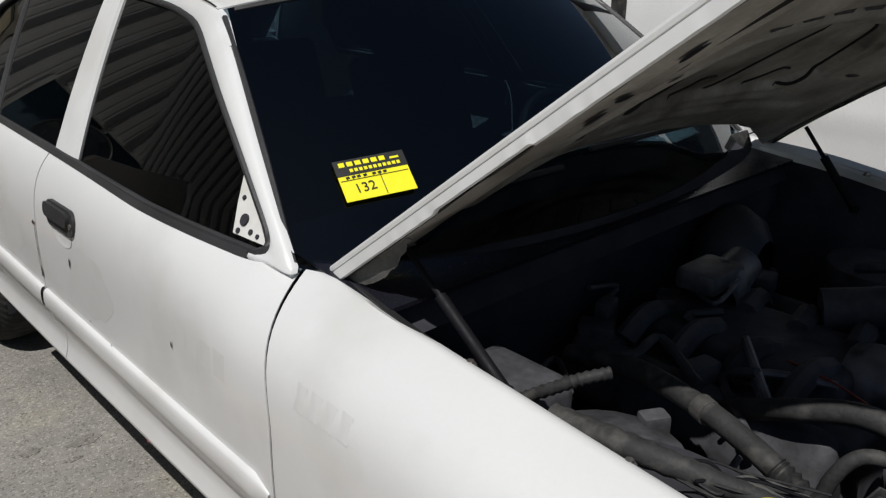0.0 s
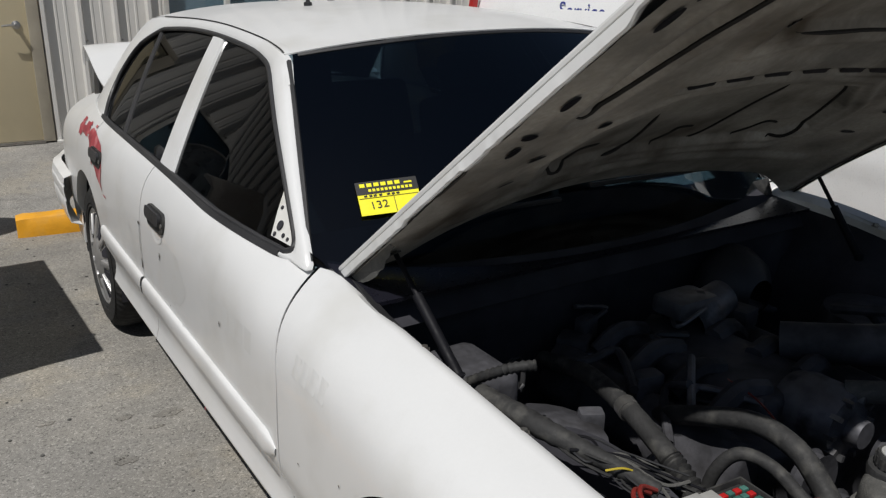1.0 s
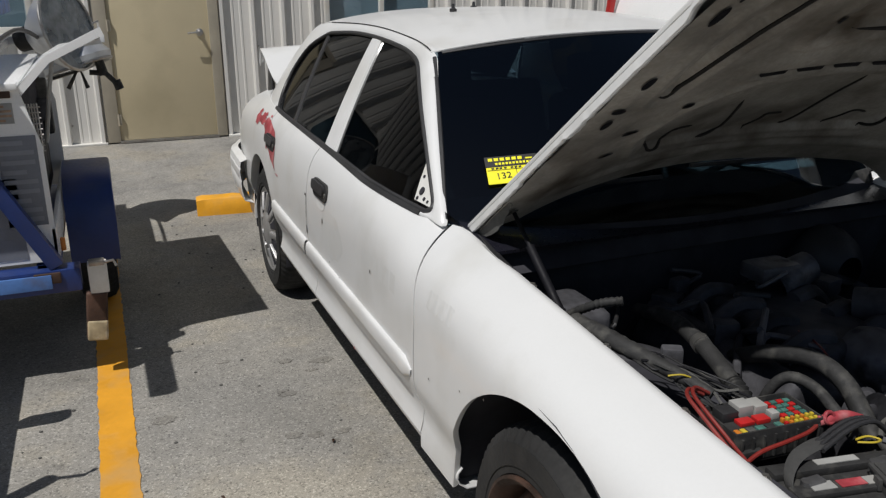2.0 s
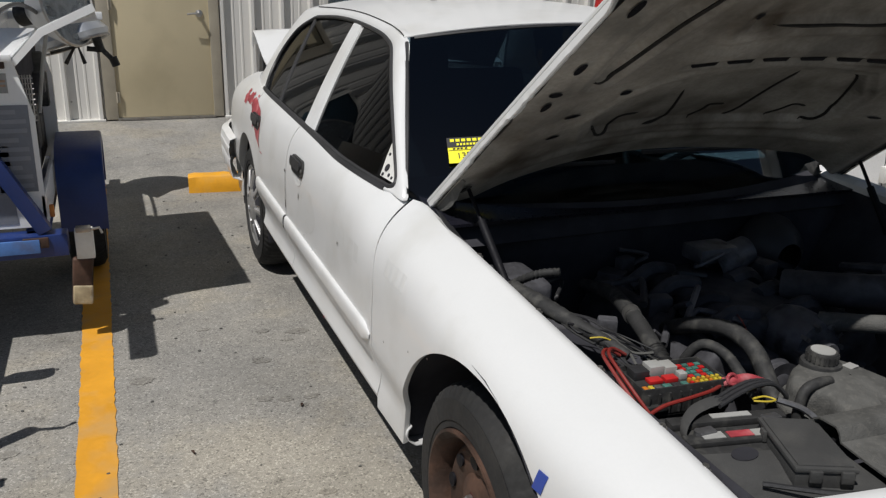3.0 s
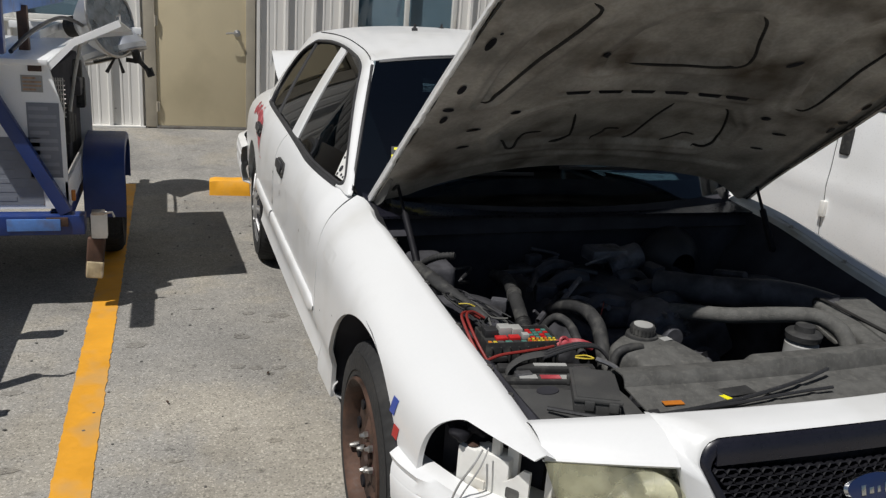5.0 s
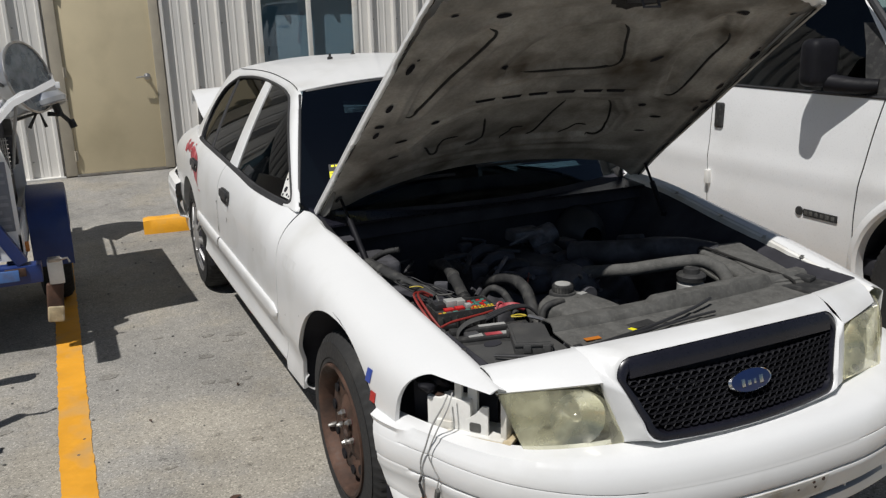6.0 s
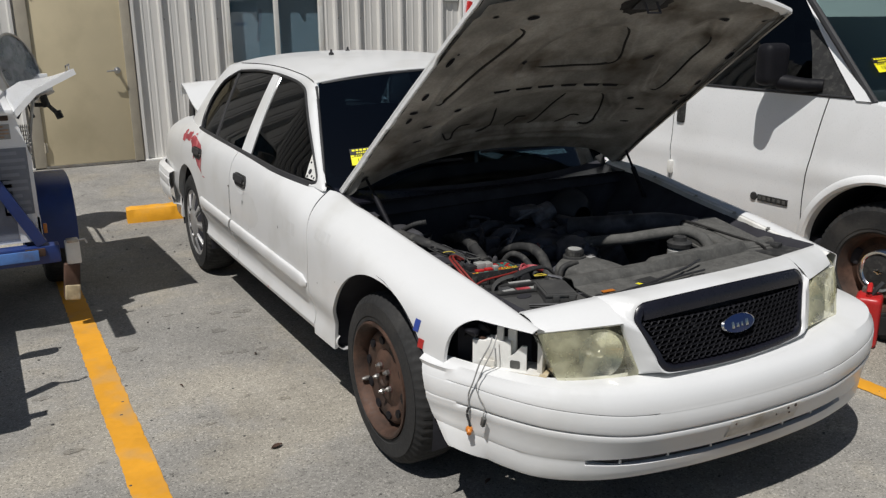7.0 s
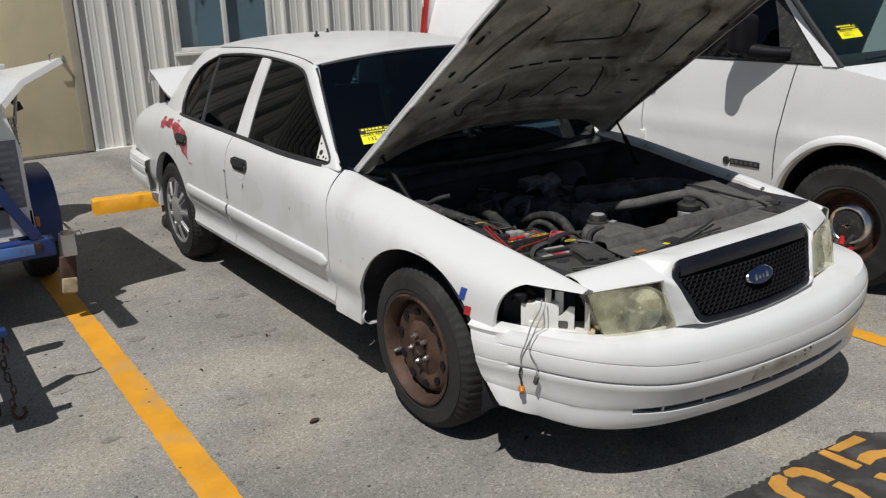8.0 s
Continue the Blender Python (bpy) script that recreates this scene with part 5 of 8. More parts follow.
# ---- sedan: nose ----
# the cover has been knocked out of line: it stands further out on the driver's side
nose = smooth_path([(-0.910, -0.39, 0), (-0.902, -0.45, 0), (-0.882, -0.53, 0), (-0.840, -0.66, 0), (-0.780, -0.795, 0), (-0.675, -0.925, 0), (-0.5, -1.022, 0), (-0.25, -1.085, 0), (0.0, -1.115, 0), (0.25, -1.120, 0), (0.5, -1.105, 0), (0.715, -1.055, 0), (0.865, -0.950, 0), (0.945, -0.80, 0), (0.988, -0.60, 0), (1.008, -0.45, 0), (1.016, -0.39, 0)], 96)
bm = bmesh.new()
rows = []
SECTION = [(0.095, 0.242), (0.058, 0.243), (0.043, 0.255), (0.034, 0.280), (0.029, 0.301), (0.029, 0.309), (0.025, 0.331), (0.0215, 0.3345), (0.014, 0.355), (0.004, 0.380), (-0.004, 0.400), (-0.009, 0.412), (-0.008, 0.4195), (0.012, 0.4225), (0.012, 0.4285), (-0.008, 0.4315), (-0.011, 0.440), (-0.011, 0.490), (-0.0095, 0.4945), (0.005, 0.496), (0.005, 0.4995), (-0.0085, 0.501), (-0.008, 0.51), (-0.002, 0.535), (0.010, 0.560), (0.030, 0.576), (0.062, 0.583), (0.13, 0.586)]
for i, p in enumerate(nose):
    a, c = nose[max(0, i - 1)], nose[min(len(nose) - 1, i + 1)]
    out = Vector(((c - a).y, -(c - a).x, 0)).normalized()
    side = min(1.0, max(0.0, (abs(p.x) - 0.35) / 0.55))
    side = side * side * (3 - 2 * side)
    row = []
    for d, z in SECTION:
        deep = d * (1 - 0.62 * side) if d > 0.02 or 0 < d and z < 0.41 else d
        # the lower air slot, and creases that die out before the wheel arch
        if 0.308 < z < 0.332:
            deep += 0.075 * min(1.0, max(0.0, (0.575 - abs(p.x + 0.01)) / 0.05))
        if z > 0.42 and 0.004 < d < 0.013 and p.x < 0:
            away = min(1.0, max(0.0, ((-0.60 if z < 0.45 else -0.56) - p.y) / 0.05))
            deep = -0.009 + (d + 0.009) * away
        lift = 0.055 * side * min(1.0, (z - 0.24) / 0.17) if z < 0.5 else 0.055 * side * max(0.25, 1 - (z - 0.5) / 0.14)
        if 0.494 < z < 0.5 and abs(p.x) < 0.38:
            deep = -0.009
        if z > 0.585 and p.x > 0.3:
            deep += 0.10
        q = p - out * deep
        tail = min(1.0, max(0.0, (p.y + 0.86) / 0.40))
        z += lift + (0.03 * side if z < 0.31 else 0) + 0.045 * tail * max(0.0, min(1.0, (0.40 - z) / 0.1))
        edge = front_edge(z) - 0.003 - 0.9 * max(0.0, 0.42 - z)
        y = q.y if q.y < -0.72 else -0.72 + (q.y + 0.72) * (edge + 0.72) / (-0.39 + 0.72)
        row.append(Vector((q.x, y, z)))
    rows.append(row)
sheet(bm, rows)
bumper = part("front_bumper", bm, WHITE, car, "scuffed white plastic front bumper cover", smooth=35, solid=0.004)
# tabs hanging in the air slot, stained number-plate panel
def nose_y(x):
    return float(np.interp(x, [p.x for p in nose], [p.y for p in nose]))


# black strip added inside the air slot as its shade
bm = bmesh.new()
rows = []
for x in np.linspace(-0.56, 0.54, 40):
    side = max(0.0, (abs(x) - 0.35) / 0.55)
    lift = side * side * (3 - 2 * side) * 0.022
    h = 0.2 + 0.8 * min(1.0, max(0.0, (0.575 - abs(x + 0.01)) / 0.10))
    rows.append([Vector((x, nose_y(x) + o, 0.332 + lift - d * h)) for o, d in ((0.040, 0.021), (0.033, 0.012), (0.027, 0.0))])
sheet(bm, rows)
part("air_slot", bm, MESH_BLACK, bumper, "black strip painting the shade in the lower air slot")
for x in (-0.46, -0.29, -0.12, 0.05, 0.22, 0.38):
    bm = bmesh.new()
    slab(bm, [(-0.006, 0.012), (0.006, 0.012), (0.0025, -0.010), (-0.0025, -0.010)], Matrix.Translation((x, nose_y(x) + 0.030, 0.324)) @ Matrix.Rotation(radians(90), 4, "X"), 0.008)
    part("slot_tab", bm, WHITE, bumper)
bm = bmesh.new()
rows = [[Vector((x, nose_y(x) - o, z)) for o, z in ((-0.017, 0.346), (-0.010, 0.351), (0.004, 0.385), (0.011, 0.412), (0.0115, 0.419), (0.003, 0.4215))] for x in np.linspace(-0.085, 0.245, 14)]
sheet(bm, rows)
part("plate_mount", bm, STAINED_WHITE, bumper, "stained blank number-plate panel")
for x, z, r in ((-0.06, 0.404, 0.004), (0.185, 0.408, 0.006), (0.20, 0.385, 0.005), (0.222, 0.410, 0.007), (0.13, 0.395, 0.004)):
    bm = bmesh.new()
    lathe(bm, [(r, 0), (0.8 * r, 0.002), (0.0001, 0.0025)], Matrix.Translation((x, nose_y(x) - 0.011 - 0.28 * (z - 0.412), z)) @ Matrix.Rotation(radians(75), 4, "X"), 10)
    part("plate_hole", bm, RUST, bumper)


GRILLE_X = 0.024


def grille_y(x, z):
    return -1.047 + 0.36 * (z - 0.6) + 0.22 * (x - GRILLE_X) ** 2


def grille_outline(grow, n=9):
    """A rounded shape, wider above than below."""
    out = []
    for cx, cz, a0 in ((0.362, 0.775, 0), (-0.356, 0.775, 90), (-0.300, 0.662, 180), (0.306, 0.662, 270)):
        for i in range(n + 1):
            a = radians(a0 + 90 * i / n)
            out.append((GRILLE_X + cx + (0.048 + grow) * math.cos(a), cz + (0.048 + grow) * math.sin(a)))
    return out


def densify(loop, step=0.03):
    out = []
    for (x0, z0), (x1, z1) in zip(loop, loop[1:] + loop[:1]):
        n = max(1, int(math.hypot(x1 - x0, z1 - z0) / step))
        out += [(x0 + (x1 - x0) * k / n, z0 + (z1 - z0) * k / n) for k in range(n)]
    return out


def bow(loop):
    """The grille's upper edge arches a little."""
    return [(x, z + (0.016 * (1 - ((x - GRILLE_X) / 0.4) ** 2) if z > 0.70 else -0.012 * (1 - ((x - GRILLE_X) / 0.4) ** 2))) for x, z in loop]


base = densify(grille_outline(0.0))
bm = bmesh.new()
rows = []
for grow, back in ((0.004, 0.010), (0.0, -0.003), (-0.008, -0.006), (-0.018, -0.004), (-0.023, 0.022)):
    loop = []
    for x, z in base:
        loop.append((GRILLE_X + (x - GRILLE_X) * (1 + grow / 0.40), 0.712 + (z - 0.712) * (1 + grow / 0.11)))
    rows.append([Vector((x, grille_y(x, z) + back, z)) for x, z in bow(loop)])
sheet(bm, rows, close=True)
grille = part("grille", bm, BLACK_GLOSS, car, "glossy black grille with honeycomb mesh", smooth=45)
bm = bmesh.new()
rows = []
for x in np.linspace(GRILLE_X - 0.372, GRILLE_X + 0.378, 30):
    lift = 0.016 * (1 - ((x - GRILLE_X) / 0.4) ** 2)
    rows.append([Vector((x, grille_y(x, z + lift) + o, z + lift)) for z, o in ((0.772, 0.014), (0.774, -0.002), (0.79, -0.005), (0.808, -0.006), (0.815, -0.003))])
sheet(bm, rows)
part("grille_brow", bm, BLACK_GLOSS, grille, solid=0.004)
bm = bmesh.new()
sheet(bm, [[Vector((x, grille_y(x, z) + 0.055, z)) for z in np.linspace(0.60, 0.82, 5)] for x in np.linspace(-0.40, 0.40, 12)])
part("grille_back", bm, DARK, grille)
bm = bmesh.new()
inner = grille_outline(-0.018)
step = 0.027
for r in range(12):
    for c in range(-16, 17):
        x, z = (c + 0.5 * (r % 2)) * step, 0.622 + r * step * 0.56
        if z > 0.765 or poly_distance(x, z, inner) > -0.004:
            continue
        for k in range(6):
            a0, a1 = radians(60 * k), radians(60 * k + 60)
            pts = []
            for rr, dy in ((0.0137, 0.0), (0.0112, -0.002), (0.0112, 0.020)):
                for a in (a0, a1):
                    px, pz = x + rr * math.cos(a) * 1.12, z + rr * math.sin(a) * 0.72
                    pts.append(bm.verts.new((px, grille_y(px, pz) + dy + 0.002, pz)))
            bm.faces.new((pts[0], pts[1], pts[3], pts[2]))
            bm.faces.new((pts[2], pts[3], pts[5], pts[4]))
part("grille_mesh", bm, MESH_BLACK, grille, smooth=0)
for x, z in ((-0.235, 0.705), (-0.205, 0.72), (-0.17, 0.712), (-0.14, 0.725), (-0.19, 0.695), (-0.155, 0.735), (-0.22, 0.735)):
    bm = bmesh.new()
    box(bm, (x, grille_y(x, z) + 0.012, z), (0.016, 0.004, 0.012), Matrix.Rotation(0.3, 4, "Y"))
    part("mesh_chip", bm, ALLOY, grille)
bm = bmesh.new()
badge_m = Matrix.Translation((GRILLE_X, grille_y(GRILLE_X, 0.715) - 0.006, 0.715)) @ Matrix.Rotation(radians(90 - 20), 4, "X") @ Matrix.Diagonal((0.88, 0.38, 1, 1))
lathe(bm, [(0.088, -0.006), (0.090, 0.004), (0.084, 0.010), (0.080, 0.008)], badge_m, 40)
badge = part("badge_rim", bm, CHROME, grille, "chrome-rimmed blue oval badge")
bm = bmesh.new()
lathe(bm, [(0.081, 0.004), (0.081, 0.0085), (0.04, 0.0105), (0.0001, 0.011)], badge_m, 40)
oval = part("badge_field", bm, LOGO_BLUE, badge)
for i, (x, w, z) in enumerate(((-0.032, 0.012, 0.0), (-0.010, 0.012, -0.002), (0.010, 0.008, -0.001), (0.034, 0.014, 0.001))):
    bm = bmesh.new()
    t = Matrix.Translation((GRILLE_X, grille_y(GRILLE_X, 0.715) - 0.018, 0.715)) @ Matrix.Rotation(radians(70), 4, "X")
    box(bm, t @ Vector((x, z, 0.0)), (w, 0.022 if i in (0, 3) else 0.014, 0.0015), t.to_3x3().to_4x4(), 0.0004)
    part("badge_mark", bm, CHROME, badge)

# header panel: one smooth skin from the hood line down round the grille and over the lamps
def header_rear(x):
    k = (abs(x) / 0.7) ** 2
    return Vector((x * (1.11 if x > 0 else 1), -0.862 + 0.125 * k, 0.848 - (0.032 if x > 0 else 0.052) * k))


def lamp_top(x):
    k = (abs(x) - 0.425) / 0.28
    return Vector((x * (1.08 if x > 0 else 1), -0.953 + 0.112 * k + 0.01 * k * k, 0.780 - (0.012 if x > 0 else 0.022) * k))


def spread(points, n):
    """n points evenly along a polyline."""
    lengths = [0.0]
    for p, q in zip(points, points[1:]):
        lengths.append(lengths[-1] + (q - p).length)
    out = []
    for k in range(n):
        d = lengths[-1] * k / (n - 1)
        i = max(j for j in range(len(points) - 1) if lengths[j] <= d + 1e-9)
        out.append(points[i].lerp(points[i + 1], (d - lengths[i]) / max(1e-9, lengths[i + 1] - lengths[i])))
    return out


SEAM_X = 0.432
ring_in = [Vector((x, grille_y(x, z), z)) for x, z in bow([(GRILLE_X + (x - GRILLE_X) * 1.012, 0.712 + (z - 0.712) * 1.04) for x, z in base])]
corner_of = lambda sx, sz: min(range(len(ring_in)), key=lambda i: -(sx * ring_in[i].x + sz * 1.6 * ring_in[i].z))


def arc(i, j):
    out = [ring_in[i]]
    while i != j:
        i = (i + 1) % len(ring_in)
        out.append(ring_in[i])
    return out


tr, tl, bl, br = corner_of(1, 1), corner_of(-1, 1), corner_of(-1, -1), corner_of(1, -1)
inner_sides = [arc(tr, tl), arc(tl, bl), arc(bl, br), arc(br, tr)]
side_l = [header_rear(-SEAM_X), lamp_top(-SEAM_X), Vector((-0.400, -0.957, 0.690)), Vector((-0.362, -0.958, 0.596))]
side_r = [Vector((0.452, -0.982, 0.604)), Vector((0.466, -0.965, 0.69)), lamp_top(SEAM_X), header_rear(SEAM_X)]
outer_sides = [[header_rear(x) for x in np.linspace(SEAM_X, -SEAM_X, 30)], side_l, [Vector((x, -0.985 + 0.2 * x * x, 0.592)) for x in np.linspace(-0.362, 0.452, 20)], side_r]
bm = bmesh.new()
rows = []
for a, c in zip(inner_sides, outer_sides):
    n = 40
    for p, q in list(zip(spread(a, n), spread(c, n)))[:-1]:
        span = (q - p).length
        up = Vector((0, -0.55, 0.83)) if c is outer_sides[0] else Vector((0, -0.9, 0.4))
        row = [p + Vector((0, 0.025, 0)), p + Vector((0, -0.002, 0))]
        for k in (0.06, 0.15, 0.3, 0.5, 0.7, 0.85, 0.95, 1.0):
            row.append(p.lerp(q, k) + up * (0.10 * span * math.sin(math.pi * k) * (1 - 0.4 * k)) + Vector((0, -0.008 * math.sin(math.pi * min(1, 3 * k)) * (k < 0.334), 0)))
        if c is outer_sides[0]:
            row.append(q + Vector((0, 0.02, -0.02)))
        else:
            row.append(q + Vector((0, 0.02, -0.004)))
        rows.append(row)
rows.append(rows[0])
sheet(bm, rows)
header = part("header_panel", bm, WHITE, car, "white panel above the lamps and grille", smooth=60)
for s in (-1, 1):
    bm = bmesh.new()
    rows = []
    for x in np.linspace(SEAM_X, 0.686, 16):
        a, c = header_rear(s * x), lamp_top(s * x)
        row = [a + Vector((0, 0.02, -0.02)), a]
        for k in (0.2, 0.45, 0.7, 0.88, 0.96, 1.0):
            row.append(a.lerp(c, k) + Vector((0, -0.4, 0.83)) * (0.014 * math.sin(math.pi * k)))
        row += [c + Vector((0, 0.004, -0.005)), c + Vector((0, 0.012, -0.007))]
        rows.append(row)
    sheet(bm, rows)
    part("lamp_brow", bm, WHITE, header, smooth=60, solid=0.003)


# headlights
def lamp(s, corners, label, name="headlight", deep=0.07, bulge=0.022):
    pts = [Vector((s * x, y, z)) for x, y, z in corners]
    def q(u, v):
        a = pts[0].lerp(pts[1], u)
        c = pts[3].lerp(pts[2], u)
        return a.lerp(c, v)
    normal = (pts[1] - pts[0]).cross(pts[3] - pts[0]).normalized()
    if normal.y > 0:
        normal = -normal
    bm = bmesh.new()
    n = 12
    rows = []
    for i in range(n + 1):
        row = []
        for j in range(n + 1):
            u, v = i / n, j / n
            # the inner top corner is rounded off
            uu, vv = u - 0.16 * u ** 5 * max(0.0, (v - 0.45) / 0.55) ** 3, v - 0.05 * v ** 6 * u ** 6
            row.append(q(uu, vv) + normal * bulge * math.sin(math.pi * u) ** 0.6 * math.sin(math.pi * v) ** 0.6)
        rows.append(row)
    made = sheet(bm, rows)
    rim = [made[i][0] for i in range(n + 1)] + [made[n][j] for j in range(1, n + 1)] + [made[i][n] for i in range(n - 1, -1, -1)] + [made[0][j] for j in range(n - 1, 0, -1)]
    low = [bm.verts.new(v.co - normal * 0.03) for v in rim]
    for i in range(len(rim)):
        j = (i + 1) % len(rim)
        bm.faces.new((rim[i], rim[j], low[j], low[i]))
    lens = part(name, bm, LAMP_LENS, car, label, smooth=50)
    lens.visible_shadow = False
    bm = bmesh.new()
    back = [bm.verts.new(p - normal * deep) for p in pts]
    front = [bm.verts.new(p - normal * 0.006) for p in pts]
    bm.faces.new(back)
    for i in range(4):
        bm.faces.new((back[i], back[(i + 1) % 4], front[(i + 1) % 4], front[i]))
    part("lamp_housing", bm, LAMP_INSIDE, lens)
    if name == "headlight":
        for u, v in ((0.64, 0.45),):
            bm = bmesh.new()
            c = q(u, v) - normal * 0.055
            m = Matrix.Translation(c) @ normal.to_track_quat("Z", "Y").to_matrix().to_4x4()
            lathe(bm, [(0.008, 0.0), (0.03, 0.006), (0.055, 0.018), (0.078, 0.036)], m, 28)
            lathe(bm, [(0.014, 0.0), (0.014, 0.03), (0.008, 0.036), (0.0001, 0.037)], m, 12)
            part("reflector", bm, CHROME, lens)
    return lens


def hazed_glass(name, tint, haze):
    """Clear plastic gone yellow: patches of haze over a see-through, glossy cover."""
    m = glass_material(name, tint, 1.0, 0.04)
    nt = m.node_tree
    last = nt.nodes["Material Output"].inputs["Surface"].links[0].from_socket
    film, mix = nt.nodes.new("ShaderNodeBsdfPrincipled"), nt.nodes.new("ShaderNodeMixShader")
    film.inputs["Base Color"].default_value = (*haze, 1)
    film.inputs["Roughness"].default_value = 0.3
    at, cloud, fit_range = nt.nodes.new("ShaderNodeTexCoord"), nt.nodes.new("ShaderNodeTexNoise"), nt.nodes.new("ShaderNodeMapRange")
    cloud.inputs["Scale"].default_value, cloud.inputs["Detail"].default_value = 10, 5
    fit_range.inputs["From Min"].default_value, fit_range.inputs["From Max"].default_value = 0.35, 0.7
    fit_range.inputs["To Min"].default_value, fit_range.inputs["To Max"].default_value = 0.12, 0.62
    nt.links.new(at.outputs["Object"], cloud.inputs["Vector"])
    nt.links.new(cloud.outputs["Fac"], fit_range.inputs["Value"])
    nt.links.new(fit_range.outputs[0], mix.inputs[0])
    nt.links.new(last, mix.inputs[1])
    nt.links.new(film.outputs[0], mix.inputs[2])
    nt.links.new(mix.outputs[0], nt.nodes["Material Output"].inputs["Surface"])
    return m


LAMP_LENS = hazed_glass("hazed_lens", (0.93, 0.92, 0.76), (0.60, 0.58, 0.40))
LAMP_INSIDE = material("lamp_inside_silver", (0.62, 0.62, 0.56), 0.25, metal=0.7, vary=0.25, scale=14)
LAMP_CORNERS = [(0.622, -0.884, 0.574), (0.346, -0.964, 0.592), (0.434, -0.942, 0.768), (0.688, -0.845, 0.755)]
lamp(-1, LAMP_CORNERS, "yellowed hazy headlight")
lamp(1, [(0.665, -0.945, 0.602), (0.452, -0.988, 0.611), (0.472, -0.945, 0.775), (0.738, -0.862, 0.765)], "yellowed hazy headlight")
lamp(1, [(0.965, -0.64, 0.625), (0.682, -0.935, 0.602), (0.745, -0.860, 0.765), (0.945, -0.655, 0.755)], "yellowed corner lamp", "corner_lamp", 0.04)

# the empty corner-lamp opening: brackets, dark hole, dangling wires
bm = bmesh.new()
box(bm, (-0.685, -0.735, 0.598), (0.17, 0.10, 0.02), Matrix.Rotation(radians(-50), 4, "Z"), 0.004)
frame_part = part("lamp_bracket", bm, RAW_WHITE, car, "dirty white plastic lamp bracket exposed in the opening")
inward, along = Vector((0.77, 0.64, 0)), Vector((-0.64, 0.77, 0))
mouth = Vector((-0.662, -0.845, 0))
turn = Matrix((along, inward, Vector((0, 0, 1)))).transposed().to_4x4()
for d, deep, z0, z1, wide, thick in ((0.158, 0.045, 0.60, 0.700, 0.085, 0.05), (0.222, 0.055, 0.60, 0.692, 0.055, 0.06), (0.155, 0.035, 0.698, 0.748, 0.022, 0.016), (0.118, 0.050, 0.60, 0.738, 0.030, 0.016), (0.018, 0.055, 0.60, 0.745, 0.018, 0.07), (0.195, 0.030, 0.60, 0.630, 0.05, 0.03)):
    bm = bmesh.new()
    box(bm, mouth + along * d + inward * deep + Vector((0, 0, (z0 + z1) / 2)), (wide, thick, z1 - z0), turn, 0.004)
    part("bracket_web", bm, RAW_WHITE, frame_part)
# pierced gusset beside the lamp
bm = bmesh.new()
at_gusset = Matrix.Translation(mouth + along * 0.092 + inward * 0.018 + Vector((0, 0, 0.60))) @ turn @ Matrix.Rotation(radians(90), 4, "X")
slab(bm, [(-0.03, 0.0), (0.035, 0.0), (0.035, 0.045), (0.012, 0.062), (-0.012, 0.092), (-0.03, 0.092)], at_gusset, 0.008)
gusset = part("gusset", bm, RAW_WHITE, frame_part)
bm = bmesh.new()
slab(bm, rounded(0.034, 0.028, 0.006, cx=0.008, cy=0.026), at_gusset @ Matrix.Translation((0, 0, 0.001)), 0.004)
part("gusset_hole", bm, GREY_PLASTIC, frame_part)
bm = bmesh.new()
box(bm, mouth + along * 0.05 + inward * 0.045 + Vector((0, 0, 0.598)), (0.12, 0.09, 0.014), turn, 0.004)
part("dirt_ledge", bm, TAN_DIRT, frame_part, "ledge caked with tan dirt")
bm = bmesh.new()
sheet(bm, [[Vector((x, y, z)) for z in (0.56, 0.66, 0.745)] for x, y in ((-0.62, -0.72), (-0.68, -0.66), (-0.75, -0.60), (-0.80, -0.54))])
part("inner_splash_panel", bm, DARK, car, solid=0.006)
bm = bmesh.new()
bmesh.ops.create_icosphere(bm, subdivisions=4, radius=0.034, matrix=Matrix.Translation((-0.762, -0.612, 0.712)) @ Matrix.Diagonal((1.4, 1.0, 0.6, 1)))
for v in bm.verts:
    v.co += (v.co - Vector((-0.762, -0.612, 0.712))).normalized() * 0.045 * noise.noise(v.co * 45)
part("torn_loom", bm, MESH_BLACK, car, "black torn wiring clump in the lamp opening")
bm = bmesh.new()
lathe(bm, [(0.014, 0), (0.016, 0.003), (0.0001, 0.005)], Matrix.Translation(mouth + along * 0.222 + inward * 0.045 + Vector((0, 0, 0.693))), 12)
part("grommet", bm, RUST, frame_part)
wire_out = [(-0.775, -0.715, 0.72), (-0.80, -0.735, 0.70), (-0.828, -0.725, 0.645), (-0.846, -0.715, 0.58), (-0.855, -0.70, 0.53), (-0.853, -0.70, 0.48)]
bm = bmesh.new()
tube(bm, wire_out, 0.0026, 6, 24)
loom = part("lamp_wire", bm, GREY_WIRE, car, "grey lamp wires hanging over the bumper")
bm = bmesh.new()
tube(bm, [(-0.765, -0.725, 0.73), (-0.79, -0.745, 0.695), (-0.82, -0.735, 0.63), (-0.842, -0.728, 0.57), (-0.835, -0.735, 0.53), (-0.826, -0.752, 0.50), (-0.83, -0.75, 0.465)], 0.0020, 6, 26)
part("lamp_wire", bm, GREY_WIRE, loom)
bm = bmesh.new()
tube(bm, [(-0.853, -0.70, 0.485), (-0.858, -0.695, 0.46), (-0.852, -0.70, 0.43), (-0.85, -0.70, 0.415)], 0.0042, 6, 12)
part("wire_sleeve", bm, BLACK_TRIM, loom)
bm = bmesh.new()
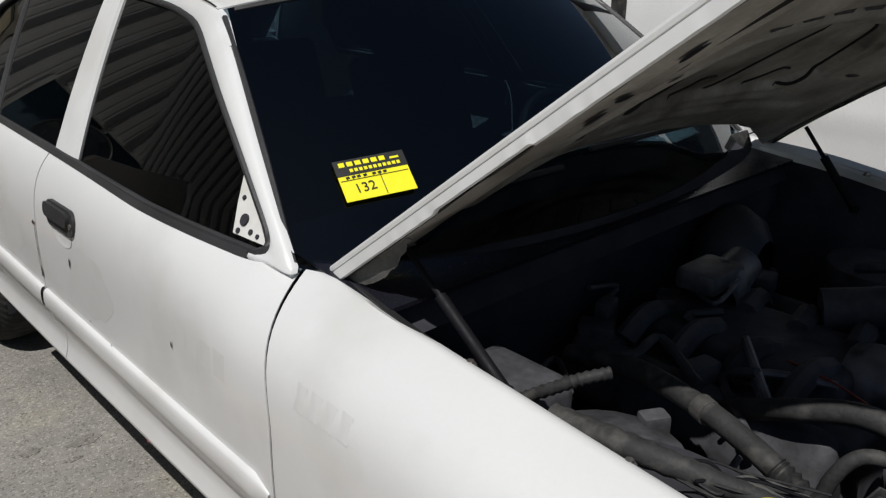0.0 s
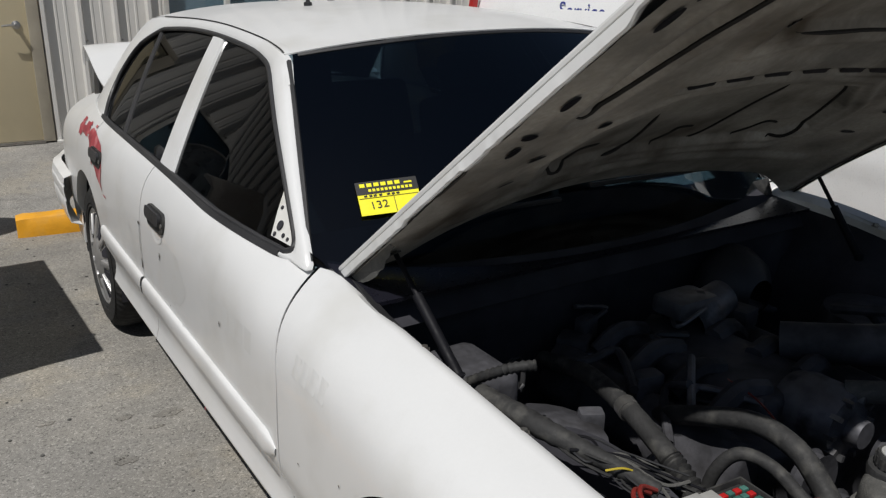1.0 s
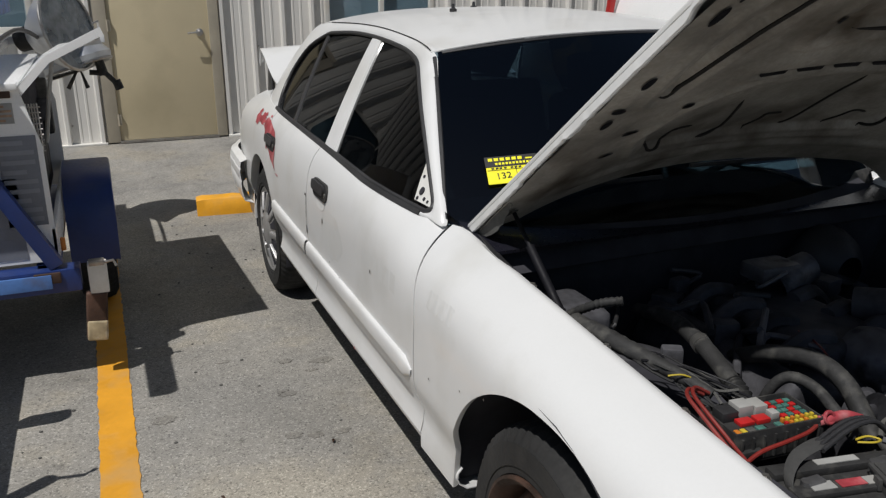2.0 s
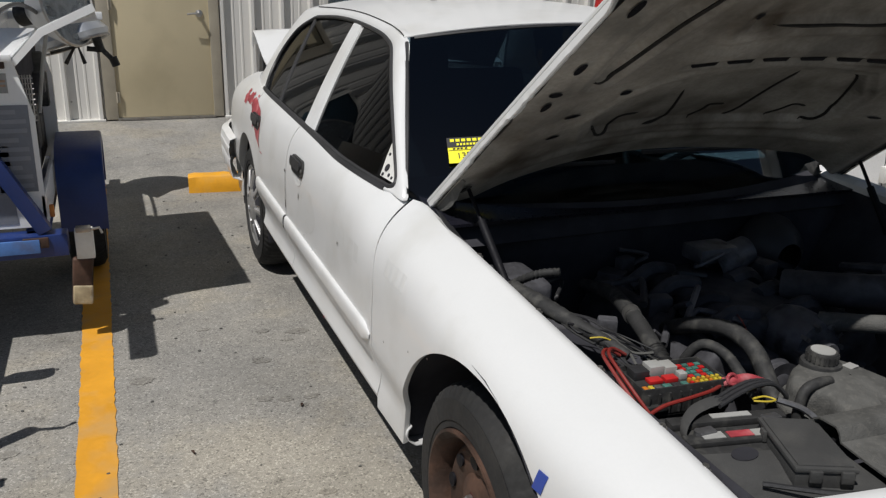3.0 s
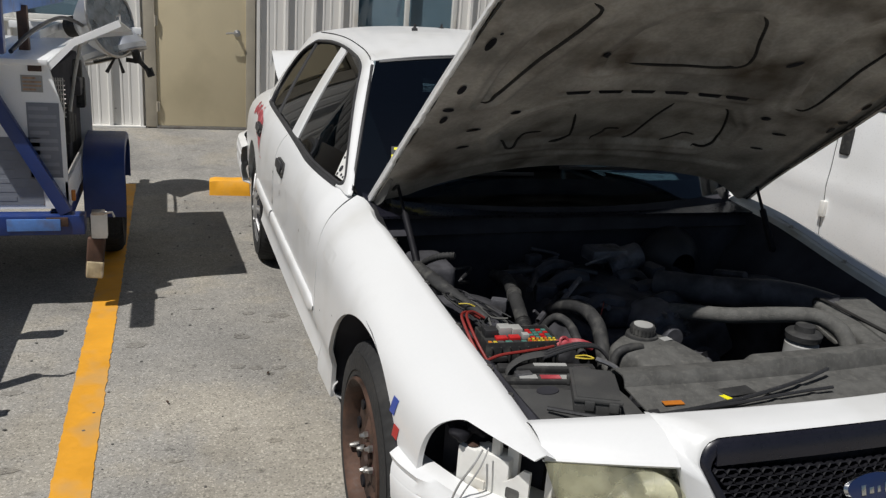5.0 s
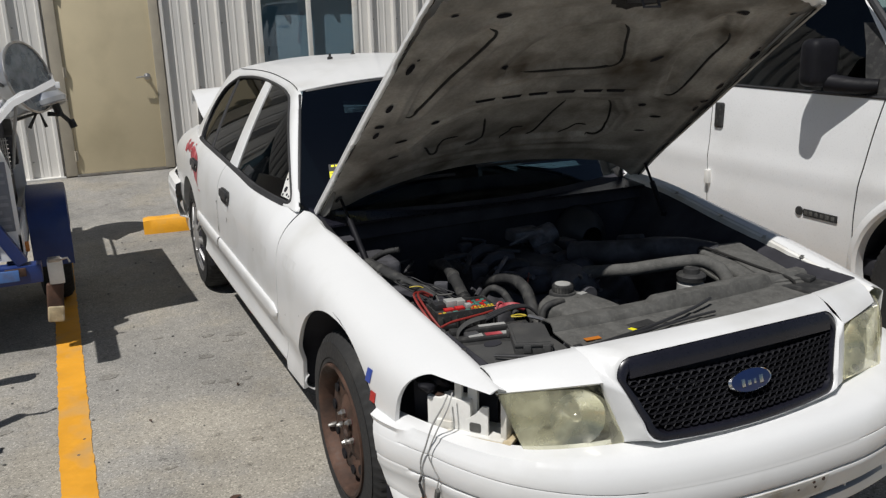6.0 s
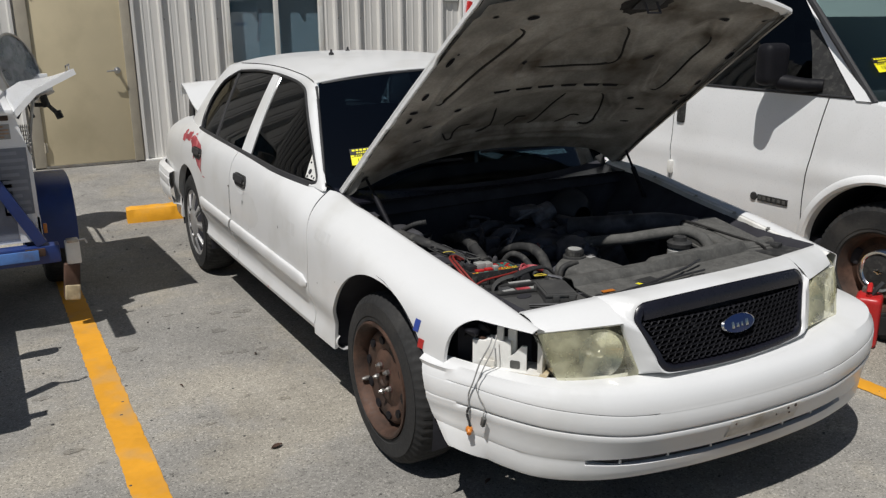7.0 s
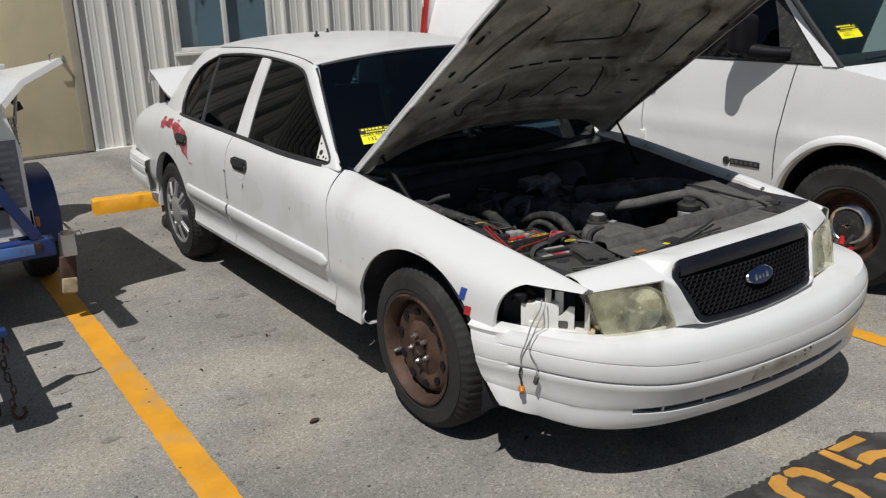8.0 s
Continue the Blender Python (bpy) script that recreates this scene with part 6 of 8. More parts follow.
lathe(bm, [(0.004, -0.012), (0.010, -0.011), (0.0125, -0.007), (0.0125, 0.002), (0.009, 0.006), (0.008, 0.016), (0.0001, 0.017)], Matrix.Translation((-0.852, -0.70, 0.40)) @ Matrix.Rotation(radians(115), 4, "X") @ Matrix.Rotation(radians(-30), 4, "Y"), 14)
part("bulb_socket", bm, AMBER, loom, "orange bulb socket")
bm = bmesh.new()
box(bm, (-0.83, -0.752, 0.448), (0.012, 0.016, 0.035), Matrix.Rotation(0.3, 4, "X"), 0.003)
part("plug", bm, GREY_PLASTIC, loom)
# stickers on the fender edge
for z, h, mat, y in ((0.690, 0.046, BLUE_STICKER, -0.420), (0.632, 0.036, RED, -0.448)):
    bm = bmesh.new()
    sheet(bm, [[side_point(y + dy - 0.25 * (zz - z), zz, -1) + Vector((-0.0035, 0, 0)) for zz in (z - h / 2, z, z + h / 2)] for dy in (-0.022, -0.010, 0.0, 0.008)])
    part("fender_sticker", bm, mat, car, "torn striped sticker by the wheel arch", solid=0.001)


# ---- sedan: engine bay ----
def bay(name, mat, label="", smooth=40, solid=0.0):
    """Decorator: builds one engine-bay part from a function that fills a bmesh."""
    def run(fill):
        bm = bmesh.new()
        fill(bm)
        return part(name, bm, mat, car, label, smooth, solid)
    return run


for s in (-1, 1):
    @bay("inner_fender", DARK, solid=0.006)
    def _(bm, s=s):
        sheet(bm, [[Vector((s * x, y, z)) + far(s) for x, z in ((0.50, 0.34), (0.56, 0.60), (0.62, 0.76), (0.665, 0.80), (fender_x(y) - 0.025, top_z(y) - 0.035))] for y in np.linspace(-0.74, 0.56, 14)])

    @bay("fender_rail", RAW_WHITE if s > 0 else BLACK_TRIM, "stained white inner fender flange" if s > 0 else "", solid=0.003)
    def _(bm, s=s):
        sheet(bm, [[Vector((s * (fender_x(y) + dx), y, top_z(y) + dz)) + far(s) for dx, dz in ((-0.004, -0.008), (-0.016, -0.012), (-0.030, -0.020), (-0.034, -0.04))] for y in np.linspace(-0.80, 0.60, 30)])

    for y in (-0.62, -0.50, -0.30, -0.05, 0.25):
        @bay("fender_bolt", STEEL)
        def _(bm, s=s, y=y):
            lathe(bm, [(0.012, 0), (0.012, 0.003), (0.008, 0.003), (0.007, 0.010), (0.0001, 0.010)], Matrix.Translation(Vector((s * (fender_x(y) - 0.024), y, top_z(y) - 0.018)) + far(s)), 6)

    @bay("strut_tower", ENGINE)
    def _(bm, s=s):
        lathe(bm, [(0.17, -0.30), (0.155, -0.06), (0.14, -0.01), (0.11, 0.0), (0.05, 0.012), (0.0001, 0.014)], Matrix.Translation(Vector((s * 0.55, 0.10, 0.74)) + far(s)), 24)


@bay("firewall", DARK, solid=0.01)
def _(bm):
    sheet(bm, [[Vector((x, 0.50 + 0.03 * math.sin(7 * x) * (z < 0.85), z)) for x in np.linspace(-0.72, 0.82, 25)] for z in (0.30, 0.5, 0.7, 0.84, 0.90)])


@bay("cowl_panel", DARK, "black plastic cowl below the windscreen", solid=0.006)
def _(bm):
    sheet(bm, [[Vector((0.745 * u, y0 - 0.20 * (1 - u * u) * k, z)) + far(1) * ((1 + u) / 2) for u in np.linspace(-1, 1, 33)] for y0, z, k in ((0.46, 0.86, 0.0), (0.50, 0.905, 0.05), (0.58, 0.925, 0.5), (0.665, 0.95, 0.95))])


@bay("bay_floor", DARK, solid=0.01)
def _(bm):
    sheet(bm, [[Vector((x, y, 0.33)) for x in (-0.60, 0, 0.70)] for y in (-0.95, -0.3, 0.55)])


@bay("radiator", ENGINE)
def _(bm):
    box(bm, (0, -0.70, 0.55), (1.05, 0.08, 0.42), None, 0.01)


# sight shield over the radiator: a stepped, dusty plastic moulding
@bay("radiator_cover", GREY_PLASTIC, "dusty black plastic cover over the radiator", solid=0.004)
def _(bm):
    rows = []
    for x in np.linspace(-0.40, 0.66, 54):
        bend = 0.10 * (x / 0.7) ** 2
        step = 0.014 if -0.02 < x < 0.46 else 0.0
        rib = 0.006 * (abs((x * 8) % 1 - 0.5) < 0.12)
        rows.append([Vector((x, y + bend * k, z)) for y, z, k in ((-0.595, 0.77, 0.3), (-0.600, 0.826 + step, 0.3), (-0.612, 0.834 + step, 0.3), (-0.655, 0.836 + step + rib, 0.4), (-0.665, 0.828 + step * 0.5, 0.4), (-0.672, 0.812, 0.4), (-0.74, 0.806 + rib, 0.7), (-0.80, 0.803, 1.0), (-0.845, 0.806, 1.0), (-0.862, 0.79, 1.0))])
    sheet(bm, rows)


@bay("cover_tray", DUSTY_LID, "dusty plastic tray with a round hole", solid=0.004)
def _(bm):
    sheet(bm, [[Vector((x, y + 0.10 * (x / 0.7) ** 2, z)) for y, z in ((-0.585, 0.74), (-0.60, 0.785), (-0.70, 0.79), (-0.78, 0.785), (-0.86, 0.775))] for x in np.linspace(-0.69, -0.395, 12)])


@bay("tray_hole", DARK)
def _(bm):
    slab(bm, [(0.030 * math.cos(a), 0.020 * math.sin(a)) for a in np.linspace(0, 2 * math.pi, 21)[:-1]], Matrix.Translation((-0.574, -0.605, 0.7935)) @ Matrix.Rotation(0.2, 4, "Z"), 0.004)


@bay("latch_box", DUSTY_LID, "flat dusty black plastic box lid with clips")
def _(bm):
    t = Matrix.Translation((-0.473, -0.645, 0.816)) @ Matrix.Rotation(radians(-23), 4, "Z") @ Matrix.Rotation(radians(-3), 4, "X")
    r = t.to_3x3().to_4x4()
    box(bm, t.translation, (0.112, 0.190, 0.010), r, 0.004, 2)
    box(bm, t @ Vector((0, 0, 0.006)), (0.098, 0.174, 0.004), r, 0.002, 2)
    box(bm, t @ Vector((0, 0, -0.02)), (0.106, 0.182, 0.032), r, 0.003)
    for x, y, w, d in ((-0.02, -0.097, 0.022, 0.008), (0.035, -0.097, 0.022, 0.008), (-0.058, 0.05, 0.008, 0.02)):
        box(bm, t @ Vector((x, y, -0.010)), (w, d, 0.022), r, 0.002)


@bay("header_clip", BLACK_TRIM)
def _(bm):
    box(bm, (-0.412, -0.822, 0.822), (0.026, 0.05, 0.006), Matrix.Rotation(radians(12), 4, "X"), 0.002)


@bay("header_clip", BLACK_TRIM)
def _(bm):
    box(bm, (0.40, -0.815, 0.822), (0.026, 0.03, 0.006), Matrix.Rotation(radians(12), 4, "X"), 0.002)


for c, size, mat, turn in (((-0.185, -0.735, 0.8125), (0.015, 0.055, 0.002), "y", 25), ((-0.325, -0.75, 0.8125), (0.05, 0.018, 0.002), "o", -5), ((-0.135, -0.725, 0.8125), (0.10, 0.04, 0.0016), "g", 5)):
    @bay("label", {"y": TAG_YELLOW, "o": AMBER, "g": BLACK_PLASTIC}[mat])
    def _(bm, c=c, size=size, turn=turn):
        box(bm, c, size, Matrix.Rotation(radians(turn), 4, "Z"))


# coolant tank: a moulded body of uneven lobes on a welded flange
TANK = Matrix.Translation((-0.215, -0.425, 0.0)) @ Matrix.Rotation(radians(-17), 4, "Z")
TANK_EDGE = [(-0.105, -0.060), (-0.088, -0.018), (-0.044, 0.030), (0.033, 0.050), (0.077, 0.045), (0.115, 0.005), (0.190, -0.105), (0.195, -0.150), (0.11, -0.165), (0.075, -0.142), (0.045, -0.138), (0.052, -0.172), (0.0, -0.182), (-0.044, -0.165), (-0.052, -0.125), (-0.085, -0.105)]


@bay("coolant_tank", GREY_PLASTIC, "dusty grey coolant tank")
def _(bm):
    edge = smooth_path([(x, y, 0) for x, y in TANK_EDGE], 72, True)
    mid = Vector((0.035, -0.055, 0))
    rows = []
    for k, z in ((1.03, 0.752), (1.05, 0.757), (1.05, 0.765), (1.03, 0.770), (0.965, 0.771), (0.95, 0.776), (0.945, 0.800), (0.92, 0.818), (0.85, 0.829), (0.70, 0.834), (0.45, 0.836), (0.2, 0.837), (0.02, 0.837)):
        row = []
        for p in edge:
            q = mid + (p - mid) * k
            fall = 0.10 * max(0.0, q.x - 0.03) + 0.09 * max(0.0, -0.06 - q.y)
            row.append(TANK @ Vector((q.x, q.y, z - (fall if z > 0.775 else 0.0))))
        rows.append(row)
    sheet(bm, rows, close=True)


@bay("overflow_hose", BLACK_PLASTIC)
def _(bm):
    tube(bm, [TANK @ Vector(q) for q in ((-0.02, -0.075, 0.832), (-0.05, -0.088, 0.836), (-0.085, -0.100, 0.825), (-0.098, -0.108, 0.79), (-0.10, -0.115, 0.73))], 0.0115, 10, 22)


@bay("tank_cap", BLACK_PLASTIC, "round ribbed pressure cap with a pale worn sticker")
def _(bm):
    lathe(bm, [(0.042, -0.03), (0.044, -0.006), (0.042, 0.0), (0.033, 0.001), (0.0325, 0.004), (0.0325, 0.022), (0.030, 0.026), (0.0001, 0.026)], Matrix.Translation((-0.217, -0.427, 0.842)), 40)
    for k in range(20):
        a = 2 * math.pi * k / 20
        box(bm, (-0.217 + 0.033 * math.cos(a), -0.427 + 0.033 * math.sin(a), 0.855), (0.003, 0.004, 0.016), Matrix.Rotation(a, 4, "Z"))


@bay("cap_sticker", PALE)
def _(bm):
    lathe(bm, [(0.026, 0), (0.0255, 0.0015), (0.0001, 0.002)], Matrix.Translation((-0.217, -0.427, 0.8682)), 28)


@bay("tank_sticker", PALE)
def _(bm):
    box(bm, TANK @ Vector((0.062, -0.012, 0.8345)), (0.03, 0.022, 0.0015), Matrix.Rotation(0.2, 4, "Z"))


# open fuse box: a ribbed tray, grey relays, rows of small fuses
FUSE = Matrix.Translation((-0.543, -0.338, 0.793)) @ Matrix.Rotation(radians(-4), 4, "Z")
FUSE_TURN = FUSE.to_3x3().to_4x4()


@bay("fuse_box", BLACK_PLASTIC, "open black fuse box full of relays and fuses")
def _(bm):
    box(bm, FUSE @ Vector((0, 0, -0.010)), (0.196, 0.106, 0.060), FUSE_TURN, 0.004)
    for x, y, w, d in ((0, -0.054, 0.204, 0.004), (0, 0.054, 0.204, 0.004), (-0.100, 0, 0.004, 0.106), (0.100, 0, 0.004, 0.106)):
        box(bm, FUSE @ Vector((x, y, 0.0)), (w, d, 0.062), FUSE_TURN, 0.001)
    box(bm, FUSE @ Vector((-0.07, -0.060, -0.012)), (0.05, 0.012, 0.014), FUSE_TURN, 0.002)


for k in range(8):
    @bay("fuse_box_rib", BLACK_PLASTIC)
    def _(bm, k=k):
        box(bm, FUSE @ Vector((-0.088 + 0.025 * k, -0.058, -0.004)), (0.004, 0.006, 0.046), FUSE_TURN)


def fuse_block(name, mat, x, y, w, d, h, z=0.020):
    @bay(name, mat)
    def made(bm):
        box(bm, FUSE @ Vector((x, y, z + h / 2)), (w, d, h), FUSE_TURN, min(0.0015, w / 6))


for x, y, w, d, h, mat in ((-0.030, 0.026, 0.034, 0.034, 0.024, PALE), (0.002, 0.022, 0.028, 0.036, 0.022, PALE), (-0.070, 0.020, 0.036, 0.034, 0.020, BLACK_TRIM), (-0.012, -0.012, 0.030, 0.022, 0.010, RED), (-0.048, -0.010, 0.032, 0.022, 0.008, RED), (0.020, -0.006, 0.018, 0.020, 0.014, PALE)):
    fuse_block("relay", mat, x, y, w, d, h)
for x, w, mat in ((-0.088, 0.010, AMBER), (-0.074, 0.010, FUSE_YELLOW), (-0.058, 0.016, GREY_PLASTIC), (-0.036, 0.018, FUSE_GREEN), (-0.014, 0.018, BLACK_TRIM), (0.006, 0.014, FUSE_GREEN)):
    fuse_block("fuse", mat, x, -0.042, w, 0.016, 0.008)
for row, (y, h, cols) in enumerate(((-0.042, 0.009, (RED, AMBER, FUSE_YELLOW, FUSE_YELLOW, AMBER, FUSE_YELLOW, FUSE_YELLOW)), (-0.030, 0.010, (AMBER, FUSE_YELLOW, AMBER, FUSE_YELLOW, AMBER, FUSE_YELLOW, FUSE_YELLOW)))):
    for k, mat in enumerate(cols):
        fuse_block("fuse", mat, 0.024 + 0.0115 * k, y, 0.0065, 0.0075, h)
for y, cols in ((-0.014, (RED, FUSE_GREEN, RED, FUSE_GREEN)), (0.002, (FUSE_GREEN, FUSE_GREEN, RED, FUSE_GREEN)), (0.018, (RED, FUSE_GREEN, FUSE_GREEN, RED)), (0.034, (RED, FUSE_GREEN, RED, FUSE_GREEN))):
    for k, mat in enumerate(cols):
        fuse_block("fuse", mat, 0.040 + 0.0155 * k, y, 0.0125, 0.011, 0.007)


# hoses, cables, looms
def hose(name, mat, pts, r, n=20, sides=10, label="", ridges=0.0):
    @bay(name, mat, label)
    def made(bm):
        tube(bm, pts, r, sides, n, ridges=ridges)
    return made


hose("coolant_hose", BLACK_PLASTIC, [(-0.33, 0.36, 0.74), (-0.36, 0.18, 0.79), (-0.405, 0.01, 0.80), (-0.43, -0.10, 0.785), (-0.44, -0.16, 0.765)], 0.021, 28, 12, "dusty black rubber hose")
hose("ribbed_hose", BLACK_PLASTIC, [(-0.438, -0.14, 0.772), (-0.442, -0.19, 0.75), (-0.442, -0.25, 0.70), (-0.44, -0.28, 0.65)], 0.025, 30, 12, "ribbed black plastic hose", 0.22)
hose("hose_clamp", STEEL, [(-0.400, 0.02, 0.80), (-0.410, -0.005, 0.799)], 0.0235, 4, 14)
hose("heater_hose", BLACK_PLASTIC, [(-0.415, -0.20, 0.70), (-0.405, -0.215, 0.78), (-0.385, -0.245, 0.825), (-0.37, -0.30, 0.825), (-0.375, -0.37, 0.80), (-0.385, -0.43, 0.775)], 0.0125, 30, 10, "curved black hose")
hose("radiator_hose", BLACK_PLASTIC, [(-0.26, 0.05, 0.72), (-0.29, -0.10, 0.80), (-0.275, -0.20, 0.828), (-0.275, -0.29, 0.815), (-0.295, -0.37, 0.77), (-0.31, -0.45, 0.70), (-0.31, -0.58, 0.66)], 0.021, 32, 12, "thick black radiator hose")
hose("intake_hose", GREY_PLASTIC, [(0.04, -0.18, 0.80), (0.13, -0.315, 0.832), (0.20, -0.365, 0.848), (0.29, -0.395, 0.856), (0.365, -0.435, 0.860), (0.40, -0.495, 0.835), (0.405, -0.54, 0.78)], 0.024, 32, 12, "dusty grey hose")
hose("wire_loom", BLACK_PLASTIC, [(-0.70, 0.10, 0.865), (-0.69, -0.02, 0.875), (-0.665, -0.12, 0.868), (-0.63, -0.20, 0.852), (-0.60, -0.26, 0.835)], lambda t: 0.026 * (1 - 0.5 * t), 30, 10, "crumpled black wiring loom", 0.10)
rng = random.Random(44)
for k in range(16):
    a = Vector((-0.685 + rng.uniform(-0.01, 0.03), -0.10 + rng.uniform(-0.04, 0.04), 0.868 + rng.uniform(-0.01, 0.012)))
    c = Vector((-0.60 + rng.uniform(-0.03, 0.08), -0.275 + rng.uniform(-0.02, 0.02), 0.835 + rng.uniform(-0.012, 0.010)))
    pts = [a] + [a.lerp(c, t) + Vector((rng.uniform(-0.018, 0.018), rng.uniform(-0.018, 0.018), rng.uniform(-0.004, 0.016))) for t in (0.25, 0.5, 0.75)] + [c]
    hose("loose_wire", [BLACK_TRIM, BLACK_PLASTIC, MESH_BLACK, GREY_PLASTIC][k % 4], pts, rng.uniform(0.0018, 0.0036), 24, 6)
hose("loose_wire", FUSE_YELLOW, [(-0.665, -0.20, 0.862), (-0.64, -0.215, 0.866), (-0.61, -0.225, 0.852)], 0.002, 12, 6, "thin yellow wire")
for dx in (0.0, 0.014):
    hose("red_cable", RED_WIRE, [(-0.625 + dx, -0.262, 0.842), (-0.66 + dx, -0.262, 0.862), (-0.688 + dx, -0.29, 0.866), (-0.694 + dx, -0.34, 0.852), (-0.69 + dx, -0.40, 0.825), (-0.675 + dx, -0.45, 0.79)], 0.0040, 26, 8, "red battery cable")
hose("red_cable", RED_WIRE, [(-0.68, -0.44, 0.795), (-0.63, -0.430, 0.808), (-0.56, -0.425, 0.812), (-0.50, -0.415, 0.812), (-0.455, -0.395, 0.808)], 0.0042, 24, 8, "red battery cable")
hose("red_cable", RED_WIRE, [(-0.30, -0.33, 0.78), (-0.26, -0.27, 0.80), (-0.20, -0.18, 0.81), (-0.12, -0.05, 0.79), (-0.06, 0.1, 0.76)], 0.0022, 22, 6, "thin red wire")
hose("ring_terminal", RED_PRIMER, [(-0.452, -0.392, 0.812), (-0.425, -0.398, 0.816), (-0.385, -0.395, 0.812), (-0.35, -0.405, 0.80)], 0.011, 12, 10, "maroon cable boot")


@bay("terminal_ring", RED_PRIMER)
def _(bm):
    t = Matrix.Translation((-0.436, -0.402, 0.822)) @ Matrix.Rotation(radians(70), 4, "X")
    tube(bm, [t @ Vector((0.011 * math.cos(a), 0.011 * math.sin(a), 0)) for a in np.linspace(0, 2 * math.pi, 17)[:-1]], 0.0042, 8, closed=True)


@bay("black_strap", DUSTY_LID, "flat black strap bent over the battery", solid=0.002)
def _(bm):
    path = smooth_path([(-0.655, -0.56, 0.765), (-0.645, -0.515, 0.800), (-0.60, -0.480, 0.815), (-0.54, -0.462, 0.818), (-0.48, -0.452, 0.812)], 24)
    sheet(bm, [[p + Vector((-0.006, -0.017, 0.0)), p + Vector((0, 0, 0.003)), p + Vector((0.006, 0.017, 0.0))] for p in path])


for k in range(3):
    hose("battery_cable", BLACK_TRIM, [(-0.53, -0.455 - 0.011 * k, 0.815), (-0.46, -0.435 - 0.011 * k, 0.822), (-0.40, -0.425 - 0.010 * k, 0.824), (-0.35, -0.43 - 0.006 * k, 0.812), (-0.315, -0.46, 0.775)], 0.0052, 30, 8, "black ribbed cable conduit", 0.15)
hose("fluid_line", ALLOY, [(-0.375, -0.475, 0.80), (-0.345, -0.515, 0.795), (-0.325, -0.55, 0.775)], 0.007, 12, 8, "short bare metal pipe")
hose("loose_wire", FUSE_YELLOW, [(-0.435, -0.470, 0.806), (-0.41, -0.485, 0.808), (-0.385, -0.478, 0.804), (-0.40, -0.462, 0.806), (-0.43, -0.462, 0.806)], 0.0022, 20, 6, "thin yellow wire")
hose("hood_cable", BLACK_TRIM, [(-0.62, -0.70, 0.80), (-0.50, -0.79, 0.812), (-0.35, -0.80, 0.818), (-0.15, -0.775, 0.822), (0.05, -0.73, 0.828), (0.16, -0.70, 0.838)], 0.005, 30, 6, "black release cable lying over the cover")
hose("hood_cable", BLACK_TRIM, [(-0.42, -0.80, 0.815), (-0.2, -0.79, 0.818), (0.0, -0.77, 0.82), (0.12, -0.765, 0.822)], 0.004, 22, 6)


BATTERY_TURN = Matrix.Rotation(radians(-10), 4, "Z")


@bay("battery", BLACK_PLASTIC, "black battery with a torn pale and red label")
def _(bm):
    box(bm, (-0.535, -0.535, 0.72), (0.26, 0.15, 0.14), BATTERY_TURN, 0.008)
    box(bm, (-0.53, -0.500, 0.797), (0.25, 0.030, 0.016), BATTERY_TURN, 0.004)
    box(bm, (-0.54, -0.560, 0.795), (0.24, 0.034, 0.012), BATTERY_TURN, 0.004)


for x, y, w, d, mat in ((-0.52, -0.4985, 0.085, 0.016, PALE), (-0.60, -0.545, 0.045, 0.022, PALE), (-0.545, -0.556, 0.05, 0.020, RED_PRIMER), (-0.495, -0.566, 0.05, 0.022, PALE), (-0.45, -0.572, 0.04, 0.018, TAN_DIRT)):
    @bay("battery_label", mat)
    def _(bm, x=x, y=y, w=w, d=d):
        box(bm, (x, y, 0.8062 if y > -0.51 else 0.8022), (w, d, 0.0016), BATTERY_TURN)


for x in (-0.62, -0.46):
    @bay("battery_terminal", ALLOY)
    def _(bm, x=x):
        lathe(bm, [(0.011, 0), (0.010, 0.018), (0.0001, 0.019)], Matrix.Translation((x, -0.530, 0.79)), 12)
        box(bm, (x + 0.015, -0.530, 0.80), (0.04, 0.022, 0.014), None, 0.003)


# air filter housing and duct by the far fender
AIR_BOX = Matrix.Translation((0.552, -0.47, 0.80)) @ Matrix.Rotation(radians(-9), 4, "Z") @ Matrix.Rotation(radians(5.5), 4, "X")


@bay("air_filter_box", GREY_PLASTIC, "dusty grey air filter housing with a strap across")
def _(bm):
    r = AIR_BOX.to_3x3().to_4x4()
    box(bm, AIR_BOX.translation, (0.20, 0.40, 0.075), r, 0.016, 3)
    box(bm, AIR_BOX @ Vector((0, 0, -0.03)), (0.215, 0.415, 0.012), r, 0.004)
    box(bm, AIR_BOX @ Vector((0.02, 0.0, 0.037)), (0.13, 0.37, 0.014), r, 0.006, 2)


hose("filter_strap", GRIME_AND_SHADE, [AIR_BOX @ Vector(q) for q in ((-0.098, 0.17, 0.02), (-0.085, 0.16, 0.0455), (-0.02, -0.05, 0.049), (0.03, -0.19, 0.046), (0.035, -0.205, 0.0))], 0.005, 20, 6)


hose("air_duct", ENGINE, [(0.56, -0.30, 0.82), (0.45, -0.20, 0.835), (0.26, -0.12, 0.83), (0.14, 0.05, 0.80)], 0.048, 26, 16, "wide black intake duct")


@bay("reservoir_cap", BLACK_PLASTIC, "round black filler cap")
def _(bm):
    lathe(bm, [(0.030, -0.10), (0.032, -0.02), (0.048, -0.016), (0.050, 0.0), (0.044, 0.006), (0.028, 0.008), (0.026, 0.024), (0.0001, 0.027)], Matrix.Translation((0.258, -0.500, 0.845)), 26)


@bay("steering_reservoir", PALE)
def _(bm):
    lathe(bm, [(0.046, -0.12), (0.046, -0.01), (0.034, 0.0), (0.0001, 0.0)], Matrix.Translation((0.258, -0.500, 0.825)), 20)


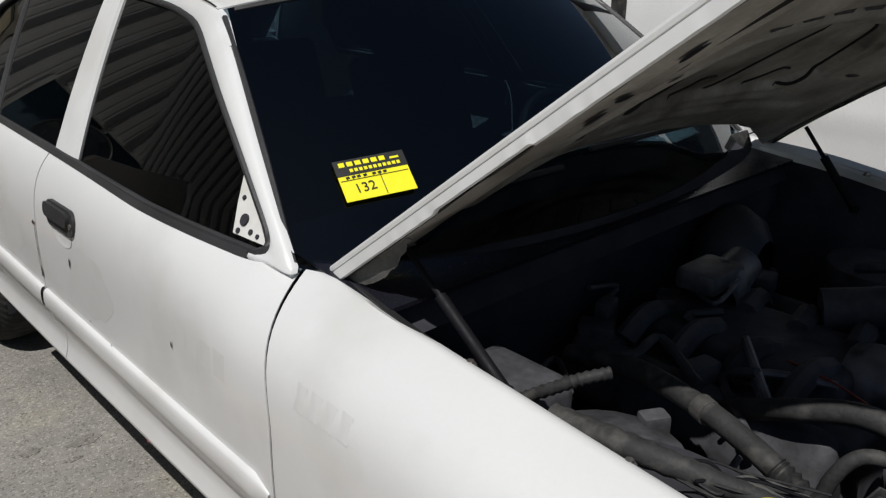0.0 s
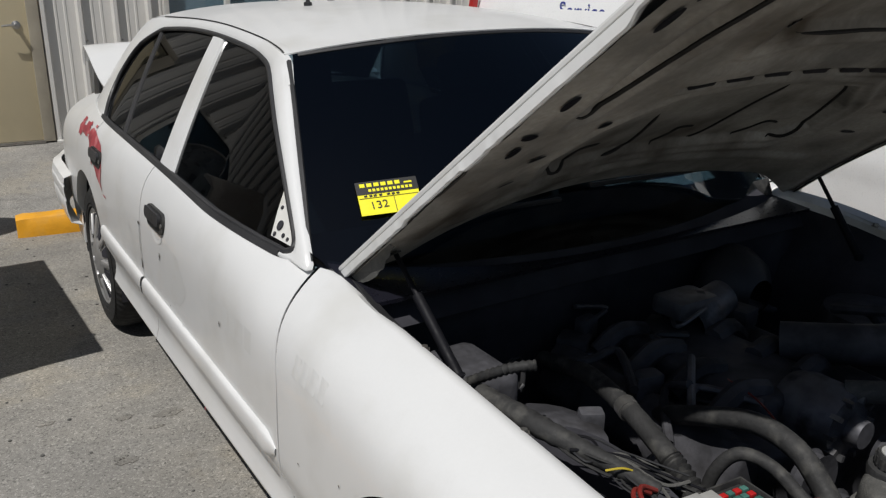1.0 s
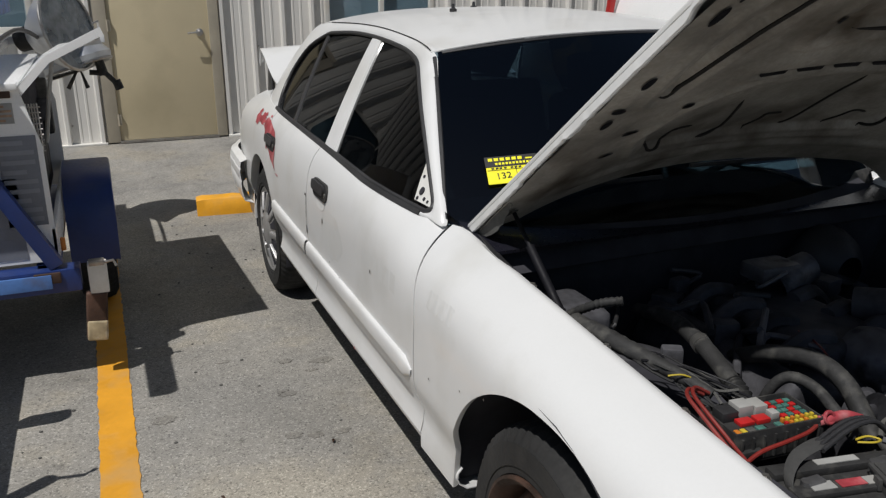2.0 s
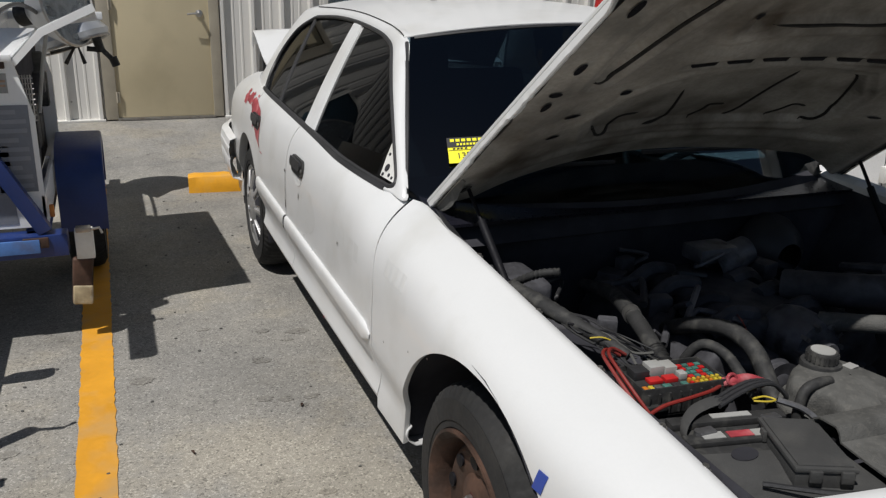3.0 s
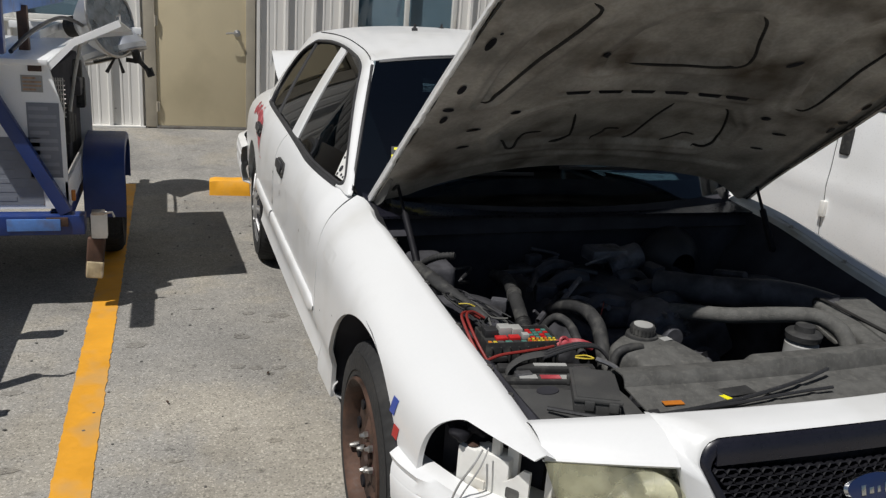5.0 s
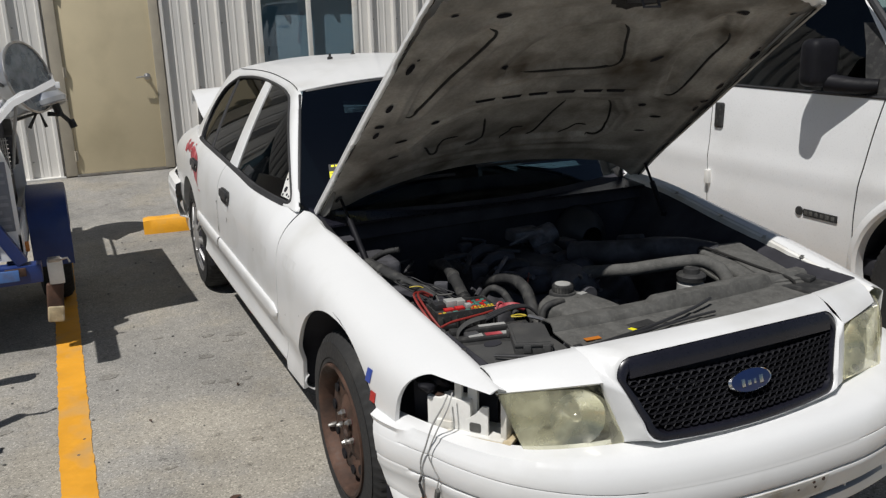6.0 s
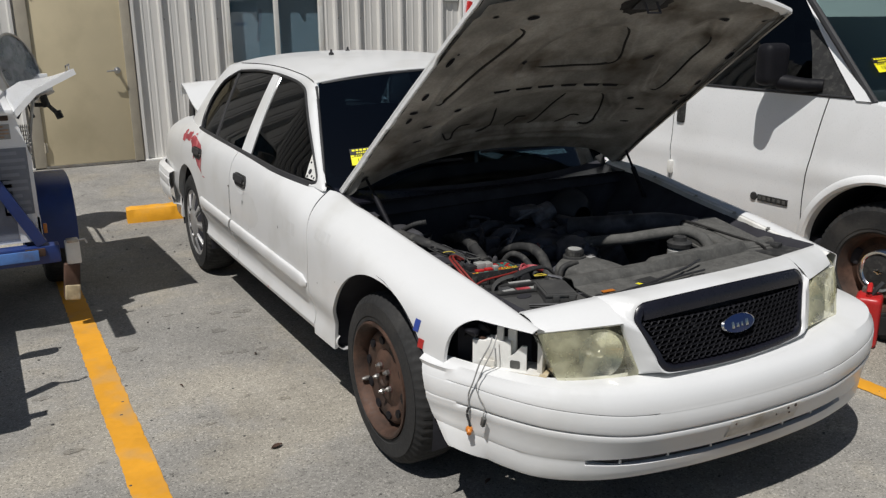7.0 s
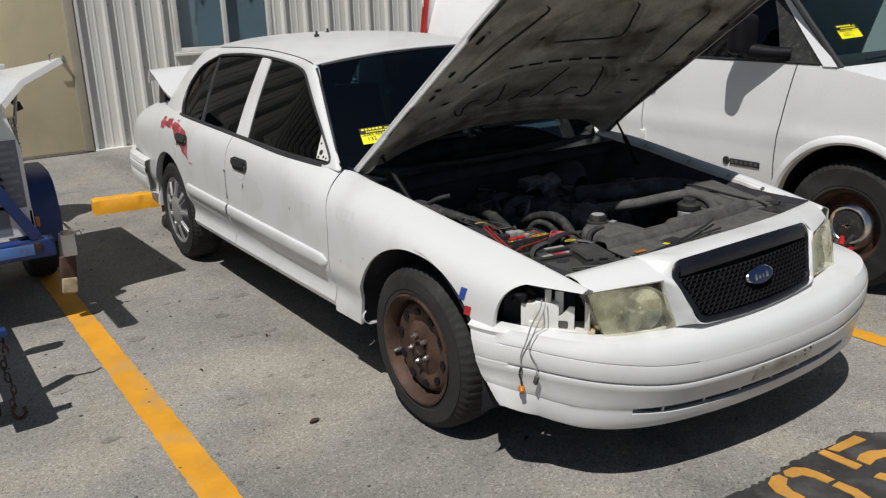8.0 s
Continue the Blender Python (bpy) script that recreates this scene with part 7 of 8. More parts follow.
@bay("corner_tray", BLACK_PLASTIC)
def _(bm):
    t = Matrix.Rotation(radians(18), 4, "Z")
    box(bm, (0.60, -0.70, 0.80), (0.16, 0.14, 0.03), t, 0.01)
    box(bm, (0.62, -0.66, 0.82), (0.05, 0.06, 0.02), t, 0.006)


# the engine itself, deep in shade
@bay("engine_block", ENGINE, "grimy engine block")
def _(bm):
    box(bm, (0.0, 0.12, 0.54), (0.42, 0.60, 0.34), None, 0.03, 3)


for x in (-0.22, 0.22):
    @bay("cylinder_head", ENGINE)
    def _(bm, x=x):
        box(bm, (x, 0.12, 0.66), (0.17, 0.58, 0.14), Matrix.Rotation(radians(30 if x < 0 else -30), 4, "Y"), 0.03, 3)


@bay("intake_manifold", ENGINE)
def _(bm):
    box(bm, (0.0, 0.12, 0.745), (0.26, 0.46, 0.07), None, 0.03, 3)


for k in range(8):
    @bay("intake_runner", ENGINE)
    def _(bm, k=k):
        s, y = (-1, 1)[k % 2], 0.12 * (k // 2)
        tube(bm, [(s * 0.06, -0.06 + y, 0.775), (s * 0.13, -0.05 + y, 0.785), (s * 0.19, -0.04 + y, 0.74)], 0.026, 8, 8)


@bay("throttle_body", GRIMY_ALLOY, "pale cast throttle body")
def _(bm):
    lathe(bm, [(0.06, -0.06), (0.062, 0.0), (0.05, 0.02), (0.045, 0.08), (0.0001, 0.08)], Matrix.Translation((0.11, 0.26, 0.81)) @ Matrix.Rotation(radians(70), 4, "Y"), 16)
    box(bm, (0.05, 0.27, 0.84), (0.14, 0.10, 0.05), None, 0.015)


ALTERNATOR = Matrix.Translation((0.02, -0.16, 0.735)) @ Matrix.Rotation(radians(90), 4, "X")


@bay("alternator", GRIMY_ALLOY, "finned alloy alternator")
def _(bm):
    t = ALTERNATOR
    lathe(bm, [(0.03, -0.10), (0.07, -0.09), (0.082, -0.05), (0.082, 0.02), (0.07, 0.05), (0.035, 0.06), (0.03, 0.09), (0.0001, 0.09)], t, 20)


for k in range(10):
    @bay("alternator_fin", ALLOY)
    def _(bm, a=2 * math.pi * k / 10):
        t = ALTERNATOR
        box(bm, t @ Vector((0.066 * math.cos(a), 0.066 * math.sin(a), 0.047)), (0.014, 0.010, 0.035), t.to_3x3().to_4x4() @ Matrix.Rotation(a, 4, "Z"))


for x, z, r in ((-0.13, 0.68, 0.06), (0.15, 0.64, 0.05), (-0.02, 0.52, 0.085), (0.17, 0.52, 0.06)):
    @bay("pulley", ENGINE)
    def _(bm, x=x, z=z, r=r):
        lathe(bm, [(r, -0.015), (r - 0.008, -0.01), (r - 0.008, 0.01), (r, 0.015), (r * 0.5, 0.012), (0.02, 0.02), (0.0001, 0.02)], Matrix.Translation((x, -0.24, z)) @ Matrix.Rotation(radians(90), 4, "X"), 24)


@bay("brake_booster", BLACK_TRIM)
def _(bm):
    lathe(bm, [(0.05, 0.10), (0.10, 0.06), (0.125, 0.0), (0.125, -0.03), (0.10, -0.06), (0.0001, -0.06)], Matrix.Translation((0.43, 0.42, 0.76)) @ Matrix.Rotation(radians(90), 4, "X"), 28)


@bay("washer_bottle", ENGINE)
def _(bm):
    box(bm, (-0.60, 0.28, 0.74), (0.13, 0.20, 0.20), None, 0.03, 3)


hose("ribbed_hose", BLACK_PLASTIC, [(-0.66, 0.20, 0.84), (-0.645, 0.15, 0.875), (-0.62, 0.11, 0.90), (-0.585, 0.08, 0.91)], 0.012, 26, 10, "ribbed black conduit", 0.2)
rng = random.Random(21)
for k in range(16):
    a = Vector((rng.uniform(-0.5, 0.5), rng.uniform(-0.1, 0.45), rng.uniform(0.70, 0.82)))
    pts = [a]
    for j in range(3):
        pts.append(pts[-1] + Vector((rng.uniform(-0.16, 0.16), rng.uniform(-0.14, 0.14), rng.uniform(-0.05, 0.05))))
    hose("engine_line", [ENGINE, BLACK_TRIM, ENGINE, GRIMY_ALLOY][k % 4], pts, rng.uniform(0.005, 0.014), 16, 8)
for k in range(9):
    @bay("sensor_block", [ENGINE, ENGINE, GRIMY_ALLOY][k % 3])
    def _(bm, k=k):
        q = Vector((rng.uniform(-0.42, 0.42), rng.uniform(-0.05, 0.42), rng.uniform(0.70, 0.80)))
        box(bm, q, (rng.uniform(0.03, 0.09), rng.uniform(0.03, 0.09), rng.uniform(0.03, 0.06)), Matrix.Rotation(rng.uniform(-0.6, 0.6), 4, "Z"), 0.008)


# ---- the white van parked alongside ----
van = thing("van", "white panel van with a steel wheel and dusty black mirror", "van", (2.9, 1.5, 0))
VAN_HUB, VAN_ARCH = -0.265, 0.455
van_belt = curve_of([(-1.15, 1.02), (-0.6, 1.18), (-0.1, 1.275), (0.3, 1.285), (4.1, 1.30)])


def van_x(y, z):
    """The van's near side: bulged below the belt, leaning in above it."""
    x = 1.95 + 0.05 * max(0.0, (0.75 - z) / 0.4) ** 2 + 0.018 * max(0.0, (z - 0.95) / 0.35) ** 2
    x -= 0.010 * math.exp(-((z - 0.86) / 0.06) ** 2)
    if z > 1.29:
        x += 0.20 * (z - 1.29)
    return x + 0.30 * max(0.0, (-0.45 - y) / 0.7) ** 2


def van_panel(name, y0, y1, z_low, z_high, label="", mat=None, gap=None, rear_gap=None):
    bm = bmesh.new()
    ys = list(np.linspace(y0, y1, max(6, int((y1 - y0) / 0.08))))
    ys += [VAN_HUB + VAN_ARCH * math.cos(a) for a in np.linspace(0.02, math.pi - 0.02, 30) if y0 < VAN_HUB + VAN_ARCH * math.cos(a) < y1]
    rows = []
    for y in sorted(ys):
        lo = z_low(y)
        if abs(y - VAN_HUB) < VAN_ARCH:
            lo = max(lo, 0.405 + math.sqrt(VAN_ARCH ** 2 - (y - VAN_HUB) ** 2))
        hi = z_high(y)
        row = []
        for k in range(19):
            z = lo + (hi - lo) * k / 18
            yy = y + (gap(z) * max(0.0, 1 - (y - y0) / 0.2) if gap else 0.0) + (rear_gap(z) * max(0.0, 1 - (y1 - y) / 0.2) if rear_gap else 0.0)
            row.append(Vector((van_x(yy, z), yy, z)))
        rows.append([row[0] + Vector((0.05, 0, 0.0))] + row + [row[-1] + Vector((0.015, 0, 0.0))])
    sheet(bm, rows)
    return part(name, bm, mat or VAN_WHITE, van, label, smooth=50, solid=0.003)


lean = lambda z: -0.085 * max(0.0, (z - 0.72) / 0.55) ** 1.3
van_panel("front_fender", -1.05, 0.205, lambda y: 0.40, van_belt, rear_gap=lean)
van_door = van_panel("front_door", 0.213, 1.256, lambda y: 0.40, van_belt, gap=lean)
van_panel("side_panel", 1.263, 2.30, lambda y: 0.42, lambda y: 1.296)
van_panel("side_panel", 2.307, 4.02, lambda y: 0.42, lambda y: 1.296)
upper = van_panel("upper_side", 1.263, 4.02, lambda y: 1.300, lambda y: 2.02, "plain white upper side with blue lettering")
# wheel arch lip
bm = bmesh.new()
rows = []
for a in np.linspace(-0.35, math.pi + 0.35, 44):
    r0 = VAN_ARCH
    ring = []
    for dr, dx in ((-0.004, 0.05), (-0.002, -0.002), (0.012, -0.014), (0.035, -0.012), (0.05, 0.0)):
        y, z = VAN_HUB + (r0 + dr) * math.cos(a), 0.405 + (r0 + dr) * math.sin(a)
        ring.append(Vector((van_x(y, z) + dx, y, z)))
    rows.append(ring)
sheet(bm, rows)
part("arch_lip", bm, VAN_WHITE, van, solid=0.003)
bm = bmesh.new()
sheet(bm, [[Vector((x, VAN_HUB + (VAN_ARCH + 0.01) * math.cos(a), 0.405 + (VAN_ARCH + 0.01) * math.sin(a))) for x in (1.98, 2.3, 2.5)] for a in np.linspace(-0.4, math.pi + 0.4, 26)])
part("wheel_well", bm, DARK, van)
bm = bmesh.new()
sheet(bm, [[Vector((2.5, y, z)) for y in (-0.85, 0.35)] for z in (0.1, 0.95)])
part("well_back", bm, DARK, van)
# pillars, windows
def van_side(y, z, off=0.0):
    return Vector((van_x(y, z) + off, y, z))


bm = bmesh.new()
sheet(bm, [[van_side(y0 + k * w, z, -0.004) for k in (0, 0.5, 1)] for z, y0, w in ((1.28, -0.13, 0.085), (1.45, 0.045, 0.08), (1.62, 0.22, 0.075), (1.80, 0.405, 0.07), (1.95, 0.56, 0.07))])
part("a_pillar", bm, VAN_WHITE, van, solid=0.01)
bm = bmesh.new()
sheet(bm, [[van_side(y0 + 0.085, z, 0.006), van_side(y0 + 0.085 + w, z, 0.006)] for z, y0, w in ((1.285, -0.13, 0.27), (1.40, -0.01, 0.20), (1.52, 0.115, 0.12), (1.64, 0.24, 0.06))])
part("mirror_sail", bm, BLACK_PLASTIC, van, "black triangle panel behind the mirror", solid=0.01)
bm = bmesh.new()
rows = []
for z in np.linspace(1.29, 1.88, 8):
    y0 = -0.05 + 1.03 * (z - 1.29)
    rows.append([van_side(y0 + (1.20 - y0) * k / 8, z, 0.012) for k in range(9)])
sheet(bm, rows)
g = part("door_window", bm, VAN_GLASS, van, "dark door glass", solid=0.004)
g.visible_shadow = False
bm = bmesh.new()
tube(bm, [van_side(-0.02, 1.292, 0.0), van_side(0.6, 1.294, 0.0), van_side(1.22, 1.296, 0.0)], 0.009, 6)
part("belt_seal", bm, BLACK_TRIM, van)
bm = bmesh.new()
sheet(bm, [[van_side(y, z, -0.002) for y in (1.20, 1.262)] for z in (1.29, 1.6, 2.02)])
part("b_pillar", bm, VAN_WHITE, van, solid=0.01)
bm = bmesh.new()
sheet(bm, [[van_side(y, z, 0.0) for z in (1.89, 1.96, 2.02)] for y in np.linspace(0.46, 1.26, 8)])
part("roof_rail", bm, VAN_WHITE, van, solid=0.01)
bm = bmesh.new()
rows = []
for u in np.linspace(0, 1, 13):
    x = 1.99 + 1.86 * u
    c = 1 - (2 * u - 1) ** 2
    rows.append([Vector((x + (0.10 * (1 - 2 * u)) * v, -0.13 - 0.20 * c + (0.66 + 0.04 * c) * v, 1.27 + 0.68 * v)) for v in np.linspace(0, 1, 9)])
sheet(bm, rows)
g = part("windscreen", bm, VAN_SCREEN, van, "large raked van windscreen", smooth=60, solid=0.005)
g.visible_shadow = False
bm = bmesh.new()
tube(bm, [Vector((1.985 + 0.10 * v, -0.135 + 0.66 * v, 1.275 + 0.68 * v)) for v in np.linspace(0, 1, 8)], 0.020, 8)
part("screen_seal", bm, BLACK_TRIM, g)
bm = bmesh.new()
rows = []
for u in np.linspace(0, 1, 15):
    x = 1.97 + 1.90 * u
    c = 1 - (2 * u - 1) ** 2
    rows.append([Vector((x, -0.12 - 0.20 * c - 0.85 * v, 1.275 + 0.03 * c - 0.10 * v - 0.16 * v * v)) for v in np.linspace(0, 1, 8)])
sheet(bm, rows)
part("van_hood", bm, VAN_WHITE, van, smooth=60, solid=0.004)
bm = bmesh.new()
rows = []
for u in np.linspace(0, 1, 13):
    c = 1 - (2 * u - 1) ** 2
    rows.append([Vector((2.0 + 1.84 * u, -0.10 - 0.20 * c + d, z)) for d, z in ((-0.06, 1.268), (0.0, 1.285), (0.12, 1.30))])
sheet(bm, rows)
part("cowl", bm, BLACK_PLASTIC, van, solid=0.006)
bm = bmesh.new()
tube(bm, [(2.20, -0.16, 1.31), (2.45, -0.20, 1.33), (2.85, -0.22, 1.35)], 0.008, 6, 12)
part("wiper", bm, BLACK_TRIM, van)
bm = bmesh.new()
lathe(bm, [(0.014, 0.0), (0.012, 0.018), (0.006, 0.022), (0.004, 0.05), (0.0001, 0.05)], Matrix.Translation((2.09, -0.42, 1.225)), 10)
part("washer_jet", bm, BLACK_TRIM, van)
# roof, rear, far side, front end: closed shell
bm = bmesh.new()
sheet(bm, [[Vector((2.096 + 1.70 * u, y, 2.02 + 0.10 * (1 - (2 * u - 1) ** 2))) for u in np.linspace(0, 1, 11)] for y in np.linspace(0.56, 4.02, 10)])
part("van_roof", bm, VAN_WHITE, van, smooth=60, solid=0.006)
bm = bmesh.new()
sheet(bm, [[Vector((x, 4.03, z)) for x in (1.96, 2.9, 3.92)] for z in (0.42, 1.3, 2.05)])
part("rear_door", bm, VAN_WHITE, van, solid=0.01)
bm = bmesh.new()
sheet(bm, [[Vector((3.94, y, z)) for z in (0.42, 1.3, 2.02)] for y in (-1.05, 1.5, 4.03)])
part("far_side", bm, VAN_WHITE, van, solid=0.01)
bm = bmesh.new()
box(bm, (2.95, -1.15, 0.72), (1.80, 0.16, 0.60), None, 0.05, 3)
part("van_front", bm, VAN_WHITE, van)
bm = bmesh.new()
box(bm, (2.95, 1.5, 0.42), (1.80, 4.9, 0.10), None, 0.02)
part("underbody", bm, DARK, van)
bm = bmesh.new()
sheet(bm, [[Vector((2.01, y, z)) for z in (0.42, 0.9, 1.27)] for y in (0.24, 1.3, 3.98)])
part("inner_lining", bm, DARK, van, solid=0.01)
bm = bmesh.new()
sheet(bm, [[Vector((x, 1.75, z)) for x in (2.02, 2.9, 3.9)] for z in (0.42, 1.2, 2.0)])
part("bulkhead", bm, DARK, van, solid=0.01)
bm = bmesh.new()
sheet(bm, [[Vector((x, y, z)) for x in (2.03, 2.9, 3.88)] for y, z in ((-0.10, 1.255), (0.15, 1.28), (0.42, 1.26), (0.48, 1.10), (0.48, 0.5))])
part("dashboard", bm, SEAT_CLOTH, van, solid=0.01)
for x in (2.40, 3.45):
    bm = bmesh.new()
    box(bm, (x, 1.05, 0.86), (0.50, 0.50, 0.16), None, 0.05, 3)
    box(bm, (x, 1.32, 1.20), (0.48, 0.15, 0.66), Matrix.Rotation(radians(-12), 4, "X"), 0.05, 3)
    box(bm, (x, 1.40, 1.60), (0.28, 0.10, 0.18), Matrix.Rotation(radians(-12), 4, "X"), 0.04, 3)
    part("van_seat", bm, SEAT_CLOTH, van)
# mirror
bm = bmesh.new()
box(bm, (1.842, 0.42, 1.455), (0.17, 0.12, 0.235), Matrix.Rotation(radians(-8), 4, "Z"), 0.052, 5)
mirror = part("side_mirror", bm, MESH_BLACK, van, "dusty black door mirror")
bm = bmesh.new()
tube(bm, [(1.985, 0.18, 1.345), (1.93, 0.28, 1.345), (1.87, 0.39, 1.36)], lambda t: 0.034 + 0.012 * t, 12, 12)
part("mirror_arm", bm, MESH_BLACK, mirror)
# door furniture
bm = bmesh.new()
box(bm, (van_x(1.18, 1.12) - 0.006, 1.19, 1.115), (0.022, 0.07, 0.15), None, 0.014, 3)
part("door_handle", bm, BLACK_PLASTIC, van_door, "black pull handle")
bm = bmesh.new()
box(bm, (van_x(1.95, 1.2) - 0.006, 1.95, 1.21), (0.022, 0.09, 0.13), None, 0.014, 3)
part("door_handle", bm, BLACK_PLASTIC, van, "black pull handle")
bm = bmesh.new()
box(bm, (van_x(1.24, .74) - 0.012, 1.245, 0.735), (0.03, 0.035, 0.085), None, 0.006)
part("hinge", bm, RAW_WHITE, van_door)
bm = bmesh.new()
tube(bm, [van_side(1.262, 1.296, -0.004), van_side(4.0, 1.30, -0.004)], 0.004, 5)
part("body_crease", bm, VAN_WHITE, van)
bm = bmesh.new()
sheet(bm, [[van_side(y, z, -0.004) for z in (0.636, 0.655, 0.674)] for y in np.linspace(0.30, 0.515, 10)])
badge_strip = part("badge", bm, BLACK_PLASTIC, van_door, "dark model badge strip", solid=0.006)
bm = bmesh.new()
lathe(bm, [(0.026, 0.0), (0.024, 0.006), (0.0001, 0.007)], Matrix.Translation(van_side(0.545, 0.657, -0.001)) @ Matrix.Rotation(radians(-90), 4, "Y"), 16)
part("badge_disc", bm, BLACK_PLASTIC, badge_strip)
for y in (0.325, 0.36, 0.395, 0.43, 0.465, 0.497):
    bm = bmesh.new()
    box(bm, van_side(y, 0.655, -0.0075), (0.002, 0.020, 0.022), None, 0.0005)
    part("badge_bar", bm, GREY_PLASTIC, badge_strip)
# lettering: one readable line, the line above it only as bars
turn_side = Matrix(((0, 0, -1, 0), (-1, 0, 0, 0), (0, 1, 0, 0), (0, 0, 0, 1)))
letters("Service - S", 0.150, Matrix.Translation((van_x(3.0, 1.45) - 0.007, 3.14, 1.375)) @ turn_side @ Matrix.Rotation(radians(0), 4, "X"), BLUE_INK, upper, narrow=0.98)
for y, w in ((2.98, 0.09), (2.87, 0.07), (2.78, 0.08), (2.68, 0.07), (2.56, 0.09), (2.44, 0.07), (2.33, 0.06)):
    bm = bmesh.new()
    box(bm, (van_x(y, 1.62) - 0.004, y - w / 2, 1.61), (0.004, w * 0.8, 0.10))
    part("lettering_bar", bm, BLUE_INK, upper)
bm = bmesh.new()
box(bm, (1.985, 4.025, 1.62), (0.05, 0.05, 0.50), Matrix.Rotation(radians(8), 4, "Y"), 0.012)
part("tail_light", bm, RED, van, "tall red tail light")


def van_wheel():
    m = Matrix.Translation((2.085, VAN_HUB, 0.375)) @ Matrix.Rotation(radians(-90), 4, "Y")
    bm = bmesh.new()
    lathe(bm, [(0.05, 0.02), (0.06, 0.0), (0.06, -0.08), (0.0001, -0.08)], m, 12)
    hub = part("wheel", bm, ENGINE, van, "van wheel with rusty steel rim and bright centre")
    bm = bmesh.new()
    tyre_mesh(bm, m, 0.378, 0.235, 0.215)
    part("tyre", bm, TYRE, hub)
    bm = bmesh.new()
    lathe(bm, [(0.216, -0.06), (0.205, -0.02), (0.207, 0.06), (0.224, 0.092), (0.228, 0.102), (0.218, 0.106), (0.204, 0.088), (0.196, 0.045), (0.186, 0.02), (0.150, 0.03), (0.118, 0.05), (0.112, 0.052)], m, 44)
    part("rim", bm, RUST, hub, "rusty grey steel rim")
    bm = bmesh.new()
    lathe(bm, [(0.150, 0.036), (0.128, 0.058), (0.112, 0.070), (0.100, 0.066), (0.094, 0.058)], m, 40)
    part("centre_ring", bm, CHROME, hub)
    bm = bmesh.new()
    lathe(bm, [(0.095, 0.058), (0.07, 0.064), (0.0001, 0.066)], m, 32)
    part("centre_cap", bm, BLACK_PLASTIC, hub)
    for dx, w, h in ((0, 0.055, 0.014), (0.0, 0.02, 0.03)):
        bm = bmesh.new()
        t = m @ Matrix.Translation((dx, 0, 0.068))
        box(bm, t.translation, (h, w, 0.004), t.to_3x3().to_4x4(), 0.002)
        part("cap_mark", bm, CHROME, hub)


van_wheel()

# auction tags inside the windscreens
def tag(name, m, group="windscreen tags"):
    t = thing(name, "yellow paper tag with black header stuck on windscreen glass", "paper tag", m.translation, group)
    bm = bmesh.new()
    slab(bm, [(-0.078, -0.050), (0.078, -0.050), (0.078, 0.050), (-0.078, 0.050)], m, 0.001)
    part("sheet", bm, TAG_YELLOW, t)
    bm = bmesh.new()
    slab(bm, [(-0.079, 0.012), (0.079, 0.012), (0.079, 0.051), (-0.079, 0.051)], m @ Matrix.Translation((0, 0, 0.0012)), 0.001)
    part("header", bm, INK, t)
    for x, y, w, h in [(-0.062 + 0.018 * k, 0.039, 0.013, 0.011) for k in range(6)] + [(0.055, 0.036, 0.020, 0.005)] + [(-0.045 + 0.0105 * k, 0.0225, 0.007, 0.008) for k in range(11)]:
        bm = bmesh.new()
        box(bm, m @ Vector((x, y, 0.002)), (w, h, 0.0008), m.to_3x3().to_4x4())
        part("print_bar", bm, TAG_YELLOW, t)
    for x, y, w, h in ((0.0, 0.0, 0.15, 0.0012), (0.012, -0.02, 0.0015, 0.055)):
        bm = bmesh.new()
        box(bm, m @ Vector((x, y, 0.0012)), (w, h, 0.0008), m.to_3x3().to_4x4())
        part("rule", bm, INK, t)
    for x in (-0.058, -0.045, -0.034, -0.02, 0.0, 0.012, 0.024):
        bm = bmesh.new()
        box(bm, m @ Vector((x, 0.0065, 0.0012)), (0.008, 0.0055, 0.0006), m.to_3x3().to_4x4() @ Matrix.Rotation(0.2, 4, "Z"))
        part("scribble", bm, INK, t)
    letters("132", 0.032, m @ Matrix.Translation((-0.052, -0.034, 0.0014)) @ Matrix.Rotation(0.06, 4, "Z"), INK, t, "number", 0.0003)
    return t


def tag_frame(tl, tr, bl, lift=0.0):
    x = (Vector(tr) - Vector(tl)).normalized()
    z = x.cross(Vector(bl) - Vector(tl)).normalized()
    if z.y > 0:
        z = -z
    y = z.cross(x)
    c = (Vector(tr) + Vector(bl)) / 2
    return Matrix.Translation(c + z * lift) @ Matrix((x, y, z)).transposed().to_4x4()


tag("windscreen_tag", tag_frame((-0.619, 0.797, 1.110), (-0.464, 0.748, 1.122), (-0.632, 0.718, 1.045), 0.012))
tag("windscreen_tag", tag_frame((2.133, 0.030, 1.480), (2.290, -0.010, 1.490), (2.125, -0.032, 1.417), 0.016))
# a pale strip added just inside the windscreen, as a bright band in the glass
paper = thing("paper_sheet", "pale strip added behind the windscreen glass as a bright band", "paper", (0.38, 0.62, 1.03))
bm = bmesh.new()
strip_top = [Vector((0.20, 0.612, 1.062)), Vector((0.37, 0.628, 1.056)), Vector((0.56, 0.664, 1.046))]
strip_low = [Vector((0.245, 0.588, 1.040)), Vector((0.37, 0.600, 1.032)), Vector((0.575, 0.640, 1.026))]
sheet(bm, [[p.lerp(q, k) for k in (0, 0.5, 1)] for p, q in zip(strip_top, strip_low)])
part("sheet", bm, PALE_STRIP, paper, solid=0.001)

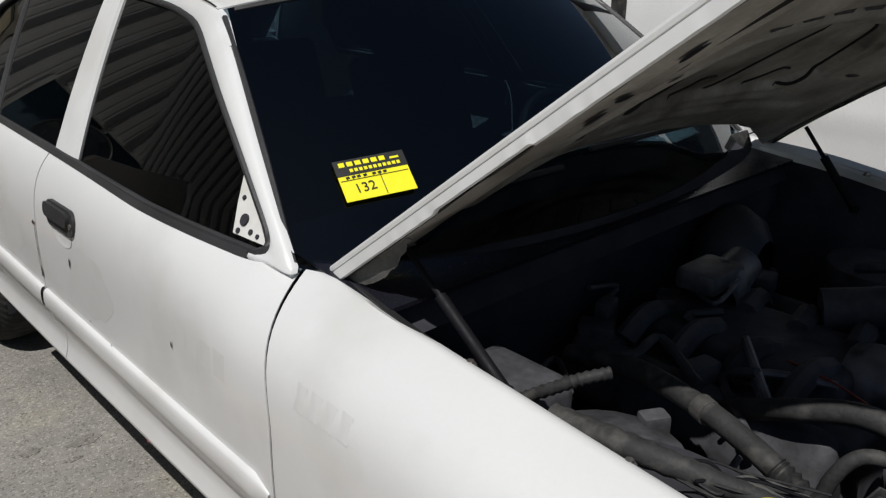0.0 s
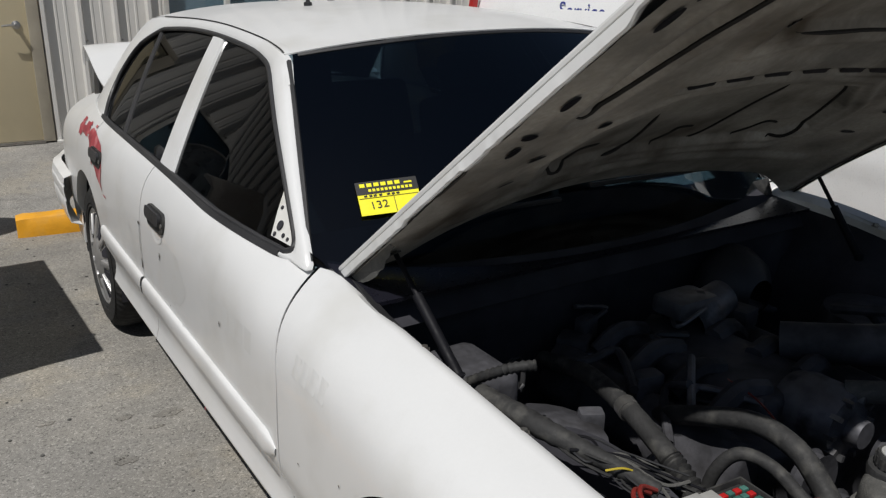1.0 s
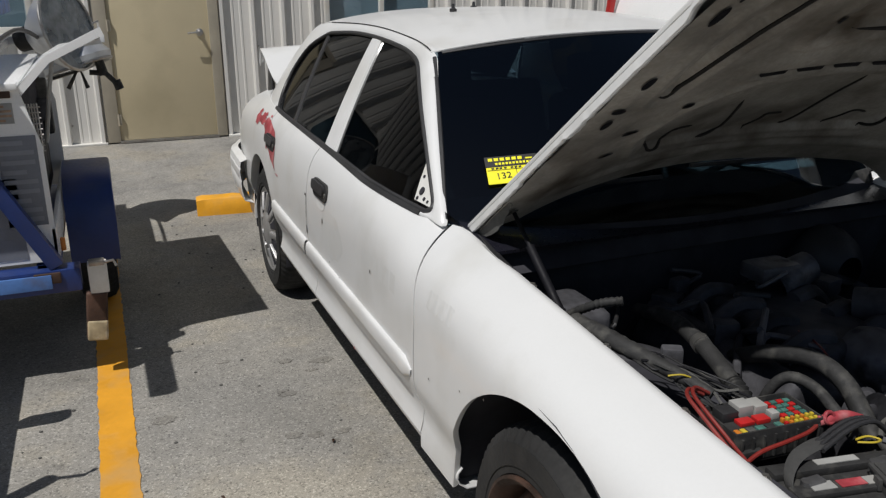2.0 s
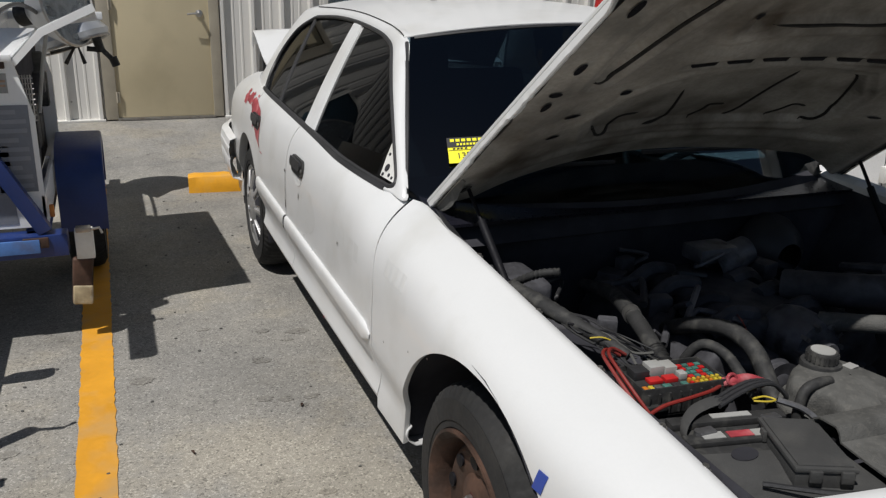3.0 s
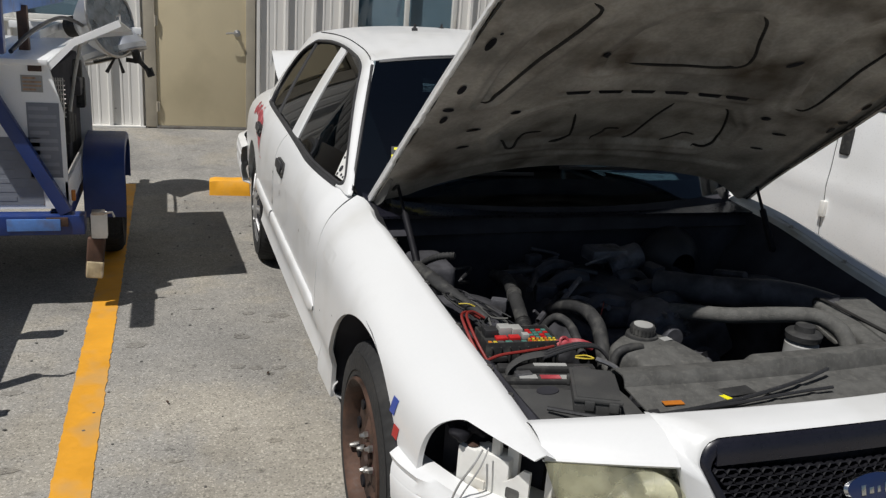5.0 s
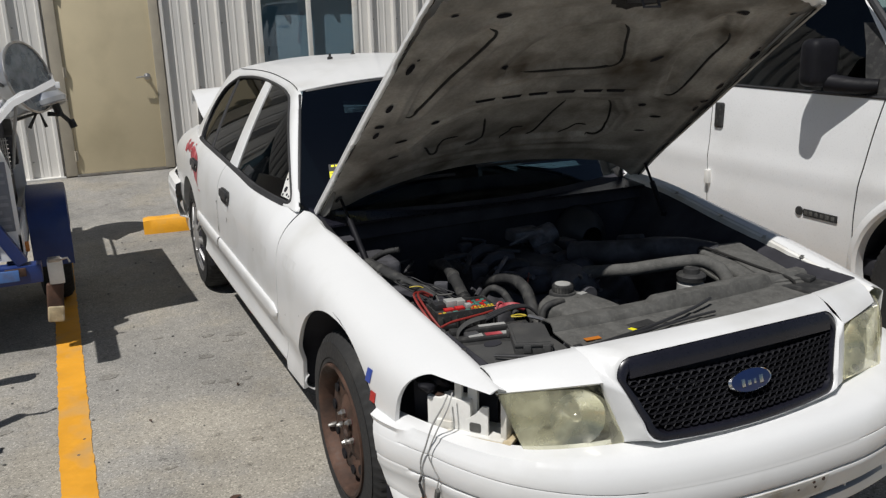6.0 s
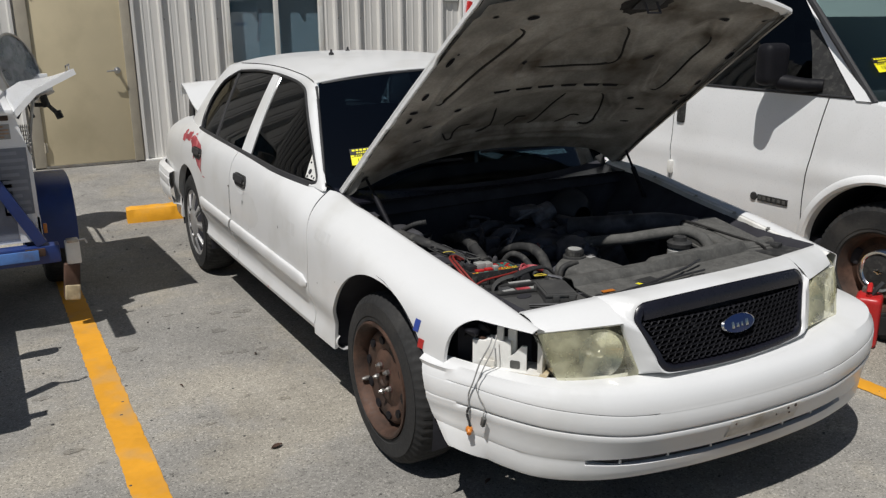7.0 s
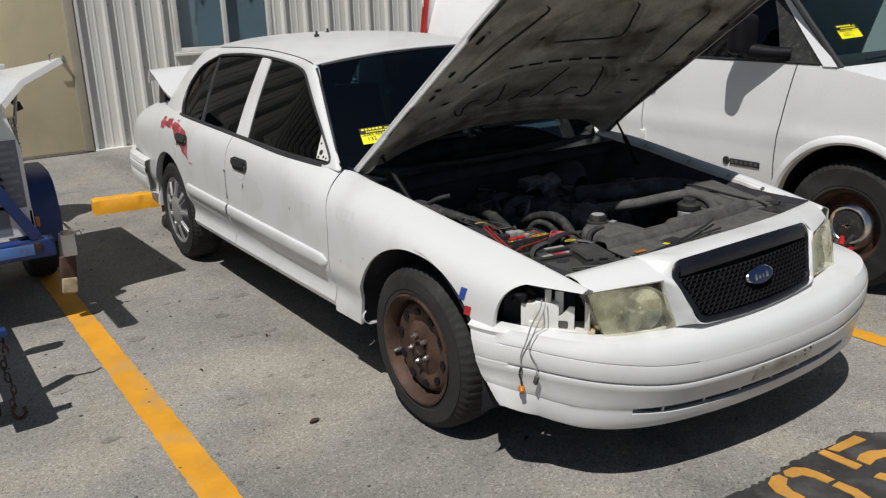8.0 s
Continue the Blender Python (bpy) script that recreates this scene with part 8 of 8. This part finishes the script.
# ---- the light-tower trailer ----
tower = thing("light_tower_trailer", "white and blue light tower trailer with engine door propped open", "trailer", (-2.5, 2.9, 0))
T_FRONT, T_BACK, T_RIGHT, T_LEFT = 2.20, 3.70, -1.905, -3.25
bm = bmesh.new()
face = [(T_LEFT, 0.52), (T_RIGHT, 0.52), (T_RIGHT, 1.0), (-1.962, 1.232), (T_LEFT, 1.232)]
slab(bm, face, Matrix.Translation((0, T_FRONT, 0)) @ Matrix.Rotation(radians(90), 4, "X"), 0.02)
cabinet = part("cabinet_front", bm, VAN_WHITE, tower, "white sheet-metal cabinet end")
bm = bmesh.new()
slab(bm, face, Matrix.Translation((0, T_BACK, 0)) @ Matrix.Rotation(radians(90), 4, "X"), 0.02)
part("cabinet_back", bm, VAN_WHITE, tower)
bm = bmesh.new()
box(bm, ((T_LEFT - 1.962) / 2 + 0.0, (T_FRONT + T_BACK) / 2, 1.242), (-1.962 - T_LEFT, T_BACK - T_FRONT + 0.04, 0.03), None, 0.008)
part("cabinet_roof", bm, VAN_WHITE, tower, "dusty white roof")
bm = bmesh.new()
box(bm, (-1.912, 2.95, 0.59), (0.02, 1.50, 0.14), None, 0.004)
part("side_sill", bm, VAN_WHITE, tower)
bm = bmesh.new()
box(bm, (-2.50, 2.95, 0.88), (1.06, 1.42, 0.62), None, 0.02)
part("machine_core", bm, DARK, tower)
rng = random.Random(31)
for k in range(10):
    bm = bmesh.new()
    box(bm, (-1.975 + rng.uniform(-0.03, 0.01), 2.35 + 0.13 * k, 0.82 + rng.uniform(-0.12, 0.25)), (0.10, rng.uniform(0.06, 0.14), rng.uniform(0.08, 0.22)), None, 0.015)
    part("machine_block", bm, [BLACK_PLASTIC, ENGINE, GREY_PLASTIC][k % 3], tower)
bm = bmesh.new()
for k in range(9):
    for v in (0, 1):
        a = Vector((-1.985, 2.225, 0.98)) + (Vector((0, 0, 0.022)) * k if v else Vector((0.010, 0.0, 0)) * k)
        tube(bm, [a, a + (Vector((0.09, 0, 0)) if v else Vector((0, 0, 0.19)))], 0.003, 4)
part("guard_mesh", bm, STEEL, tower)
# raised engine door: a folded sheet propped out over the side
bm = bmesh.new()
flap = [(-1.962, 1.235), (-1.846, 1.356), (-1.635, 1.458)]
rows = []
for y in np.linspace(T_FRONT, T_BACK - 0.01, 12):
    rows.append([Vector((x, y, z - sag * (y - T_FRONT))) for (x, z), sag in zip(flap, (0.0, 0.035, 0.085))])
sheet(bm, rows)
side_door = part("engine_door", bm, VAN_WHITE, tower, "white gull-wing door propped open", solid=0.007, smooth=20)
for y in (T_FRONT, T_BACK - 0.02):
    bm = bmesh.new()
    pts = [Vector((x, y, z - sag * (y - T_FRONT))) for (x, z), sag in zip(flap, (0.0, 0.035, 0.085))]
    top = [bm.verts.new(p) for p in pts]
    low = [bm.verts.new(p + Vector((0.010, 0, -0.028))) for p in pts]
    for i in range(2):
        bm.faces.new((top[i], top[i + 1], low[i + 1], low[i]))
    part("door_flange", bm, VAN_WHITE, side_door, solid=0.004)
bm = bmesh.new()
tube(bm, [(-1.90, 2.42, 0.98), (-1.87, 2.44, 1.16), (-1.83, 2.46, 1.35)], 0.009, 8)
part("door_prop", bm, PALE, tower)
bm = bmesh.new()
tube(bm, [(-1.66, 2.36, 1.430), (-1.66, 2.36, 1.468), (-1.64, 2.39, 1.475), (-1.64, 2.42, 1.438)], 0.005, 6)
part("latch", bm, STEEL, side_door)
# notices on the front
for name, x0, x1, z0, z1, mat, lines, lmat in (("warning_label", -2.085, -1.99, 1.10, 1.18, PALE, 4, BROWN_PRINT), ("notice", -2.07, -1.925, 0.68, 1.05, GREY_DECAL, 9, DECAL_LINE), ("notice", -2.34, -2.02, 0.54, 0.88, GREY_DECAL, 7, GREY_DECAL)):
    bm = bmesh.new()
    box(bm, ((x0 + x1) / 2, T_FRONT - 0.0015, (z0 + z1) / 2), (x1 - x0, 0.003, z1 - z0))
    n = part(name, bm, mat, cabinet)
    for k in range(lines):
        bm = bmesh.new()
        w = (x1 - x0) * (0.85 if k % 3 else 0.6)
        box(bm, (x0 + 0.008 + w / 2, T_FRONT - 0.0035, z1 - (k + 0.7) * (z1 - z0) / (lines + 0.4)), (w, 0.002, (z1 - z0) / lines * 0.45))
        part("print_bar", bm, lmat, n)
bm = bmesh.new()
box(bm, (-2.02, T_FRONT - 0.008, 1.215), (0.06, 0.014, 0.03), None, 0.004)
part("door_stop", bm, RUST, cabinet)
bm = bmesh.new()
box(bm, (-1.885, 2.215, 0.585), (0.02, 0.02, 0.055), None, 0.005)
part("marker_lamp", bm, AMBER, tower, "small orange marker lamp")
# blue chassis
bm = bmesh.new()
box(bm, (-2.55, 2.16, 0.455), (1.44, 0.10, 0.10), None, 0.008)
chassis = part("front_beam", bm, BLUE, tower, "scuffed blue steel chassis beam")
bm = bmesh.new()
box(bm, (-2.06, 2.10, 0.462), (0.24, 0.012, 0.06), None, 0.003)
part("scuffed_plate", bm, LIGHT_BLUE, chassis)
bm = bmesh.new()
box(bm, (-1.955, 2.105, 0.475), (0.10, 0.014, 0.045), None, 0.003)
part("rust_patch", bm, RUST, chassis)
for x in (-1.96, -3.1):
    bm = bmesh.new()
    box(bm, (x, 3.1, 0.455), (0.08, 1.9, 0.10), None, 0.008)
    part("side_beam", bm, BLUE, tower)
bm = bmesh.new()
a, c = Vector((-1.915, 2.145, 0.515)), Vector((-2.50, 2.145, 1.66))
d = (c - a)
box(bm, (a + c) / 2, (d.length, 0.06, 0.06), Matrix.Rotation(-math.atan2(d.z, d.x), 4, "Y"), 0.006)
part("diagonal_brace", bm, BLUE, tower)
bm = bmesh.new()
box(bm, (-2.40, 1.47, 0.45), (0.14, 1.36, 0.09), None, 0.008)
part("tow_bar", bm, BLUE, tower)
bm = bmesh.new()
tube(bm, [(-2.345, 1.12, 0.12), (-2.345, 1.12, 0.80)], 0.032, 12)
tongue_jack = part("tongue_jack", bm, STEEL, tower)
bm = bmesh.new()
tube(bm, [(-2.345, 1.12, 0.81), (-2.24, 1.10, 0.82), (-2.24, 1.10, 0.90)], 0.010, 8)
part("crank", bm, STEEL, tongue_jack)
bm = bmesh.new()
lathe(bm, [(0.02, -0.03), (0.10, -0.028), (0.112, -0.01), (0.112, 0.01), (0.10, 0.028), (0.02, 0.03)], Matrix.Translation((-2.345, 1.12, 0.112)) @ Matrix.Rotation(radians(90), 4, "Y"), 24)
part("jockey_wheel", bm, TYRE, tongue_jack)
bm = bmesh.new()
box(bm, (-2.25, 1.66, 0.52), (0.16, 0.08, 0.10), None, 0.02)
part("cable_reel", bm, BLACK_PLASTIC, tower)
bm = bmesh.new()
box(bm, (-2.22, 1.70, 1.46), (0.09, 0.55, 0.08), None, 0.01)
part("mast_stub", bm, LIGHT_BLUE, tower)
# wheel and fender
m = Matrix.Translation((-1.79, 3.165, 0.325)) @ Matrix.Rotation(radians(90), 4, "Y")
bm = bmesh.new()
tyre_mesh(bm, m, 0.325, 0.19, 0.19)
part("tyre", bm, TYRE, tower)
bm = bmesh.new()
lathe(bm, [(0.192, 0.03), (0.19, 0.07), (0.17, 0.06), (0.15, 0.03), (0.06, 0.045), (0.05, 0.08), (0.0001, 0.085)], m, 28)
part("rim", bm, VAN_WHITE, tower)
bm = bmesh.new()
rows = []
for y, z in ((2.80, 0.31), (2.805, 0.50), (2.83, 0.61), (2.88, 0.68), (2.97, 0.722), (3.10, 0.735), (3.28, 0.735), (3.42, 0.70), (3.50, 0.60), (3.53, 0.40)):
    rows.append([Vector((x, y, z - d)) for x, d in ((-1.895, 0), (-1.68, 0), (-1.672, 0.006), (-1.670, 0.04 if 0.6 < z else 0.0))])
sheet(bm, rows)
part("mudguard", bm, BLUE, tower, "boxy blue mudguard", solid=0.006)
# drop jack with a rusty foot
bm = bmesh.new()
box(bm, (-1.765, 2.135, 0.45), (0.075, 0.065, 0.13), None, 0.006)
jack = part("jack_sleeve", bm, RAW_WHITE, tower, "pale scuffed jack sleeve")
bm = bmesh.new()
box(bm, (-1.79, 2.125, 0.285), (0.085, 0.05, 0.21), Matrix.Rotation(radians(6), 4, "Y"), 0.012, 3)
part("jack_foot", bm, RUST, jack, "rusty hinged jack foot")
bm = bmesh.new()
box(bm, (-1.795, 2.117, 0.22), (0.082, 0.045, 0.09), Matrix.Rotation(radians(6), 4, "Y"), 0.01, 3)
part("foot_paint", bm, TAN_DIRT, jack)
bm = bmesh.new()
box(bm, (-1.765, 2.10, 0.525), (0.06, 0.05, 0.02), None, 0.004)
tube(bm, [(-1.74, 2.10, 0.52), (-1.70, 2.10, 0.525), (-1.69, 2.10, 0.50)], 0.006, 6)
part("jack_pin", bm, STEEL, jack)
# mast parts lying over the roof
bm = bmesh.new()
box(bm, (-2.28, 3.3, 1.50), (0.30, 2.6, 0.09), None, 0.01)
part("mast", bm, LIGHT_BLUE, tower, "blue folded mast")
bm = bmesh.new()
box(bm, (-2.28, 2.02, 1.42), (0.34, 0.06, 0.26), None, 0.01)
part("mast_head", bm, BLUE, tower)
bm = bmesh.new()
box(bm, (-2.13, 2.7, 1.36), (0.05, 0.06, 0.25), None, 0.006)
part("mast_post", bm, RUST, tower)
bm = bmesh.new()
box(bm, (-2.05, 4.6, 1.28), (0.9, 0.05, 0.05), None, 0.006)
box(bm, (-2.2, 4.2, 1.28), (0.06, 1.2, 0.06), None, 0.006)
part("lamp_bar", bm, VAN_WHITE, tower)
hose_pts = [(-2.15, 2.4, 1.27), (-2.08, 2.7, 1.36), (-2.02, 3.4, 1.40), (-1.98, 4.2, 1.32), (-2.0, 4.6, 1.26)]
bm = bmesh.new()
tube(bm, hose_pts, 0.012, 8, 24)
part("power_cable", bm, BLACK_TRIM, tower)


DUSTY_GLASS = hazed_glass("dusty_floodlight_glass", (0.62, 0.68, 0.70), (0.40, 0.43, 0.44))


def floodlight(centre, ax, r, label):
    """A bowl reflector behind a glass disc, held in a yoke."""
    m = Matrix.Translation(centre) @ Vector(ax).to_track_quat("Z", "Y").to_matrix().to_4x4()
    bm = bmesh.new()
    lathe(bm, [(0.07, -0.26), (0.12, -0.22), (0.20, -0.13), (0.255, -0.04), (r, 0.0), (r + 0.006, 0.004)], m, 36)
    bowl = part("floodlight", bm, MIRROR, tower, label)
    bm = bmesh.new()
    tube(bm, [m @ Vector((r * math.cos(a), r * math.sin(a), 0.004)) for a in np.linspace(0, 2 * math.pi, 41)[:-1]], 0.010, 8, closed=True)
    part("bezel", bm, STEEL, bowl)
    bm = bmesh.new()
    lathe(bm, [(r - 0.004, 0.0), (r * 0.5, 0.010), (0.0001, 0.014)], m, 36)
    g = part("lens", bm, DUSTY_GLASS, bowl)
    g.visible_shadow = False
    bm = bmesh.new()
    lathe(bm, [(0.06, -0.36), (0.075, -0.35), (0.075, -0.24), (0.0001, -0.24)], m, 16)
    part("ballast_cap", bm, BLACK_PLASTIC, bowl)
    return bowl


floodlight((-1.806, 4.40, 1.36), (0.82, -0.50, 0.22), 0.265, "round floodlight head with glass face")
floodlight((-1.80, 4.62, 1.09), (0.30, -0.15, -0.94), 0.24, "round floodlight head turned face down")
for pts, r in (([(-1.72, 4.63, 1.06), (-1.62, 4.63, 1.05), (-1.55, 4.64, 0.97)], 0.018), ([(-1.56, 4.64, 1.00), (-1.54, 4.64, 0.94)], 0.028), ([(-1.66, 4.63, 1.16), (-1.63, 4.63, 1.04)], 0.03), ([(-1.95, 4.61, 1.04), (-1.74, 4.61, 1.10)], 0.02), ([(-1.86, 4.61, 0.96), (-1.78, 4.61, 1.10), (-1.74, 4.61, 0.96)], 0.014)):
    bm = bmesh.new()
    tube(bm, pts, r, 8)
    part("yoke", bm, BLACK_PLASTIC, tower, "black floodlight yoke")
bm = bmesh.new()
sheet(bm, [[Vector((x, y, z)) for x, z in ((-2.02, 1.20), (-1.80, 1.12))] for y in (4.55, 4.80)])
part("lamp_tray", bm, VAN_WHITE, tower, solid=0.01)
# safety chain hanging from the tow bar, with its hook
chain = thing("safety_chain", "dangling rusty steel chain with hook beside the trailer", "chain", (-2.27, 0.9, 0.1))
for k in range(11):
    bm = bmesh.new()
    z = 0.44 - 0.030 * k
    m = Matrix.Translation((-2.275 + 0.01 * math.sin(k), 0.90, z)) @ Matrix.Rotation(radians(90 * (k % 2)), 4, "Z")
    tube(bm, [m @ Vector((0.010 * math.cos(a), 0, 0.021 * math.sin(a))) for a in np.linspace(0, 2 * math.pi, 13)[:-1]], 0.0042, 6, closed=True)
    part("link", bm, RUST, chain)
bm = bmesh.new()
tube(bm, [(-2.27, 0.90, 0.13), (-2.285, 0.90, 0.10), (-2.275, 0.90, 0.07), (-2.25, 0.90, 0.065), (-2.235, 0.90, 0.085), (-2.24, 0.90, 0.11)], 0.009, 8, 18)
part("hook", bm, RUST, chain)
bm = bmesh.new()
box(bm, (-2.40, 0.90, 0.46), (0.30, 0.05, 0.03), None, 0.005)
part("chain_arm", bm, BLUE, tower)

# ---- small things on the ground ----
# stall marking: orange figures on a black painted patch
bm = bmesh.new()
rng = random.Random(12)
edge = smooth_path([(-0.75, -1.17, 0), (-0.334, -1.187, 0), (-0.139, -1.204, 0), (0.014, -1.2, 0), (0.19, -1.206, 0), (0.278, -1.222, 0), (0.456, -1.219, 0), (0.51, -1.27, 0), (0.60, -1.32, 0)], 70)
slab(bm, [(p.x, p.y + rng.uniform(-0.008, 0.008)) for p in edge] + [(0.66, -1.75), (-0.75, -1.75)], Matrix.Translation((0, 0, 0.004)), 0.003)
patch = solid_thing("road_marking", bm, BLACKTOP, "black painted patch with orange stencilled figures", "road marking", kind="structure", smooth=0)


def stencil(outlines):
    """Each stroke of the figures is one thin painted shape."""
    rough = random.Random(6)
    for pts in outlines:
        bm = bmesh.new()
        loop = []
        for (x0, y0), (x1, y1) in zip(pts, pts[1:] + pts[:1]):
            n = max(1, int(math.hypot(x1 - x0, y1 - y0) / 0.02))
            loop += [(x0 + (x1 - x0) * k / n + rough.uniform(-0.0015, 0.0015), y0 + (y1 - y0) * k / n + rough.uniform(-0.0015, 0.0015)) for k in range(n)]
        slab(bm, loop, Matrix.Translation((0, 0, 0.0075)), 0.003)
        part("stencil_stroke", bm, STENCIL_ORANGE, patch, smooth=0)


stencil([[(0.25, -1.232), (0.267, -1.27), (0.431, -1.287), (0.428, -1.241)],
         [(0.195, -1.226), (0.235, -1.225), (0.246, -1.374), (0.20, -1.372)],
         [(0.264, -1.338), (0.31, -1.328), (0.358, -1.335), (0.416, -1.365), (0.45, -1.42), (0.46, -1.50), (0.41, -1.50), (0.40, -1.43), (0.365, -1.392), (0.321, -1.384), (0.27, -1.387)],
         [(0.203, -1.439), (0.248, -1.436), (0.264, -1.47), (0.30, -1.50), (0.38, -1.51), (0.38, -1.56), (0.28, -1.55), (0.22, -1.50)],
         [(-0.04, -1.238), (-0.02, -1.219), (0.028, -1.222), (0.062, -1.255), (0.076, -1.30), (0.078, -1.361), (0.034, -1.359), (0.03, -1.31), (0.012, -1.275), (-0.03, -1.262)],
         [(-0.134, -1.231), (-0.086, -1.213), (-0.052, -1.22), (-0.05, -1.255), (-0.09, -1.275), (-0.106, -1.31), (-0.106, -1.36), (-0.155, -1.36), (-0.161, -1.28)],
         [(0.034, -1.376), (0.078, -1.379), (0.084, -1.44), (0.07, -1.50), (0.03, -1.54), (0.01, -1.50), (0.036, -1.45)],
         [(-0.155, -1.38), (-0.106, -1.38), (-0.10, -1.45), (-0.08, -1.49), (-0.04, -1.505), (-0.04, -1.55), (-0.10, -1.54), (-0.15, -1.48)]])
# red jug beside the van wheel
jug = thing("fuel_can", "red plastic fuel can with black spout beside the van", "fuel can", (1.90, -0.31, 0))
bm = bmesh.new()
box(bm, (1.90, -0.31, 0.14), (0.16, 0.13, 0.28), Matrix.Rotation(0.5, 4, "Z"), 0.03, 3)
part("body", bm, RED, jug)
bm = bmesh.new()
tube(bm, [(1.86, -0.33, 0.27), (1.86, -0.33, 0.315), (1.91, -0.30, 0.33), (1.94, -0.28, 0.27)], 0.014, 8, 12)
part("grip", bm, RED, jug)
bm = bmesh.new()
tube(bm, [(1.90, -0.32, 0.27), (1.91, -0.34, 0.32), (1.94, -0.35, 0.35)], 0.012, 8)
part("spout", bm, BLACK_TRIM, jug)
bm = bmesh.new()
lathe(bm, [(0.03, 0), (0.03, 0.03), (0.0001, 0.032)], Matrix.Translation((1.93, -0.28, 0.275)), 14)
part("cap", bm, STEEL, jug)
# oil spots and dark stains on the concrete
STAIN = concrete("oil_stained_concrete", (0.235, 0.222, 0.197))
rng = random.Random(23)
for x, y, r in ((-0.886, 1.90, 0.05), (-0.95, 1.82, 0.03), (-1.04, 1.95, 0.04), (-1.095, 1.64, 0.05), (-1.593, 1.615, 0.075), (-1.065, 1.28, 0.045), (-1.01, 1.21, 0.035), (-1.11, 1.67, 0.03), (-1.143, 1.31, 0.04), (-0.966, 1.27, 0.05), (-1.057, 0.632, 0.035), (-1.238, 0.21, 0.02), (-1.30, 2.05, 0.03), (-1.42, 0.55, 0.025), (-0.70, -0.60, 0.06), (-1.98, 0.6, 0.06), (-2.05, 1.2, 0.05)):
    bm = bmesh.new()
    rim = ragged(x, y, r * rng.uniform(0.5, 0.95), r * rng.uniform(0.35, 0.6), 26, int(1000 * r + 50 * abs(y)), 0.3)
    slab(bm, [(a, c) for a, c in rim], Matrix.Translation((0, 0, 0.0025)), 0.002)
    solid_thing("ground_stain", bm, STAIN, "dark oil stain soaked into the concrete", "stain", kind="structure", smooth=0)
# grit, leaves and scraps
bm = bmesh.new()
rng = random.Random(17)
for k in range(260):
    x, y = rng.uniform(-2.6, 1.6), rng.uniform(-2.3, 5.2)
    r = rng.uniform(0.003, 0.009)
    bmesh.ops.create_icosphere(bm, subdivisions=1, radius=r, matrix=Matrix.Translation((x, y, ground_z(x, y) + r * 0.35)) @ Matrix.Diagonal((1, rng.uniform(0.6, 1), 0.5, 1)))
solid_thing("grit", bm, GREY_PLASTIC, "scattered dark grit and scraps on the concrete", "grit", kind="stuff")
for x, y, a, r in ((-1.235, 0.205, 0.3, 0.028), (-0.43, -0.47, 1.0, 0.014), (-0.62, -0.46, 0.5, 0.02), (-1.02, 1.203, 1.2, 0.012), (-1.45, 1.0, 2.0, 0.012)):
    bm = bmesh.new()
    rows = []
    for t in np.linspace(0, 1, 7):
        w = r * 0.45 * math.sin(math.pi * min(0.98, t + 0.02))
        rows.append([Vector(((t - 0.5) * 2 * r, d * w, 0.004 + 0.006 * abs(d) + 0.004 * math.sin(3 * t))) for d in (-1, 0, 1)])
    sheet(bm, rows)
    bmesh.ops.transform(bm, matrix=Matrix.Translation((x, y, 0)) @ Matrix.Rotation(a, 4, "Z"), verts=bm.verts)
    leaf_ob = solid_thing("dry_leaf", bm, RUST, "small dry brown leaf on the concrete", "leaf", group="leaves on the ground")
